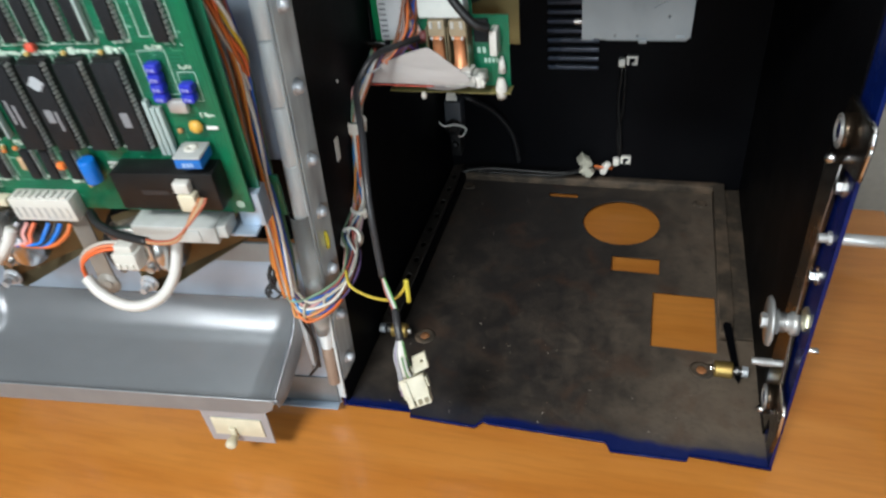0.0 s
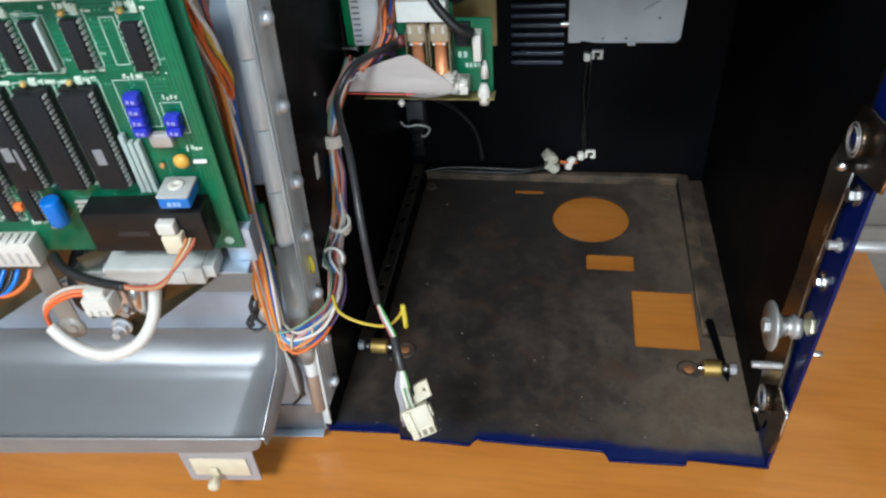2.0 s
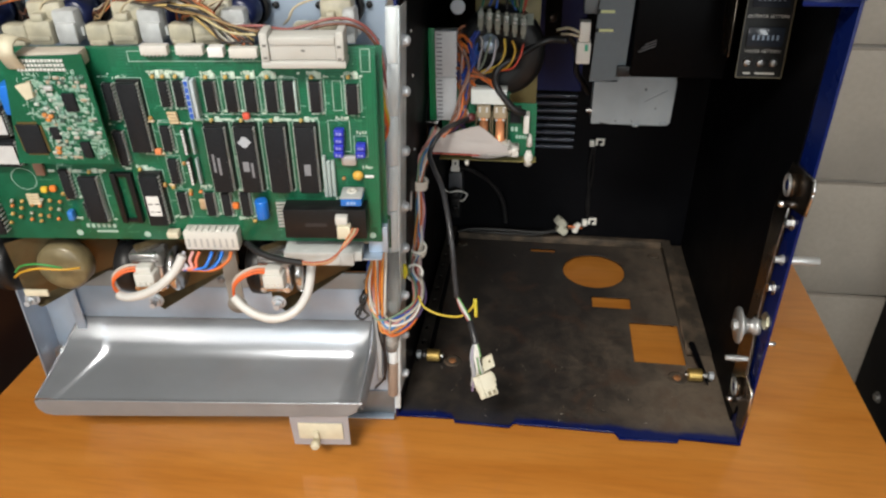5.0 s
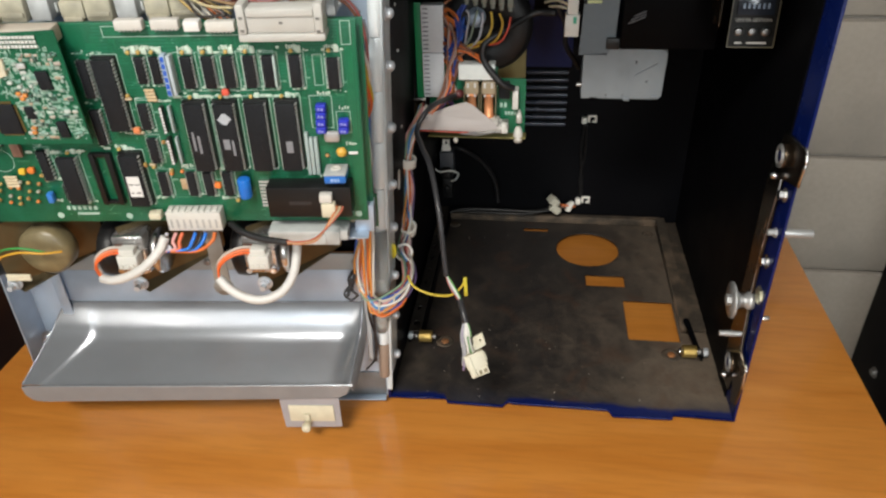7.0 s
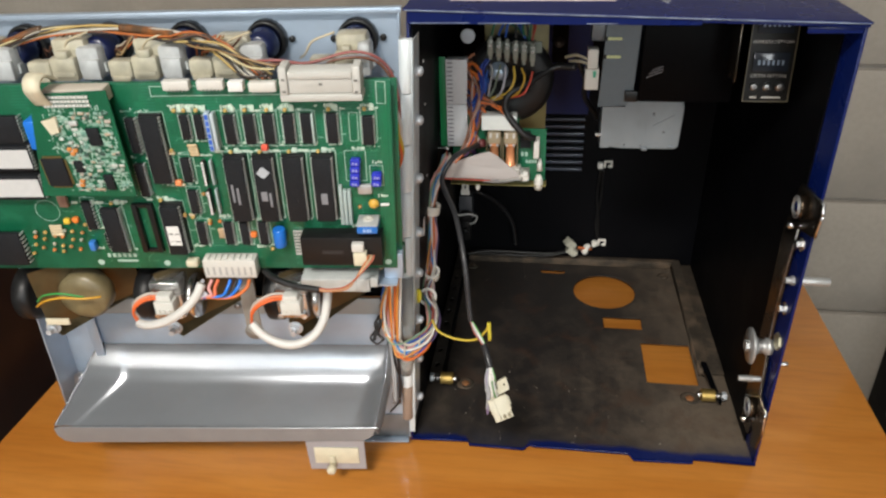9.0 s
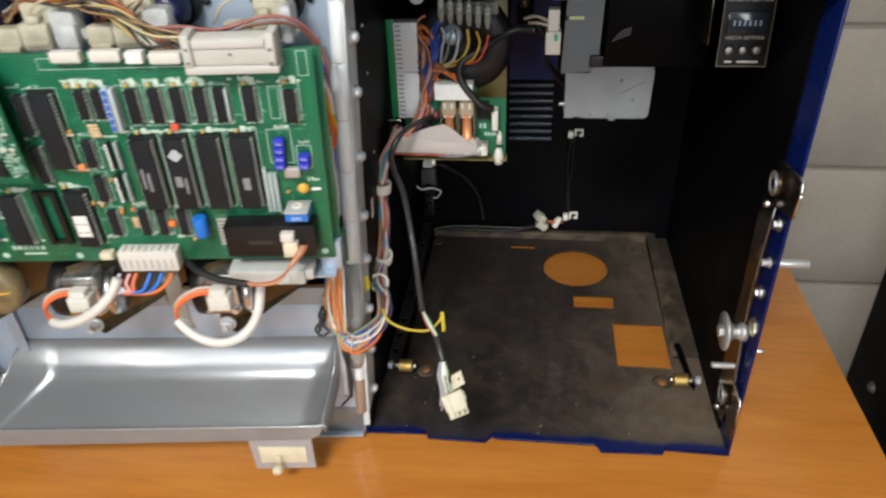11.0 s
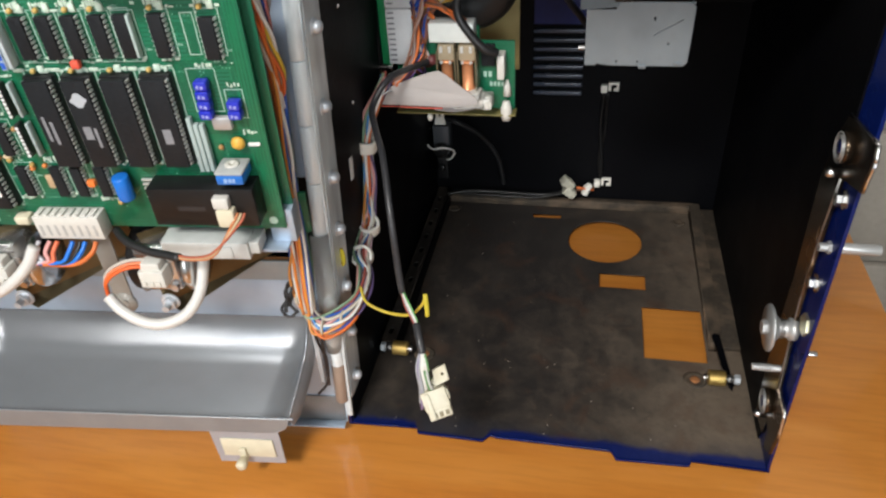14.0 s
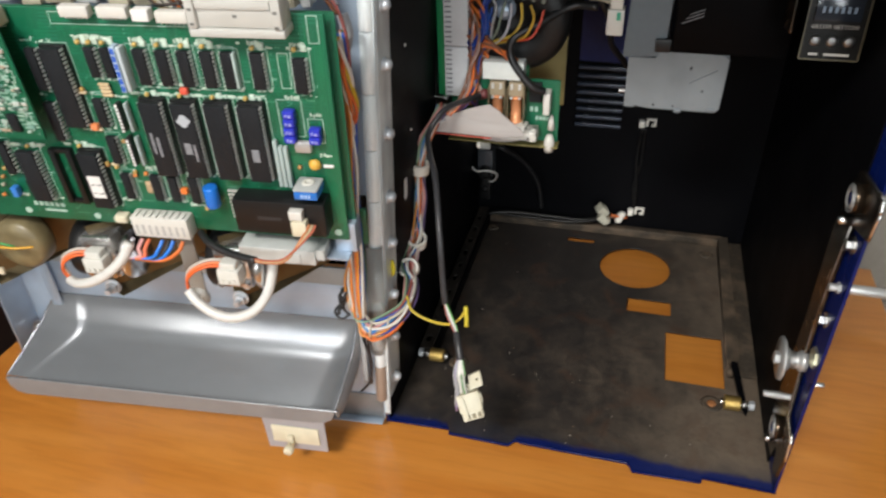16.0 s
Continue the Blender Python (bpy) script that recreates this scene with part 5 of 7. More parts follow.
def terminal_strip():
    s = thing("terminal_strip", "white labelled plug strip on a green board edge", "terminal strip")
    part("board_edge", block(0.0195, 0.0265, 0.148, 0.1496, 0.262, 0.353, 0.0003), paint((0.012, 0.22, 0.08)), s)
    for z0, z1 in ((0.2645, 0.3075), (0.3085, 0.352)):
        p = part("plug_housing", block(0.027, 0.0475, 0.142, 0.156, z0, z1, 0.0006), paint((0.66, 0.68, 0.7)), s, "white plug housing")
        for k in range(10):
            z = z0 + 0.003 + k * 0.0041
            part("contact_mark", block(0.0285, 0.0335, 0.1414, 0.1419, z, z + 0.0011), paint((0.16, 0.17, 0.19)), p)
    part("support_rod", rod((0.0158, 0.15, 0.325), "z", 0.0022, 0.17, 10), RUBBER, s)
    part("support_rod", rod((0.0105, 0.16, 0.325), "z", 0.0015, 0.17, 8), RUBBER, s)
    part("stud", join(rod((0.0165, 0.146, 0.2605), "x", 0.0016, 0.02, 10), rod((0.0265, 0.146, 0.2605), "x", 0.0028, 0.003, 8), rod((0.012, 0.146, 0.2605), "x", 0.0028, 0.002, 8)), STEEL, s)


terminal_strip()


def relay_board():
    b = thing("relay_board", "green relay circuit board fixed at the cabinet back", "circuit board")
    Y = 0.146
    part("board", sheet([[(0.032, 0.2275), (0.1255, 0.2275), (0.1255, 0.2830), (0.0985, 0.2830), (0.0985, 0.3000), (0.032, 0.3000)]], 0.0016, pose(0, Y + 0.0008, 0) @ UP), PCB, b)
    part("board_rim", block(0.030, 0.127, Y - 0.010, Y + 0.004, 0.2250, 0.2262, 0.0003), PCBEDGE, b, "yellow edge strip under the board")
    part("support", lathe((0.1195, Y - 0.006, 0.2285), "z", [(0.0035, -0.008), (0.0045, -0.004), (0.0045, 0.002), (0.0025, 0.008)], 14), WHITE, b, "white nylon board support")
    part("support", lathe((0.058, Y - 0.010, 0.2225), "z", [(0.0015, -0.003), (0.0025, 0.0), (0.0015, 0.003)], 10), WHITE, b)
    part("cone", lathe((0.120, Y - 0.003, 0.247), "z", [(0.0032, -0.007), (0.0026, 0), (0.0012, 0.006)], 12), WHITE, b)
    part("white_block", block(0.0625, 0.0965, Y - 0.016, Y - 0.0002, 0.2865, 0.301, 0.0006), paint((0.66, 0.7, 0.68)), b, "white plastic block")
    for x in (0.0685, 0.0845):
        r = part("relay", join(block(x, x + 0.0125, Y - 0.016, Y - 0.0002, 0.2725, 0.2845, 0.001)), paint((0.34, 0.28, 0.19), 0.12), b, "clear-topped relay with a copper coil")
        part("coil", lathe((x + 0.0062, Y - 0.012, 0.2615), "z", [(0.0056, -0.0125), (0.0056, -0.0115), (0.0044, -0.011), (0.0044, 0.009), (0.0056, 0.0095), (0.0056, 0.0105)], 20), COPPER, r, "copper winding")
        part("frame", join(block(x - 0.0012, x - 0.0002, Y - 0.017, Y - 0.001, 0.2485, 0.28), block(x + 0.0127, x + 0.0137, Y - 0.017, Y - 0.001, 0.2485, 0.28), block(x - 0.0012, x + 0.0137, Y - 0.017, Y - 0.001, 0.247, 0.2485)), paint((0.16, 0.13, 0.08), 0.2), r)
        for dx in (0.0028, 0.0095):
            part("contact", join(rod((x + dx, Y - 0.0165, 0.2715), "y", 0.0012, 0.001, 10), block(x + dx - 0.001, x + dx + 0.001, Y - 0.0172, Y - 0.0162, 0.2790, 0.2838)), TIN, r)
    part("socket", block(0.1135, 0.119, Y - 0.014, Y - 0.0002, 0.257, 0.276, 0.0008), WHITE, b, "white wire socket")
    crumple = join(block(0.080, 0.1035, Y - 0.022, Y - 0.008, 0.2365, 0.2455, 0.001), block(0.098, 0.1095, Y - 0.021, Y - 0.006, 0.2355, 0.2440, 0.001), block(0.0885, 0.101, Y - 0.024, Y - 0.010, 0.2440, 0.2490, 0.001))
    bmesh.ops.subdivide_edges(crumple, edges=crumple.edges[:], cuts=2, use_grid_fill=True)
    wob = random.Random(8)
    for v in crumple.verts:
        v.co += Vector((wob.uniform(-0.0009, 0.0009), wob.uniform(-0.0009, 0.0009), wob.uniform(-0.0009, 0.0009)))
    part("ribbon_plug", crumple, WHITE, b, "white ribbon cable plug wrapped in crumpled tape")
    part("chip", block(0.1000, 0.1105, Y - 0.004, Y - 0.0002, 0.2640, 0.2810, 0.0004), CHIP, b)
    marks = [block(0.101 + 0.004 * k, 0.1035 + 0.004 * k, Y - 0.0003, Y - 0.0001, 0.254, 0.2585) for k in range(2)] + [block(0.106 + 0.003 * k, 0.108 + 0.003 * k, Y - 0.0003, Y - 0.0001, 0.2465, 0.250) for k in range(4)]
    part("printed_mark", join(*marks), PRINT, b)
    part("backing_plate", block(0.060, 0.124, 0.196, 0.199, 0.24, 0.395, 0.0005), surface("yellowed_plate", (0.27, 0.22, 0.085), 0.5, 0, 0.2, 60, 0.1, (0.17, 0.13, 0.05), 0.7, 20), b, "yellow chromated backing plate")


relay_board()


def transformer():
    t = thing("ring_transformer", "black wrapped ring transformer behind the relay board", "transformer", m=pose(0.088, 0.170, 0.331))
    part("ring", lathe((0, 0, 0), "y", [(0.012, 0.0), (0.036, 0.001), (0.042, 0.008), (0.042, 0.020), (0.036, 0.026), (0.014, 0.026), (0.012, 0.02)], 36), RUBBER, t)
    part("washer", lathe((-0.010, 0, 0.010), "y", [(0.0090, 0.026), (0.0090, 0.0275), (0.0066, 0.028), (0.0066, 0.034), (0.004, 0.036)], 6 * 4), ZINC, t, "bright washer and bolt")


transformer()


def terminal_block():
    t = thing("terminal_block", "row of translucent screw terminals under the cabinet top", "terminal block", m=pose(0.068, 0.135, 0.3655))
    for k in range(6):
        z = 0.0 - 0.0012 * k
        x = 0.0078 * k
        p = part("terminal", join(block(x, x + 0.0052, -0.004, 0.004, z - 0.007, z + 0.008, 0.001), rod((x + 0.0026, -0.001, z - 0.008), "z", 0.0019, 0.005, 12), rod((x + 0.0026, -0.001, z + 0.008), "z", 0.0019, 0.005, 12)), paint((0.2, 0.215, 0.185), 0.2), t)
        part("screw", rod((x + 0.0026, -0.0045, z + 0.003), "y", 0.0013, 0.001, 10), STEEL, p)
    part("rail", block(0, 0.05, 0.0045, 0.0065, -0.006, 0.004), paint((0.12, 0.15, 0.13)), t)


terminal_block()


def coin_unit():
    """The validator: grey side plate, black body, silver return plate."""
    c = thing("coin_validator", "coin validator with grey plate, black body and silver plate", "coin validator")
    part("side_plate", sheet([[(0.173, 0.307), (0.200, 0.309), (0.2045, 0.322), (0.207, 0.400), (0.1765, 0.400)]], 0.003, pose(0, 0.146, 0) @ UP), paint((0.110, 0.135, 0.152)), c, "grey painted side plate")
    for z in (0.3715, 0.355):
        part("indicator", block(0.1775, 0.190, 0.1436, 0.1444, z - 0.0012, z + 0.0012), paint((0.55, 0.6, 0.3)), c, "pale yellow indicator bar")
        part("indicator_hole", block(0.1745, 0.1772, 0.1436, 0.1444, z - 0.0018, z + 0.0018), RUBBER, c)
    part("body", block(0.2085, 0.292, 0.138, 0.20, 0.3145, 0.402, 0.002), surface("black_moulding", (0.002, 0.002, 0.0024), 0.45, 0, 0.3, 200, 0.1, spec=0.05), c, "black plastic body")
    part("catch", block(0.197, 0.2085, 0.1405, 0.1465, 0.3135, 0.3235, 0.0006), RUBBER, c)
    part("scuff", join(*[block(0.2125 + 0.0035 * k, 0.2285 + 0.001 * k, 0.1374, 0.1379, 0.340 + 0.0022 * k, 0.3407 + 0.0022 * k) for k in range(3)]), surface("worn_grey", (0.14, 0.14, 0.15), 0.5), c, m=Matrix.Translation((0.22, 0, 0.342)) @ pose(0, 0, 0, 0, -22, 0) @ Matrix.Translation((-0.22, 0, -0.342)))
    silver = surface("brushed_silver", (0.205, 0.235, 0.255), 0.42, 0.3, 0.2, 80, 0.06, (0.145, 0.165, 0.18), 0.7, 40)
    holes = [ring_line(0.2015 + 0.0155 * k, 0.2675, 0.0011, 12) for k in range(2)] + [ring_line(0.2375, 0.2815, 0.0012, 12), oblong(0.2255, 0.2275, 0.298, 0.3015)]
    tilt = [(0.226 + 0.020 * k, 0.2865 + 0.012 * k) for k in range(2)]
    holes.append([(tilt[0][0], tilt[0][1]), (tilt[1][0], tilt[1][1]), (tilt[1][0] + 0.0008, tilt[1][1] + 0.0018), (tilt[0][0] + 0.0008, tilt[0][1] + 0.0018)])
    edge = [(0.1785, 0.2645), (0.186, 0.2645), (0.187, 0.266), (0.1965, 0.2645), (0.2495, 0.2645), (0.2525, 0.2675), (0.2535, 0.308), (0.250, 0.3115), (0.199, 0.3115), (0.199, 0.306), (0.178, 0.306)]
    part("return_plate", sheet([edge] + holes, 0.0022, pose(0, 0.1485, 0) @ UP, 0.0003), silver, c, "silver steel plate with small holes")
    part("plate_fold", block(0.178, 0.2535, 0.1502, 0.170, 0.3095, 0.3115), silver, c)
    part("plate_side", block(0.178, 0.1795, 0.1502, 0.170, 0.266, 0.3095), silver, c)
    part("plate_step", block(0.2205, 0.2215, 0.1468, 0.1473, 0.267, 0.302), silver, c)
    part("tongue", join(block(0.218, 0.2235, 0.1462, 0.149, 0.2625, 0.2655, 0.0004), block(0.243, 0.249, 0.1462, 0.149, 0.2655, 0.268, 0.0004)), silver, c)
    part("knob", rod((0.1755, 0.148, 0.2775), "x", 0.0020, 0.005, 12), DULL, c)
    k = part("wire_plug", join(block(0.1585, 0.171, 0.136, 0.150, 0.326, 0.3455, 0.0008), block(0.160, 0.1695, 0.137, 0.149, 0.3457, 0.3635, 0.0008)), WHITE, c, "white wire plug")
    part("plug_mark", block(0.1655, 0.1685, 0.1354, 0.1359, 0.338, 0.344), paint((0.05, 0.35, 0.22)), k)
    part("top_plug", block(0.163, 0.1755, 0.15, 0.168, 0.368, 0.384, 0.001), paint((0.12, 0.13, 0.14)), c)


coin_unit()


def words(text, size, m, material, parent, name="lettering"):
    cu = bpy.data.curves.new("tmp", "FONT")
    cu.body, cu.size, cu.extrude, cu.align_x = text, size, 0.00008, "CENTER"
    cu.resolution_u = 2
    ob = bpy.data.objects.new("tmp", cu)
    me = bpy.data.meshes.new_from_object(ob)
    bm = bmesh.new()
    bm.from_mesh(me)
    bpy.data.objects.remove(ob)
    bpy.data.meshes.remove(me)
    return part(name, bm, material, parent, m=m)


def meter_panel():
    p = thing("meter_panel", "black meter panel with two token counters and three screws", "meter panel", m=pose(0.309, 0.10, 0.359) @ pose(0, 0, 0, -6, 0, 0))
    part("plate", sheet([oblong(-0.0185, 0.0185, -0.029, 0.048, 0.001)], 0.0018, UP, 0.0003), surface("meter_black", (0.0062, 0.0055, 0.0046), 0.4, 0.0, spec=0.2), p)
    part("rim", join(*[block(a, b, -0.0022, -0.0010, c, d) for a, b, c, d in ((-0.0187, -0.0180, -0.029, 0.048), (0.0180, 0.0187, -0.029, 0.048), (-0.0179, 0.0179, -0.0292, -0.0286))]), paint((0.10, 0.085, 0.05)), p, "worn bronze rim")
    pale = paint((0.5, 0.49, 0.45))
    for z in (0.004, 0.035):
        w = part("counter", block(-0.0145, 0.0145, -0.0032, -0.0012, z - 0.0075, z + 0.0085, 0.0008), paint((0.02, 0.025, 0.035), 0.15), p, "glazed counter window")
        for k in range(6):
            part("counter_mark", block(-0.0105 + 0.0038 * k, -0.0088 + 0.0038 * k, -0.0037, -0.0033, z - 0.002, z + 0.002), paint((0.2, 0.27, 0.36)), w)
    words("USCITA GETTONI", 0.0036, pose(0, -0.00105, -0.0085) @ UP, pale, p)
    words("ENTRATA GETTONI", 0.0036, pose(0, -0.00105, 0.0195) @ UP, pale, p)
    for x in (-0.0105, 0, 0.0105):
        part("screw", lathe((x, -0.001, -0.0165), "y", [(0.0038, 0), (0.0034, 0.0016), (0.0016, 0.002)], 16), DULL, p)
    part("printed_bar", join(block(-0.0125, -0.007, -0.0012, -0.0009, -0.0262, -0.0248), block(-0.003, 0.0125, -0.0012, -0.0009, -0.0262, -0.0248)), pale, p)
    part("bracket", block(-0.028, -0.0265, -0.004, 0.03, -0.012, 0.04, 0.0004), DARKSTEEL, p, "bare steel bracket edge")


meter_panel()


def cable_clip(x, z, name_label):
    c = thing("cable_clip", name_label, "cable clip", "clips on the back sheet", m=pose(x, D - 0.0152, z))
    part("base", join(block(-0.0050, 0.0062, -0.004, 0, 0.0022, 0.0046, 0.0005), block(-0.0050, -0.0022, -0.004, 0, -0.0050, 0.0024, 0.0005), block(0.0036, 0.0062, -0.004, 0, -0.0040, 0.0024, 0.0005), block(0.0008, 0.0062, -0.004, 0, -0.0050, -0.0026, 0.0005)), NYLON, c, "open nylon hook")
    part("loop", block(-0.0130, -0.0062, -0.008, 0, -0.0060, 0.0028, 0.0016), NYLON, c)


cable_clip(0.2085, 0.1545, "white nylon cable clip on the black back sheet")
cable_clip(0.2090, 0.0355, "white nylon cable clip low on the black back sheet")


def loose_plug():
    p = thing("loose_plug", "cream multi-way plug hanging from orange wires at the back", "plug", m=pose(0.172, 0.352, 0.033, 0, 20, 15))
    grey = surface("grey_cream_nylon", (0.50, 0.49, 0.40), 0.5, 0, 0.25, 240, 0.3, (0.34, 0.33, 0.27), 0.7, 160)
    for q, x, z, turn in ((0, -0.0075, 0.0045, 22), (1, -0.0015, -0.0050, 18)):
        half = join(block(-0.0075, 0.0060, -0.006, 0.006, -0.0042, 0.0042, 0.0009), *[block(-0.0085 + 0.0045 * k, -0.0060 + 0.0045 * k, -0.0066, 0.0066, -0.0052, 0.0052, 0.0006) for k in range(3)])
        part("housing", half, grey, p, m=pose(x, -0.002 * q, z, 0, turn, 6 - 20 * q))
    part("wire", cable([(0.004, 0, 0.002), (0.012, -0.003, 0.004), (0.020, 0, 0.003), (0.026, 0.003, 0.002)], 0.0012), paint(ORANGE), p)
    part("wire", cable([(0.006, 0.002, -0.002), (0.013, 0.001, 0.0), (0.021, 0.002, 0.006), (0.026, 0.003, 0.004)], 0.0012), paint(BROWN), p)
    part("ferrule", join(block(0.0125, 0.0195, -0.004, 0.004, -0.005, 0.007, 0.0016), block(0.0145, 0.0205, -0.003, 0.003, 0.005, 0.010, 0.001)), NYLON, p)


loose_plug()


def buzzer():
    b = thing("door_switch", "grey switch with a white wire low on the back sheet", "switch", m=pose(0.0225, 0.335, 0.097))
    part("body", block(-0.009, 0.009, -0.008, 0.012, -0.012, 0.022, 0.001), paint((0.06, 0.065, 0.075)), b)
    part("plunger", lathe((0.0, -0.008, -0.006), "y", [(0.0085, 0), (0.008, 0.006), (0.003, 0.007)], 20), RUBBER, b)
    part("foot", join(block(-0.006, 0.006, -0.006, 0.010, -0.046, -0.0125, 0.001), lathe((0, -0.007, -0.03), "y", [(0.004, 0), (0.004, 0.003), (0.002, 0.004)], 12)), RUBBER, b)
    part("white_tab", sheet([[(-0.0055, 0.0245), (0.0055, 0.0245), (0.0055, 0.0300), (0.0042, 0.0310), (0.0042, 0.0400), (-0.0042, 0.0400), (-0.0042, 0.0310), (-0.0055, 0.0300)], oblong(-0.0016, 0.0016, 0.0325, 0.0385, 0.0010)], 0.003, pose(0, -0.0065, 0) @ UP, 0.0004), NYLON, b, "white tab")
    part("wire", cable([(-0.014, -0.004, 0.018), (-0.016, -0.012, 0.005), (-0.008, -0.02, 0.000), (0.006, -0.022, 0.003), (0.0165, -0.018, -0.003), (0.012, -0.014, -0.014), (0.006, -0.01, -0.018)], 0.0011), paint((0.75, 0.74, 0.70)), b, "thin white wire")
    part("wire", cable([(0.004, -0.004, 0.03), (0.022, -0.01, 0.028), (0.045, 0.005, 0.005), (0.062, 0.012, -0.025), (0.068, 0.016, -0.062)], 0.0026), paint(INK), b, "black cable")


buzzer()


# ---- wiring ----
def bundle(name, label, runs, group=""):
    """A harness: runs of (colour, radius, points)."""
    h = thing(name, label, "wiring", group)
    for color, r, pts in runs:
        part("wire", cable(pts, r, 8, 7), paint(color), h)
    return h


def shifted(points, dx, dy, dz, r=None):
    return [(x + dx + (r.uniform(-0.0024, 0.0024) if r else 0), y + dy + (r.uniform(-0.0018, 0.0018) if r else 0), z + dz + (r.uniform(-0.0018, 0.0018) if r else 0)) for x, y, z in points]


rw = random.Random(5)
# the harness from the ribbon plug down the left wall, round the hinge and up to the board
path = [(0.030, 0.118, 0.262), (0.0205, 0.100, 0.240), (0.0165, 0.090, 0.2197), (0.0175, 0.082, 0.195), (0.0175, 0.078, 0.170), (0.0155, 0.070, 0.155), (0.0165, 0.045, 0.146), (0.024, 0.028, 0.142),
        (0.027, 0.004, 0.139), (0.020, -0.014, 0.134), (0.006, -0.024, 0.132), (-0.006, -0.020, 0.139), (-0.0125, -0.015, 0.152), (-0.011, -0.015, 0.178), (-0.004, -0.018, 0.21), (0.0005, -0.020, 0.255),
        (0.0045, -0.022, 0.30), (0.006, -0.024, 0.325)]
spread = [(ORANGE, 0, -0.003, -0.0035), ((0.6, 0.24, 0.05), -0.002, -0.0035, -0.0025), (ORANGE, 0.001, -0.0040, -0.0028), ((0.52, 0.40, 0.26), -0.001, -0.0025, -0.0012), (GREY, -0.001, 0.001, 0.0), (PINK, 0.002, 0.0, 0.001),
          (OFFWHITE, 0.001, -0.0025, 0.002), (SKY, -0.0025, 0.002, 0.002), (BROWN, 0.0025, 0.003, -0.001), ((0.03, 0.20, 0.50), 0.0005, -0.0014, 0.0012), ((0.34, 0.08, 0.06), 0.0, 0.0035, 0.003), ((0.1, 0.07, 0.16), 0.003, 0.002, 0.0),
          ((0.40, 0.16, 0.10), -0.001, 0.002, -0.003), ((0.2, 0.3, 0.2), -0.003, 0.0, 0.003), ((0.3, 0.3, 0.27), 0.0015, 0.003, 0.002), (SKY, 0.0004, -0.0006, -0.0022), (PINK, -0.0026, -0.0012, 0.0014), ((0.55, 0.5, 0.42), 0.0022, 0.0012, 0.0026),
          ((0.44, 0.30, 0.34), 0.0026, 0.0030, 0.0014), ((0.5, 0.08, 0.05), -0.0016, 0.0036, -0.0006)]
harness = bundle("wire_harness", "bundle of coloured wires looped round the door hinge", [(c, 0.00108, shifted(path[:5], dx * 1.1, dy * 1.1, dz * 1.1, rw) + shifted(path[5:11], dx * 1.6, dy * 1.5, dz * 1.6, rw) + shifted(path[11:], dx * 0.6, dy * 0.7, dz * 0.6, rw)) for c, dx, dy, dz in spread])
for p, turn in (((0.0165, 0.0895, 0.2197), 0), ((0.0165, 0.0705, 0.1565), 20), ((0.0170, 0.0445, 0.1455), 50)):
    band = [(0.0084 * math.cos(radians(q)), 0.0084 * math.sin(radians(q))) for q in range(-150, 151, 20)] + [(0.0070 * math.cos(radians(q)), 0.0070 * math.sin(radians(q))) for q in range(150, -151, -20)]
    tie = part("cable_tie", sheet([band], 0.0092, None, 0.0004), NYLON, harness, "white saddle tie", m=Matrix.Translation(p) @ pose(0, 0, 0, turn, 8, 0))
    part("tie_base", join(block(-0.0105, -0.0082, -0.010, 0.003, -0.006, 0.013, 0.0008), block(-0.0086, -0.0060, -0.006, 0.002, -0.0035, 0.0035, 0.0006)), NYLON, tie, m=Matrix.Translation(p))
for p in ((0.0065, -0.0245, 0.132), (-0.0125, -0.0155, 0.150), (0.0185, -0.0155, 0.1335)):
    part("lacing", lathe((0, 0, 0), "x", [(0.0045, -0.0006), (0.0062, -0.0006), (0.0062, 0.0006), (0.0045, 0.0006)], 16), paint((0.5, 0.45, 0.36)), harness, "waxed lacing", m=Matrix.Translation(p))
part("drain_wire", cable([(0.012, 0.088, 0.255), (0.0105, 0.088, 0.235), (0.0115, 0.082, 0.2), (0.0115, 0.078, 0.175), (0.0125, 0.07, 0.158)], 0.0006, flat=0.0045, twist=(0.6, 0.8, 0)), paint(GREY), harness, "grey flat cable")

# the wires running up between the board and the hinge
rw = random.Random(33)
run = []
for k, c in enumerate(((0.66, 0.22, 0.04), (0.42, 0.42, 0.40), OFFWHITE, INK, ORANGE, (0.3, 0.1, 0.05), BRIGHTBLUE, (0.05, 0.14, 0.08), (0.55, 0.5, 0.42), (0.70, 0.27, 0.05), SKY, OFFWHITE)):
    off, back = -0.0112 + 0.00075 * k, -0.0335 + 0.0016 * ((k * 5) % 9)
    run.append((c, 0.00105, [(off + 0.05 * z + rw.uniform(-0.0012, 0.0012), back + rw.uniform(-0.001, 0.001) - 0.010 * max(0.0, (z - 0.32) / 0.05), z) for z in (0.375, 0.345, 0.315, 0.28, 0.245, 0.21, 0.18, 0.15)]))
bundle("hinge_wiring", "grey, black, orange and blue wires running up beside the hinge", run)

# a clear sleeve and yellow tag at the hinge
sleeve = thing("clear_sleeve", "clear plastic sleeve round the lower hinge", "sleeve", m=DOOR)
SKEW[:] = [0.050, 0.0]
part("tube", lathe((-0.0036, -0.0025, 0), "z", [(0.0062, 0.088), (0.0078, 0.104), (0.0082, 0.13), (0.0072, 0.20), (0.0071, 0.20), (0.0078, 0.13), (0.0074, 0.105), (0.0060, 0.088)], 20), CLEARP, sleeve)
SKEW.clear()
part("funnel", cable([(0.0125, 0.003, 0.1185), (0.0060, -0.0008, 0.108), (0.0008, -0.0026, 0.098)], 0.0060, 6, 14), CLEARP, sleeve, "clear sleeving bent up towards the loop", m=DOOR.inverted())
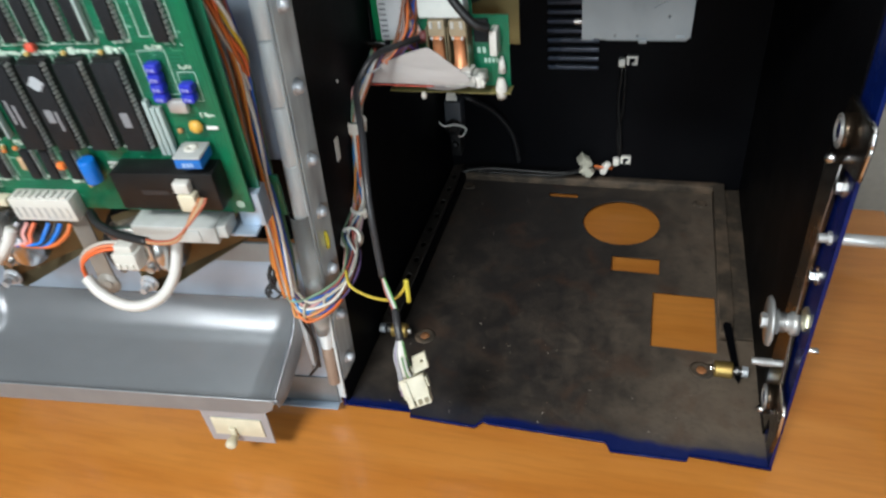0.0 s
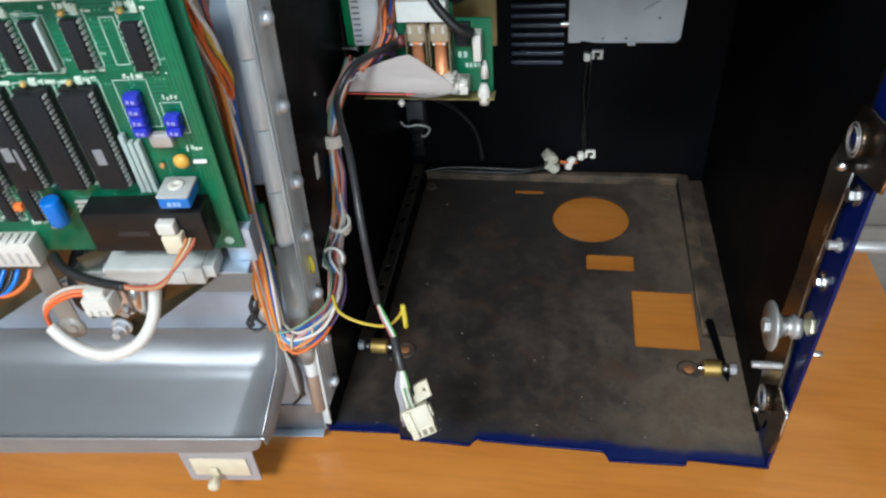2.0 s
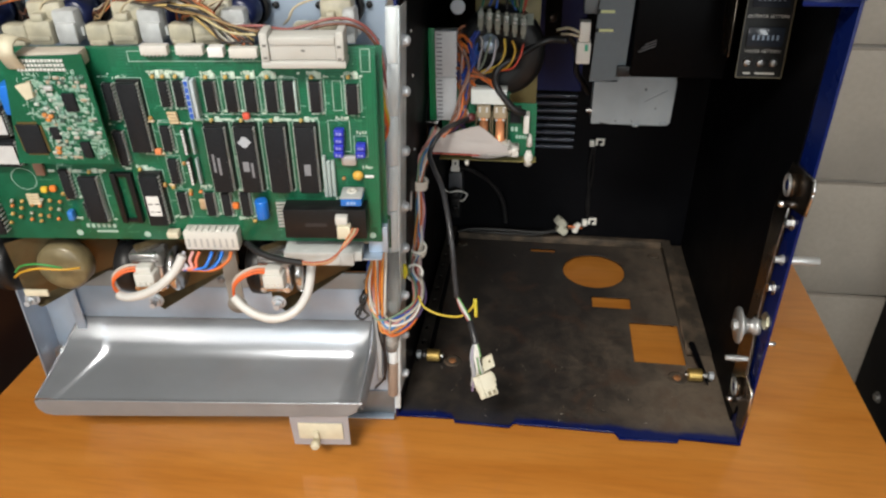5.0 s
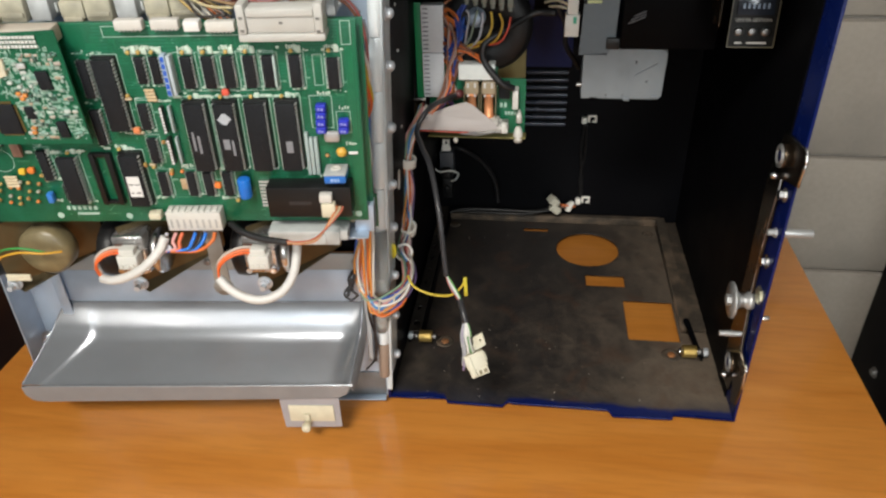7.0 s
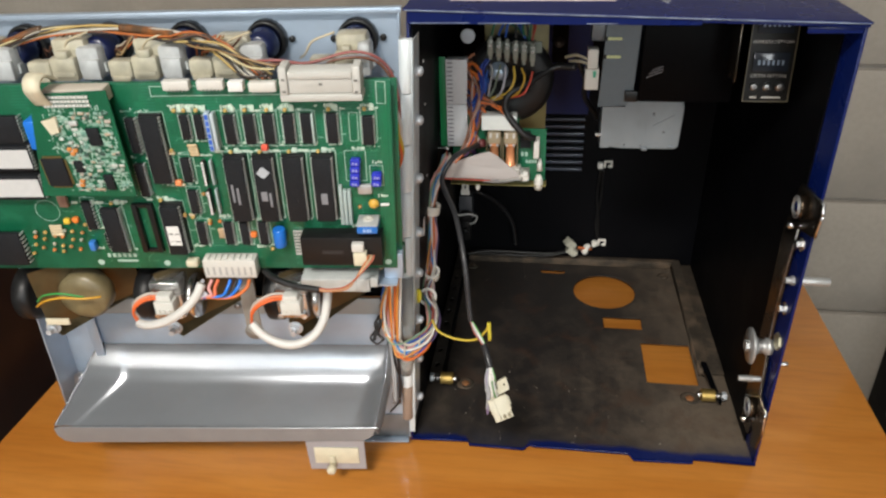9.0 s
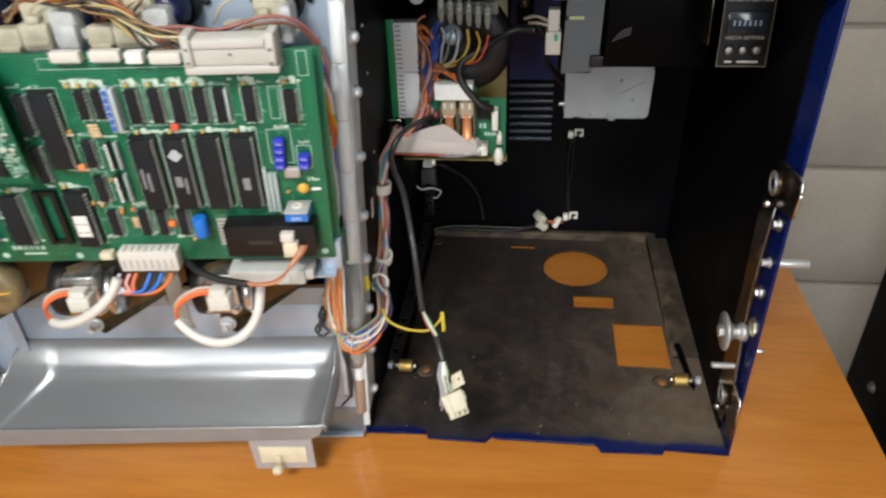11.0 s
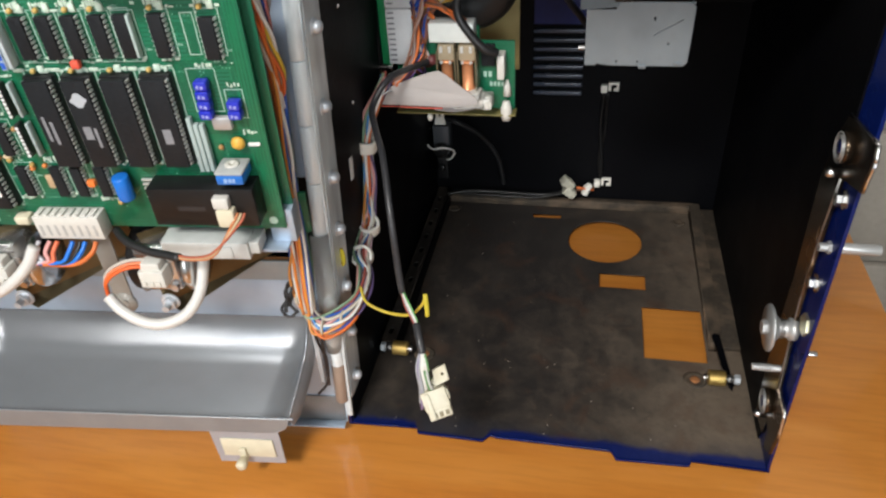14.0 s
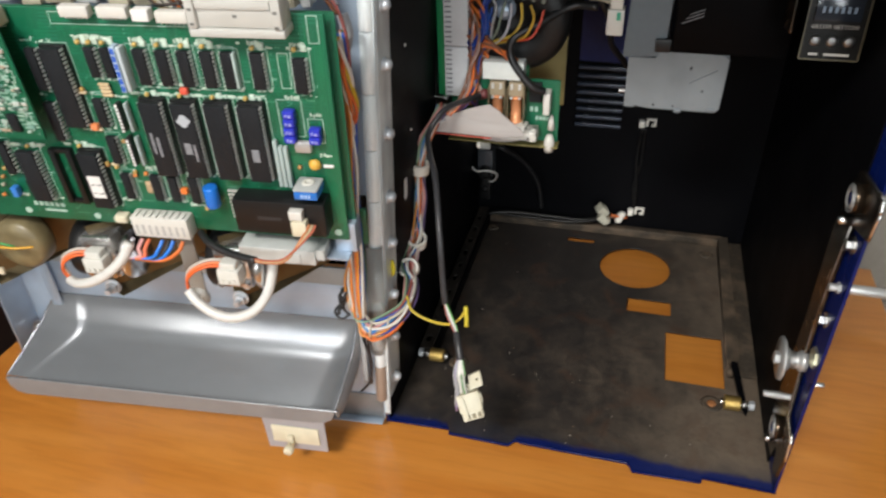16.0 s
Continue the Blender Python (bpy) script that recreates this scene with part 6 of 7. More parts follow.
tagm = thing("cable_tag", "yellow oval cable tag behind the hinge", "tag", m=pose(0.0140, 0.0120, 0.168, 0, 8, -35))
part("disc", lathe((0, 0, 0), "y", [(0.0005, -0.0006), (0.0062, -0.0006), (0.0062, 0.0006), (0.0005, 0.0006)], 20), paint((0.6, 0.5, 0.03)), tagm, m=Matrix.Diagonal((0.6, 1, 1.35, 1)))

# the black sleeved lead with its cream plug
lead = thing("sleeved_lead", "black sleeved lead with a cream plug hanging down", "lead")
line = [(0.0600, 0.142, 0.2675), (0.050, 0.115, 0.272), (0.039, 0.092, 0.2725), (0.030, 0.077, 0.2585), (0.0365, 0.056, 0.252), (0.0486, 0.0288, 0.243), (0.0590, -0.0014, 0.2157), (0.0632, -0.0114, 0.181), (0.0655, -0.0157, 0.1625)]
part("sleeve", cable(line, 0.0024, 8, 10), paint((0.03, 0.03, 0.033), 0.35), lead, "black sleeving")
part("sleeve_end", lathe((0, 0, 0), "z", [(0.0036, -0.006), (0.0043, -0.004), (0.0043, 0.004), (0.0036, 0.006)], 14), paint((0.12, 0.03, 0.03)), lead, m=Matrix.Translation((0.0600, 0.142, 0.2675)) @ pose(0, 0, 0, 60, 0, 50))
for c, dx in ((OFFWHITE, 0.0002), ((0.10, 0.30, 0.08), 0.0015), ((0.38, 0.08, 0.06), -0.0015), (GREY, -0.0007), ((0.5, 0.5, 0.46), 0.0009)):
    part("wire", cable([(0.0655 + dx * 0.4, -0.0157, 0.1635), (0.071 + dx, -0.024, 0.158 + dx), (0.0780 + dx, -0.033, 0.152), (0.0815 + dx, -0.040, 0.147)], 0.0007), paint(c), lead)
part("sleeve", cable([(0.0790, -0.0345, 0.1515), (0.0825, -0.043, 0.146), (0.0855, -0.0495, 0.139)], 0.0028, 6, 10), paint((0.03, 0.03, 0.033), 0.35), lead, "black tape")
for c, dx, dz in ((GREY, -0.003, -0.016), (OFFWHITE, -0.001, 0.0), ((0.10, 0.24, 0.09), 0.001, 0.0), ((0.22, 0.17, 0.30), -0.004, -0.020), ((0.46, 0.47, 0.44), 0.002, 0.001), (GREY, -0.0045, -0.014)):
    part("wire", cable([(0.0852 + dx * 0.3, -0.0490, 0.1400), (0.0865 + dx, -0.0545, 0.129), (0.0885 + dx, -0.0575, 0.120 + dz * 0.4), (0.0895 + dx * 1.4, -0.0580, 0.114 + dz)], 0.0011), paint(c), lead)
HELD = Matrix.Translation((0.0950, -0.0585, 0.1030)) @ pose(0, 0, 0, 0, 0, 12.0) @ pose(0, 0, 0, 56.0) @ pose(0, 0, 0, 0, 0, 17.0)
pale = surface("cream_plug_nylon", (0.60, 0.57, 0.45), 0.45, 0, 0.12, 160, 0.06, (0.50, 0.44, 0.30), 0.6, 60)
pl = part("plug", join(block(-0.0088, 0.0088, -0.0040, 0.0098, -0.0060, 0.0050, 0.0010), block(-0.0080, 0.0080, -0.0108, -0.0036, -0.0058, 0.0036, 0.0008), block(-0.0062, -0.0030, -0.0100, 0.0085, 0.0048, 0.0064, 0.0006), block(0.0085, 0.0101, 0.000, 0.0075, -0.0045, 0.0030, 0.0006)), pale, lead, "cream nylon plug", m=HELD)
for k in range(3):
    part("socket_hole", block(-0.0050 + 0.0044 * k, -0.0022 + 0.0044 * k, -0.0097, -0.0060, 0.0034, 0.0038), paint((0.20, 0.17, 0.10)), pl, m=HELD)
part("catch", sheet([[(0.0020, 0.0110), (0.0128, 0.0125), (0.0136, 0.0225), (0.0050, 0.0215), (0.0040, 0.0160), (0.0010, 0.0150)], oblong(0.0090, 0.0116, 0.0160, 0.0188, 0.0006)], 0.0046, pose(0, 0, -0.0010), 0.0006), pale, pl, "stepped catch with a hole", m=HELD)
part("wire_guide", join(block(-0.0070, 0.0030, 0.0098, 0.0128, -0.0040, 0.0020, 0.0008)), pale, pl, m=HELD)
for k, c in enumerate((OFFWHITE, (0.50, 0.50, 0.48), OFFWHITE, (0.12, 0.26, 0.10))):
    x = -0.0060 + 0.0024 * k
    part("wire", cable([(0.0852 + 0.0006 * k, -0.0500, 0.1395), (0.0868 + 0.0010 * k, -0.0545, 0.1310), tuple(HELD @ Vector((x * 0.9, 0.0205, 0.0005))), tuple(HELD @ Vector((x, 0.0115, -0.0005)))], 0.0010), paint(c), lead)
tie = thing("yellow_tie", "yellow wire joined to the sleeved lead", "wire")
part("wire", cable([(0.027, 0.006, 0.146), (0.0345, -0.006, 0.1425), (0.048, -0.0105, 0.139), (0.063, -0.014, 0.1400), (0.072, -0.016, 0.1445), (0.0785, -0.0155, 0.152), (0.081, -0.0150, 0.1575)], 0.0011), paint((0.55, 0.42, 0.05)), tie)
part("sleeve", cable([(0.0814, -0.0145, 0.1612), (0.0822, -0.0160, 0.1522), (0.0825, -0.0175, 0.1442)], 0.0017, 4, 10), paint((0.6, 0.5, 0.05)), tie)

# the grey ribbon cable fanned over the relay board
def ribbon():
    r = thing("ribbon_cable", "folded grey ribbon cable with a red edge", "ribbon cable")
    bm = sheet([[(0.0105, 0.2405), (0.020, 0.2495), (0.036, 0.2575), (0.052, 0.2645), (0.064, 0.2690), (0.0720, 0.2708), (0.0785, 0.2665), (0.0865, 0.2585), (0.0985, 0.2475), (0.100, 0.2425), (0.085, 0.2385), (0.060, 0.2385), (0.030, 0.2395)]], 0.0012)
    bmesh.ops.triangulate(bm, faces=bm.faces[:])
    bm.transform(UP)
    for v in bm.verts:
        v.co.y += 0.1215 - 0.09 * max(0.0, 0.035 - v.co.x) - 0.25 * (v.co.z - 0.24)
    part("fold", bm, surface("grey_ribbon", (0.52, 0.50, 0.49), 0.5, 0, 0.1, 900, 0.1, (0.44, 0.42, 0.41), 0.5, 60, stretch=(0.3, 1, 3)), r)
    part("red_edge", cable([(0.0115, 0.1165, 0.2398), (0.030, 0.1185, 0.2390), (0.060, 0.1195, 0.2380), (0.072, 0.1200, 0.2380)], 0.0006), paint((0.5, 0.08, 0.05)), r)
    part("under_fold", cable([(0.064, 0.128, 0.2365), (0.080, 0.128, 0.2355), (0.096, 0.128, 0.2385)], 0.0006, flat=0.004, twist=(0, 0, 1)), paint((0.42, 0.42, 0.43)), r)
    part("strip", cable([(0.034, 0.1150, 0.2540), (0.020, 0.1085, 0.2475), (0.0110, 0.1000, 0.2370), (0.0088, 0.092, 0.224), (0.0100, 0.089, 0.206)], 0.0006, flat=0.0062, twist=(0.5, 0.8, 0)), paint((0.42, 0.43, 0.45)), r, "grey ribbon turning down")


ribbon()

# wires between the plug strip, terminals and transformer
rw = random.Random(9)
inner = []
for k in range(34):
    z = 0.268 + 0.0025 * k
    c = rw.choice([(0.36, 0.13, 0.06), ORANGE, BROWN, BROWN, BROWN, (0.22, 0.09, 0.06), SKY, VIOLET, (0.3, 0.27, 0.26)])
    if k > 14:
        pts = [(0.047, 0.150, z), (0.054, 0.146 + rw.uniform(-0.006, 0.006), z + rw.uniform(-0.004, 0.004)), (0.062 + rw.uniform(-0.003, 0.004), 0.142 + rw.uniform(-0.006, 0.006), z - 0.012), (0.060 + rw.uniform(-0.003, 0.003), 0.140, 0.300), (0.053, 0.136, 0.276), (0.040, 0.122, 0.262)]
    else:
        pts = [(0.047, 0.150, z), (0.052, 0.146, z - 0.002), (0.055 + rw.uniform(-0.003, 0.003), 0.140, z - 0.012), (0.048, 0.132, 0.264), (0.036, 0.120, 0.257)]
    inner.append((c, 0.0011, shifted(pts, 0, 0, 0, rw)))
for k in range(7):
    inner.append((SKY, 0.0012, shifted([(0.047, 0.152, 0.318 + 0.002 * k), (0.055, 0.140, 0.309 + 0.002 * k), (0.063, 0.138, 0.318 + 0.002 * k), (0.066, 0.145, 0.335), (0.066, 0.15, 0.36)], 0, 0, 0, rw)))
for k, c in enumerate((GREY, (0.16, 0.2, 0.16), (0.45, 0.45, 0.5), (0.6, 0.42, 0.06), (0.5, 0.3, 0.03), (0.5, 0.06, 0.03))):
    inner.append((c, 0.0011, shifted([(0.0706 + 0.0078 * k, 0.133, 0.3515 - 0.0012 * k), (0.0705 + 0.0078 * k, 0.131, 0.343 - 0.002 * k), (0.070 + 0.0062 * k, 0.130, 0.331 - 0.002 * k), (0.067 + 0.003 * k, 0.133, 0.318), (0.061, 0.136, 0.313), (0.053, 0.142, 0.318)], 0, 0, 0, rw)))
for k in range(8):
    inner.append((rw.choice([ORANGE, BROWN, (0.5, 0.12, 0.03)]), 0.0011, shifted([(0.050, 0.14, 0.318), (0.062, 0.132, 0.314 + 0.001 * k), (0.074, 0.13, 0.312), (0.084, 0.135, 0.304), (0.09, 0.142, 0.298)], 0, 0, 0, rw)))
for k in range(5):
    inner.append(((0.6, 0.16, 0.03), 0.0011, shifted([(0.048, 0.15, 0.345 - 0.004 * k), (0.053, 0.14, 0.347 - 0.004 * k), (0.060, 0.136, 0.342 - 0.004 * k), (0.065, 0.14, 0.33 - 0.003 * k)], 0, 0, 0, rw)))
for k in range(16):
    z = 0.30 + 0.003 * k
    inner.append((rw.choice([BROWN, BROWN, (0.3, 0.08, 0.03), (0.05, 0.04, 0.04), ORANGE, (0.4, 0.3, 0.28)]), 0.001, shifted([(0.047, 0.146, z), (0.0515, 0.139, z - 0.006), (0.0545, 0.134, z - 0.022), (0.0525, 0.131, 0.285), (0.047, 0.126, 0.270), (0.036, 0.117, 0.258)], 0, 0, 0, rw)))
for k in range(9):
    inner.append(((0.008, 0.035, 0.24) if k % 3 else (0.02, 0.1, 0.42), 0.0012, shifted([(0.047, 0.148, 0.306 + 0.002 * k), (0.0535, 0.133, 0.304 + 0.0015 * k), (0.061, 0.129, 0.314 + 0.0015 * k), (0.0645, 0.132, 0.328), (0.062, 0.138, 0.343), (0.067, 0.142, 0.352)], 0, 0, 0, rw)))
for k, c in enumerate(((0.02, 0.12, 0.06), (0.02, 0.08, 0.35), (0.02, 0.08, 0.35), (0.02, 0.02, 0.02), (0.02, 0.12, 0.06), (0.35, 0.06, 0.03))):
    inner.append((c, 0.0011, shifted([(0.0706 + 0.0074 * k, 0.137, 0.376), (0.073 + 0.0072 * k, 0.143, 0.385), (0.080 + 0.006 * k, 0.150, 0.388), (0.094 + 0.003 * k, 0.152, 0.380), (0.104, 0.150, 0.366 - 0.004 * k)], 0, 0, 0, rw)))
for k, c in enumerate(((0.30, 0.22, 0.20), (0.24, 0.12, 0.08))):
    inner.append((c, 0.0010, shifted([(0.055 + 0.001 * k, 0.132, 0.338), (0.0595 + 0.001 * k, 0.126, 0.328), (0.0585, 0.124, 0.312), (0.053, 0.126, 0.296), (0.050, 0.126, 0.280), (0.044, 0.122, 0.266)], 0, 0, 0, rw)))
bundle("inner_wiring", "tangle of orange, blue and brown wires by the plug strip", inner)
bundle("black_cable", "black cable running over the relay board", [(INK, 0.0033, [(0.114, 0.130, 0.279), (0.106, 0.126, 0.283), (0.096, 0.126, 0.293), (0.086, 0.128, 0.308), (0.088, 0.130, 0.322), (0.106, 0.137, 0.332), (0.130, 0.15, 0.343), (0.150, 0.145, 0.345)]),
                                                           (INK, 0.0026, [(0.150, 0.150, 0.352), (0.160, 0.160, 0.330), (0.162, 0.180, 0.305), (0.172, 0.20, 0.285), (0.178, 0.22, 0.27)]),
                                                           ((0.33, 0.3, 0.22), 0.0014, [(0.144, 0.148, 0.350), (0.152, 0.14, 0.352), (0.160, 0.14, 0.350), (0.164, 0.143, 0.348)]),
                                                           ((0.33, 0.3, 0.22), 0.0014, [(0.140, 0.15, 0.353), (0.150, 0.142, 0.357), (0.160, 0.14, 0.354), (0.164, 0.143, 0.353)])])
bundle("black_lead", "thin black lead along the back of the cabinet floor", [((0.0016, 0.0016, 0.0018), 0.0022, [(0.165, 0.350, 0.0300), (0.14, 0.352, 0.022), (0.10, 0.353, 0.0215), (0.05, 0.352, 0.022), (0.022, 0.345, 0.02)]), ((0.0016, 0.0016, 0.0018), 0.0016, [(0.165, 0.348, 0.0285), (0.13, 0.349, 0.0195), (0.08, 0.35, 0.0185), (0.035, 0.350, 0.019)]),
                                                                      ((0.0016, 0.0016, 0.0018), 0.0018, [(0.2, 0.364, 0.15), (0.198, 0.365, 0.11), (0.202, 0.364, 0.07), (0.2035, 0.363, 0.043)]), ((0.0016, 0.0016, 0.0018), 0.0014, [(0.203, 0.364, 0.15), (0.2035, 0.365, 0.10), (0.199, 0.365, 0.07), (0.2025, 0.363, 0.043)])])
part("tag", rod((0.0485, 0.145, 0.3735), "y", 0.0068, 0.002, 20, 0.0004), paint((0.42, 0.47, 0.52)), tagged(thing("strain_relief", "grey round strain relief above the plug strip", "strain relief")))

# ---- coin mechanisms below the board ----
BRONZE = surface("yellow_chromate_steel", (0.115, 0.088, 0.044), 0.36, 0.6, 0.3, 70, 0.08, (0.20, 0.152, 0.08), 0.5, 30)


def coin_mech(u, label, motor, leg=None):
    m = thing("coin_switch", label, "coin switch", "coin switches under the board", m=DOOR @ pose(u + 0.0065, 0, 0))
    bm = bmesh.new()
    pts = [(0.0, -0.060, 0.1735), (-0.009, -0.060, 0.181), (-0.012, -0.060, 0.236), (0.052, -0.008, 0.236), (0.050, -0.008, 0.186)]
    bm.faces.new([bm.verts.new(p) for p in pts])
    bmesh.ops.solidify(bm, geom=bm.faces[:], thickness=0.0014)
    part("bracket", bm, BRONZE, m, "yellow chromated steel bracket")
    part("screw", join(rod((-0.0045, -0.0635, 0.1835), "y", 0.0046, 0.003, 6), rod((-0.0045, -0.0612, 0.1835), "y", 0.0062, 0.0012, 18), rod((-0.0045, -0.067, 0.1835), "y", 0.0024, 0.006, 12)), NUT, m)
    wx = -0.029 if leg is None else -0.022
    part("wheel", join(lathe((wx, -0.036, 0.203), "x", [(0.006, -0.009), (0.0195, -0.0085), (0.0235, -0.006), (0.0240, 0.0), (0.0235, 0.006), (0.0195, 0.0085), (0.006, 0.009)], 32), lathe((wx, -0.036, 0.203), "x", [(0.004, -0.011), (0.0075, -0.0105), (0.0075, 0.0105), (0.004, 0.011)], 16)), RUBBER, m, "black rubber wheel")
    if motor:
        can = part("can", block(-0.016, 0.010, -0.066, -0.045, 0.196, 0.231, 0.0028), surface("chromed_can", (0.62, 0.62, 0.62), 0.24, 0.9, 0.15, 120, 0.06, (0.4, 0.37, 0.33), 0.5, 60), m, "bright motor can")
        part("can_ring", lathe((0.017, -0.052, 0.211), "x", [(0.006, -0.003), (0.0185, -0.0025), (0.0195, 0.0), (0.0185, 0.0025), (0.006, 0.003)], 30), STEEL, can, "bright steel flange")
        part("rivet", join(rod((0.0065, -0.0675, 0.2005), "y", 0.0026, 0.003, 12), rod((-0.0125, -0.0675, 0.2005), "y", 0.0026, 0.003, 12)), STEEL, can)
        part("can_seam", block(-0.0145, 0.0085, -0.0666, -0.0659, 0.2245, 0.2256), DULL, can)
        part("switch_plug", join(block(-0.009, 0.007, -0.0775, -0.0665, 0.2075, 0.2195, 0.001), block(-0.007, 0.005, -0.0755, -0.0665, 0.219, 0.2245, 0.001), *[block(-0.0075 + 0.0045 * q, -0.0048 + 0.0045 * q, -0.0785, -0.0774, 0.2090, 0.2125) for q in range(3)]), WHITE, m, "white wire plug")
        if leg is not None:
            part("leg", join(block(leg - 0.0065, leg + 0.0065, -0.053, -0.0515, 0.175, 0.236, 0.0004), lathe((leg, -0.052, 0.174), "y", [(0.0082, 0), (0.0082, 0.0015)], 22), rod((leg, -0.0535, 0.174), "y", 0.003, 0.002, 14)), paint((0.25, 0.235, 0.21)), m, "grey steel leg")
    else:
        part("drum", lathe((0.024, -0.045, 0.208), "y", [(0.003, -0.008), (0.006, -0.0085), (0.007, -0.006), (0.0150, -0.006), (0.0165, -0.0085), (0.0205, -0.008), (0.0215, -0.006), (0.0215, 0.006), (0.018, 0.009), (0.006, 0.010)], 36), milky("amber_drum", (0.26, 0.21, 0.11)), m, "translucent amber drum")
        part("tab", block(-0.006, 0.014, -0.066, -0.064, 0.189, 0.195, 0.0004), CREAM, m)
        part("wire", cable([(-0.012, -0.062, 0.205), (0.0, -0.068, 0.214), (0.016, -0.070, 0.219), (0.034, -0.068, 0.217), (0.046, -0.062, 0.215)], 0.0010), paint((0.6, 0.32, 0.03)), m)
        part("wire", cable([(-0.010, -0.062, 0.210), (0.002, -0.068, 0.220), (0.018, -0.069, 0.2225), (0.034, -0.066, 0.217)], 0.0009), paint(GREEN), m)
    return m


coin_mech(-0.0835, "coin switch with bronze bracket, white plug and black wheel", True, -0.043)
coin_mech(-0.1865, "coin switch with bronze bracket and bright can beside it", True)
coin_mech(-0.2925, "coin switch with bronze bracket and amber drum", False)


def hose(name_label, sleeve_pts, wire_pts, tail=None):
    h = thing("sleeved_wire", name_label, "wire", "white sleeved wires under the board", m=DOOR)
    part("sleeve", cable(sleeve_pts, 0.0036, 8, 12), paint((0.62, 0.61, 0.58), 0.4), h, "white plastic sleeve")
    for k, c in enumerate(((0.72, 0.12, 0.02), (0.72, 0.2, 0.08), (0.5, 0.45, 0.4))):
        part("wire", cable(shifted(wire_pts, 0, 0.0008 * k, 0.0022 * (k - 1)), 0.0011), paint(c), h)
    return h


h = hose("white sleeved wire looping below a coin switch", [(-0.112, -0.076, 0.1985), (-0.104, -0.080, 0.1915), (-0.092, -0.083, 0.1855), (-0.078, -0.083, 0.1830), (-0.064, -0.078, 0.1865), (-0.055, -0.070, 0.197), (-0.0515, -0.062, 0.212), (-0.051, -0.055, 0.228), (-0.052, -0.05, 0.238)],
         [(-0.112, -0.076, 0.200), (-0.110, -0.077, 0.2105), (-0.103, -0.077, 0.2185), (-0.092, -0.074, 0.2225), (-0.080, -0.070, 0.2205)])
h = hose("white sleeved wire from the plug to a coin switch", [(-0.2055, -0.076, 0.1985), (-0.194, -0.082, 0.2010), (-0.178, -0.086, 0.2075), (-0.163, -0.086, 0.2165), (-0.151, -0.082, 0.2275), (-0.145, -0.078, 0.238)],
         [(-0.2055, -0.076, 0.200), (-0.2075, -0.077, 0.2105), (-0.203, -0.077, 0.2185), (-0.194, -0.074, 0.2225), (-0.183, -0.070, 0.2205)])
bundle_door = thing("plug_wires", "short blue, red and orange wires below the white plug", "wiring", m=DOOR)
for k, (c, x) in enumerate((((0.5, 0.5, 0.55), -0.146), (PINK, -0.139), ((0.7, 0.15, 0.06), -0.134), (BRIGHTBLUE, -0.124), (INK, -0.119), (BRIGHTBLUE, -0.116), (ORANGE, -0.109))):
    part("wire", cable([(x, -0.071, 0.2375), (x - 0.002, -0.076, 0.2325), (x * 0.55 - 0.0625, -0.079, 0.2285 - 0.0004 * k), (-0.1475 + 0.0008 * k, -0.080, 0.2265)], 0.0014), paint(c), bundle_door)
lead2 = thing("cover_lead", "black sleeved lead with orange wires to the cover plug", "lead", m=DOOR)
part("sleeve", cable([(-0.098, -0.064, 0.2415), (-0.087, -0.074, 0.2400), (-0.071, -0.080, 0.2375), (-0.050, -0.085, 0.2370)], 0.0026, 8, 12), paint(INK), lead2, "black sleeve")
for k, c in enumerate(((0.5, 0.17, 0.06), (0.45, 0.36, 0.22), (0.4, 0.1, 0.05))):
    part("wire", cable([(-0.052, -0.085, 0.2365 + 0.001 * k), (-0.040, -0.087, 0.2372 + 0.0008 * k), (-0.026, -0.089, 0.2425 + 0.001 * k), (-0.0135 + 0.002 * k, -0.083, 0.2600), (-0.0105 + 0.002 * k, -0.080, 0.2650)], 0.0008), paint(c), lead2)

# the wires across the top of the door
rw = random.Random(21)
tops = []
over = [(-0.30, -0.045, 0.408), (-0.262, -0.058, 0.417), (-0.235, -0.055, 0.4255), (-0.200, -0.050, 0.4265), (-0.165, -0.050, 0.424), (-0.137, -0.056, 0.4225), (-0.115, -0.060, 0.4215), (-0.098, -0.066, 0.416), (-0.078, -0.070, 0.405), (-0.062, -0.072, 0.398)]
for k, c in enumerate(((0.05, 0.04, 0.035), (0.42, 0.40, 0.34), (0.26, 0.16, 0.07), (0.42, 0.12, 0.03), (0.04, 0.032, 0.03), (0.46, 0.33, 0.13), (0.5, 0.47, 0.4), (0.48, 0.40, 0.22), (0.16, 0.07, 0.04), (0.44, 0.30, 0.10), (0.03, 0.03, 0.03))):
    tops.append((c, 0.0009, [(x + rw.uniform(-0.004, 0.004), y + 0.0024 * math.sin(2.4 * k + 0.9 * q) * (0.75 + max(0, q - 4) * 0.3) + rw.uniform(-0.0012, 0.0012), z - 0.002 + 0.0026 * math.cos(2.4 * k + 0.9 * q) * (0.75 + max(0, q - 4) * 0.4) + rw.uniform(-0.0018, 0.0014)) for q, (x, y, z) in enumerate(over)]))
over2 = [(-0.075, -0.068, 0.409), (-0.058, -0.064, 0.4075), (-0.037, -0.062, 0.4065), (-0.012, -0.056, 0.4095), (0.006, -0.050, 0.4055), (0.014, -0.044, 0.394), (0.0165, -0.040, 0.378), (0.0165, -0.038, 0.36), (0.015, -0.032, 0.345)]
for k, c in enumerate(((0.3, 0.09, 0.08), (0.2, 0.2, 0.23), BROWN)):
    tops.append((c, 0.0010, shifted(over2[:6 if k else 9], 0, 0, -0.0022 * k, rw)))
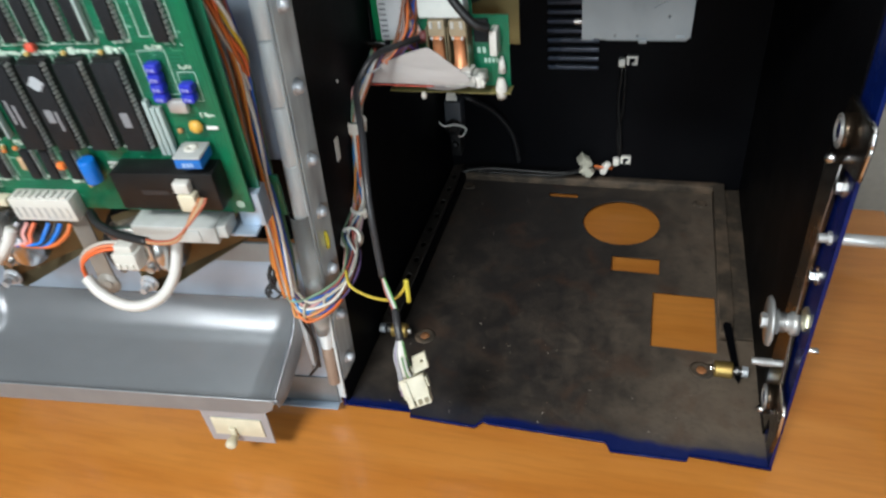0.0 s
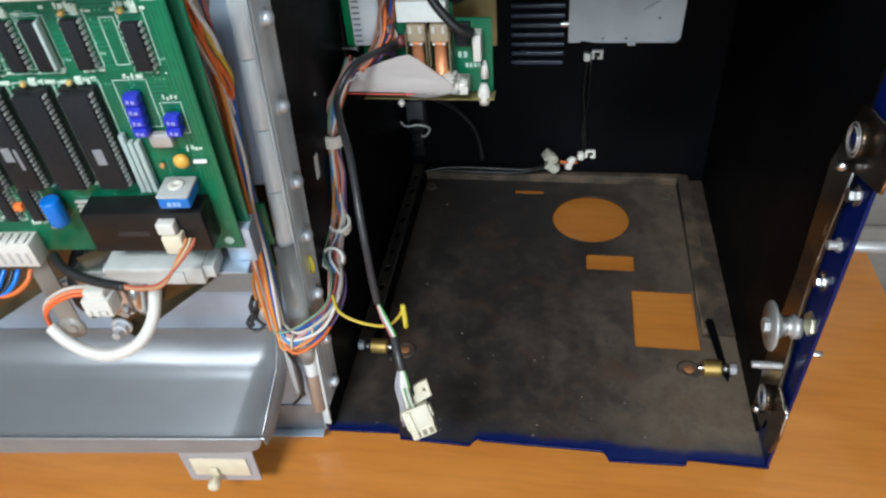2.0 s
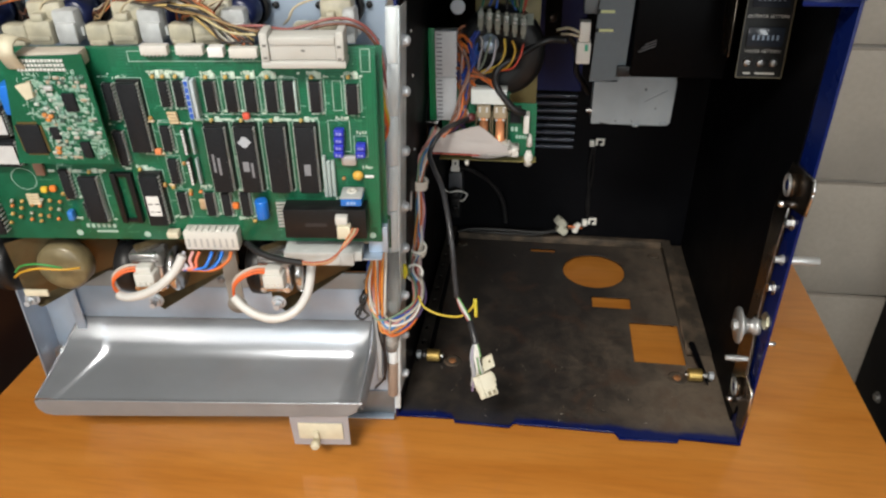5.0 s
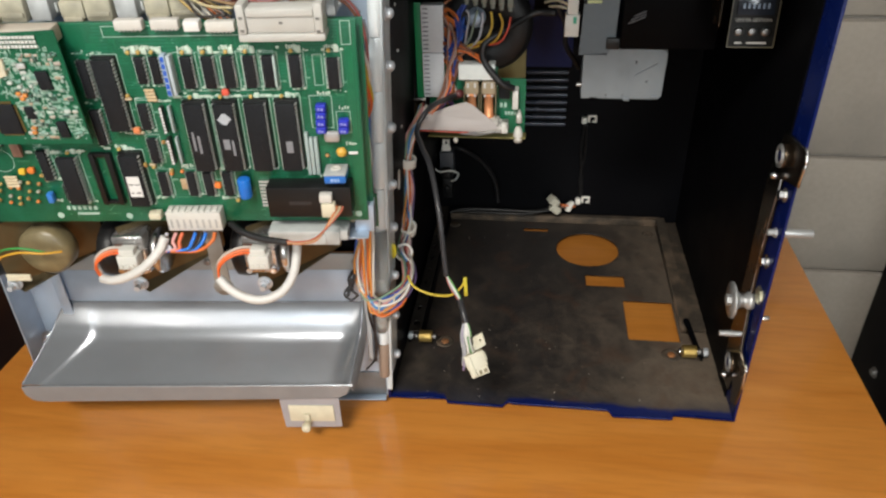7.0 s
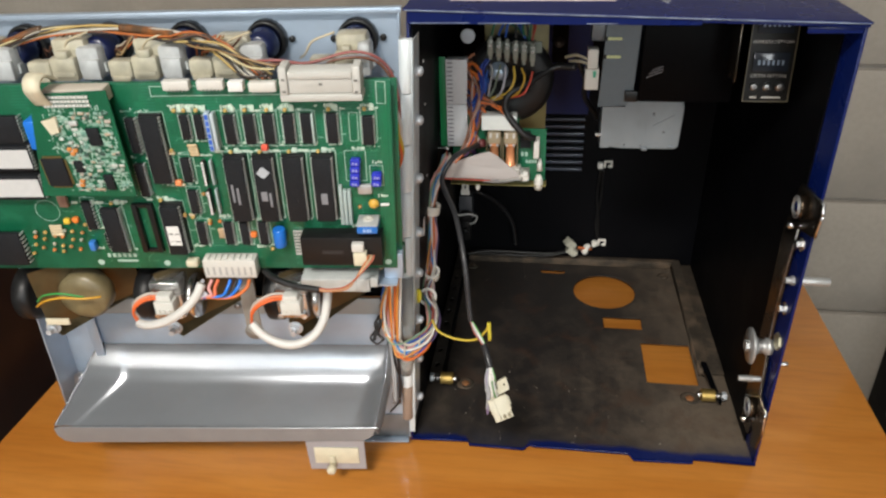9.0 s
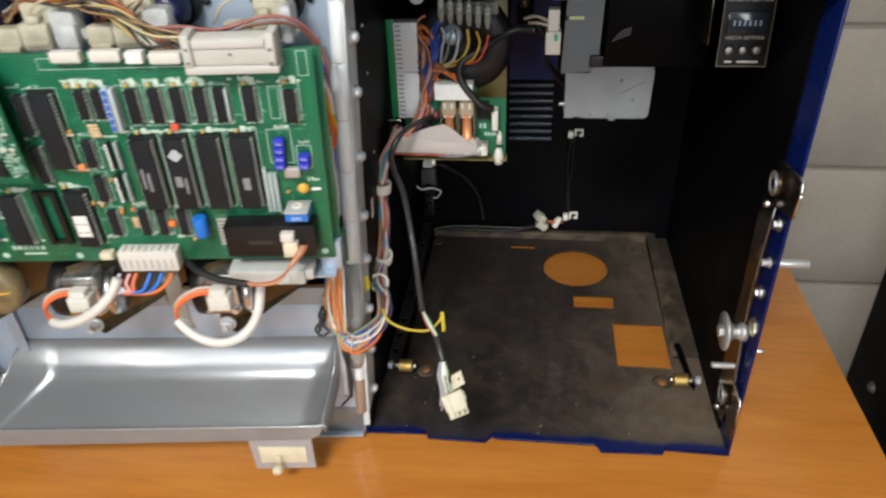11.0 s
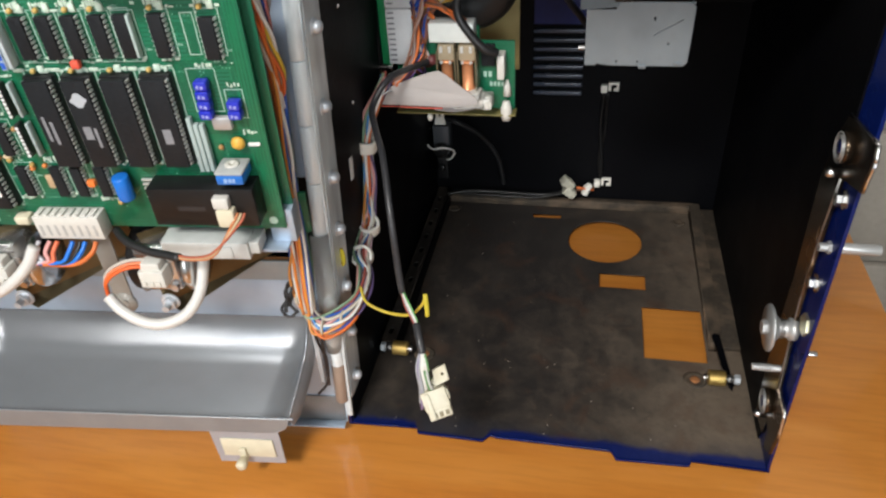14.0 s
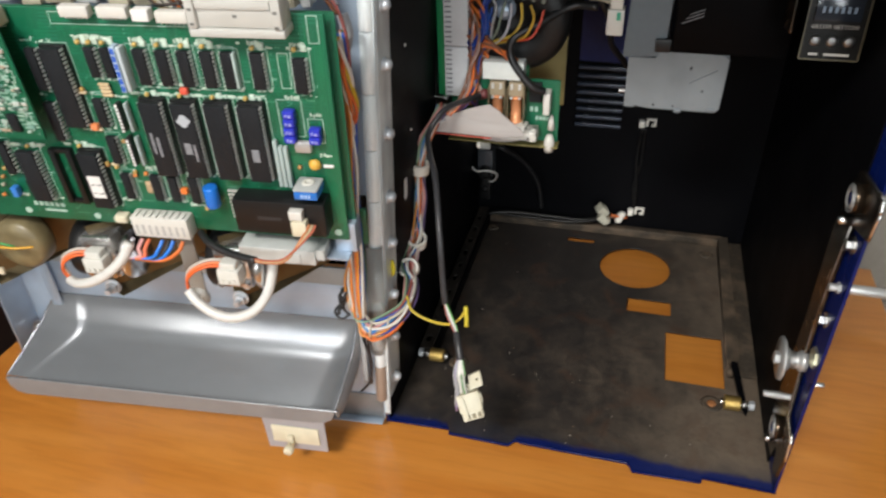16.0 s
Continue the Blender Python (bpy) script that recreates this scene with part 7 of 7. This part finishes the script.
over3 = [(0.004, -0.062, 0.384), (0.0125, -0.057, 0.378), (0.0155, -0.050, 0.362), (0.0155, -0.044, 0.345), (0.0135, -0.034, 0.325), (0.0085, -0.026, 0.305)]
for k, c in enumerate((OFFWHITE, ORANGE, (0.66, 0.14, 0.04), OFFWHITE, YELLOW)):
    tops.append((c, 0.0012, shifted(over3, 0.0006 * k, 0.001 * k, 0.0008 * k, rw)))
for bxu in (-0.05, -0.11, -0.17, -0.23):
    tops.append(((0.5, 0.42, 0.28), 0.0008, [(bxu + rw.uniform(-0.006, 0.006), -0.04, 0.402), (bxu + 0.008, -0.055, 0.409), (bxu + 0.015, -0.058, 0.418), (bxu + 0.03, -0.055, 0.4235)]))
    for q in range(6 if bxu < -0.06 else 0):
        a, z = rw.uniform(-0.026, 0.0), rw.uniform(0.396, 0.404)
        tops.append((rw.choice([(0.1, 0.04, 0.02), (0.3, 0.2, 0.1), (0.42, 0.38, 0.3), (0.36, 0.1, 0.03)]), 0.0007, [(bxu + a, -0.038, z), (bxu + a + 0.004, -0.044, z + 0.008), (bxu + a + 0.012, -0.050, z + rw.uniform(0.006, 0.013)), (bxu + a + 0.024, -0.052, 0.4205)]))
bw = bundle("button_wiring", "loose pale and orange wires behind the door buttons", tops)
TAPE = surface("brown_tape", (0.085, 0.045, 0.022), 0.4, 0, 0.35, 150, 0.2, (0.34, 0.11, 0.025), 0.9, 70)
wrap = spline(over, 8)
for a, e, r in ((2, 17, 0.0026), (29, 42, 0.0030)):
    part("tape_wrap", cable(wrap[a:e], r, 2, 10), TAPE, bw, "brown tape wound round the wires")
knot = []
for k in range(11):
    c = rw.choice([SKY, RED, PINK, GREY, OFFWHITE, GREEN, (0.5, 0.45, 0.4)])
    x, z = 0.010 + rw.uniform(-0.006, 0.004), 0.352 + rw.uniform(-0.012, 0.012)
    knot.append((c, 0.0011, [(x - 0.006, -0.032, z + 0.010), (x + rw.uniform(-0.003, 0.003), -0.038, z + 0.004), (x + rw.uniform(-0.003, 0.003), -0.034, z - 0.004), (x + 0.002, -0.028, z - 0.012)]))
bundle("corner_wiring", "short knotted coloured wires behind the board corner", knot)
flat = thing("pale_flat_cable", "pale grey flat cable hanging behind the board corner", "flat cable")
part("band", cable([(0.0125, -0.030, 0.384), (0.0145, -0.030, 0.372), (0.011, -0.030, 0.360), (0.006, -0.026, 0.348)], 0.0006, flat=0.0035, twist=(1, 0.5, 0)), paint((0.3, 0.31, 0.33)), flat)
dark = thing("black_wire_tail", "black stiff wire ends beside the coin tray", "wire")
for k in range(6):
    curl = [(-0.013 - 0.0006 * k, -0.014, 0.168 - 0.002 * k)]
    for q in range(4):
        x, y, z = curl[-1]
        curl.append((x - rw.uniform(-0.001, 0.0055), y - rw.uniform(-0.001, 0.004), z - rw.uniform(-0.001, 0.0085)))
    part("wire", cable(curl, 0.0010), paint(INK), dark)
for pts in ([(-0.014, -0.012, 0.165), (-0.020, -0.016, 0.150), (-0.026, -0.02, 0.141), (-0.020, -0.022, 0.136), (-0.014, -0.018, 0.139)], [(-0.016, -0.012, 0.155), (-0.019, -0.018, 0.145), (-0.014, -0.02, 0.140)], [(-0.008, -0.012, 0.14), (-0.007, -0.014, 0.11), (-0.003, -0.012, 0.085), (-0.006, -0.012, 0.06), (-0.016, -0.012, 0.045)]):
    part("wire", cable(pts, 0.0011), paint(INK), dark)
for c, x in (((0.4, 0.41, 0.42), -0.009), ((0.4, 0.41, 0.42), -0.011), ((0.02, 0.02, 0.022), -0.005)):
    part("wire", cable([(x, -0.014, 0.15), (x + 0.001, -0.012, 0.12), (x + 0.001, -0.012, 0.09), (x - 0.001, -0.010, 0.055)], 0.0012), paint(c), dark)


def floor_crumbs():
    """Crumbs of dirt and paint lying on the cabinet's floor sheet."""
    r = random.Random(12)
    c = thing("floor_dirt", "pale crumbs of dirt scattered on the black floor sheet", "dirt", kind="stuff")
    for name, n, color in (("pale_crumbs", 46, (0.34, 0.3, 0.25)), ("brown_crumbs", 60, (0.11, 0.075, 0.05))):
        bits = None
        for k in range(n):
            x, y = r.uniform(0.03, 0.30), 0.008 + 0.34 * r.random() ** 1.4
            if abs(x - 0.23) < 0.08 and y > 0.10:
                continue
            e = r.uniform(0.0002, 0.0007)
            q = rod((x, y, 0.0002 + e * 0.5), "z", e, e, r.choice((4, 5, 6)))
            bits = join(bits, q) if bits else q
        part(name, bits, paint(color, 0.8), c)


floor_crumbs()
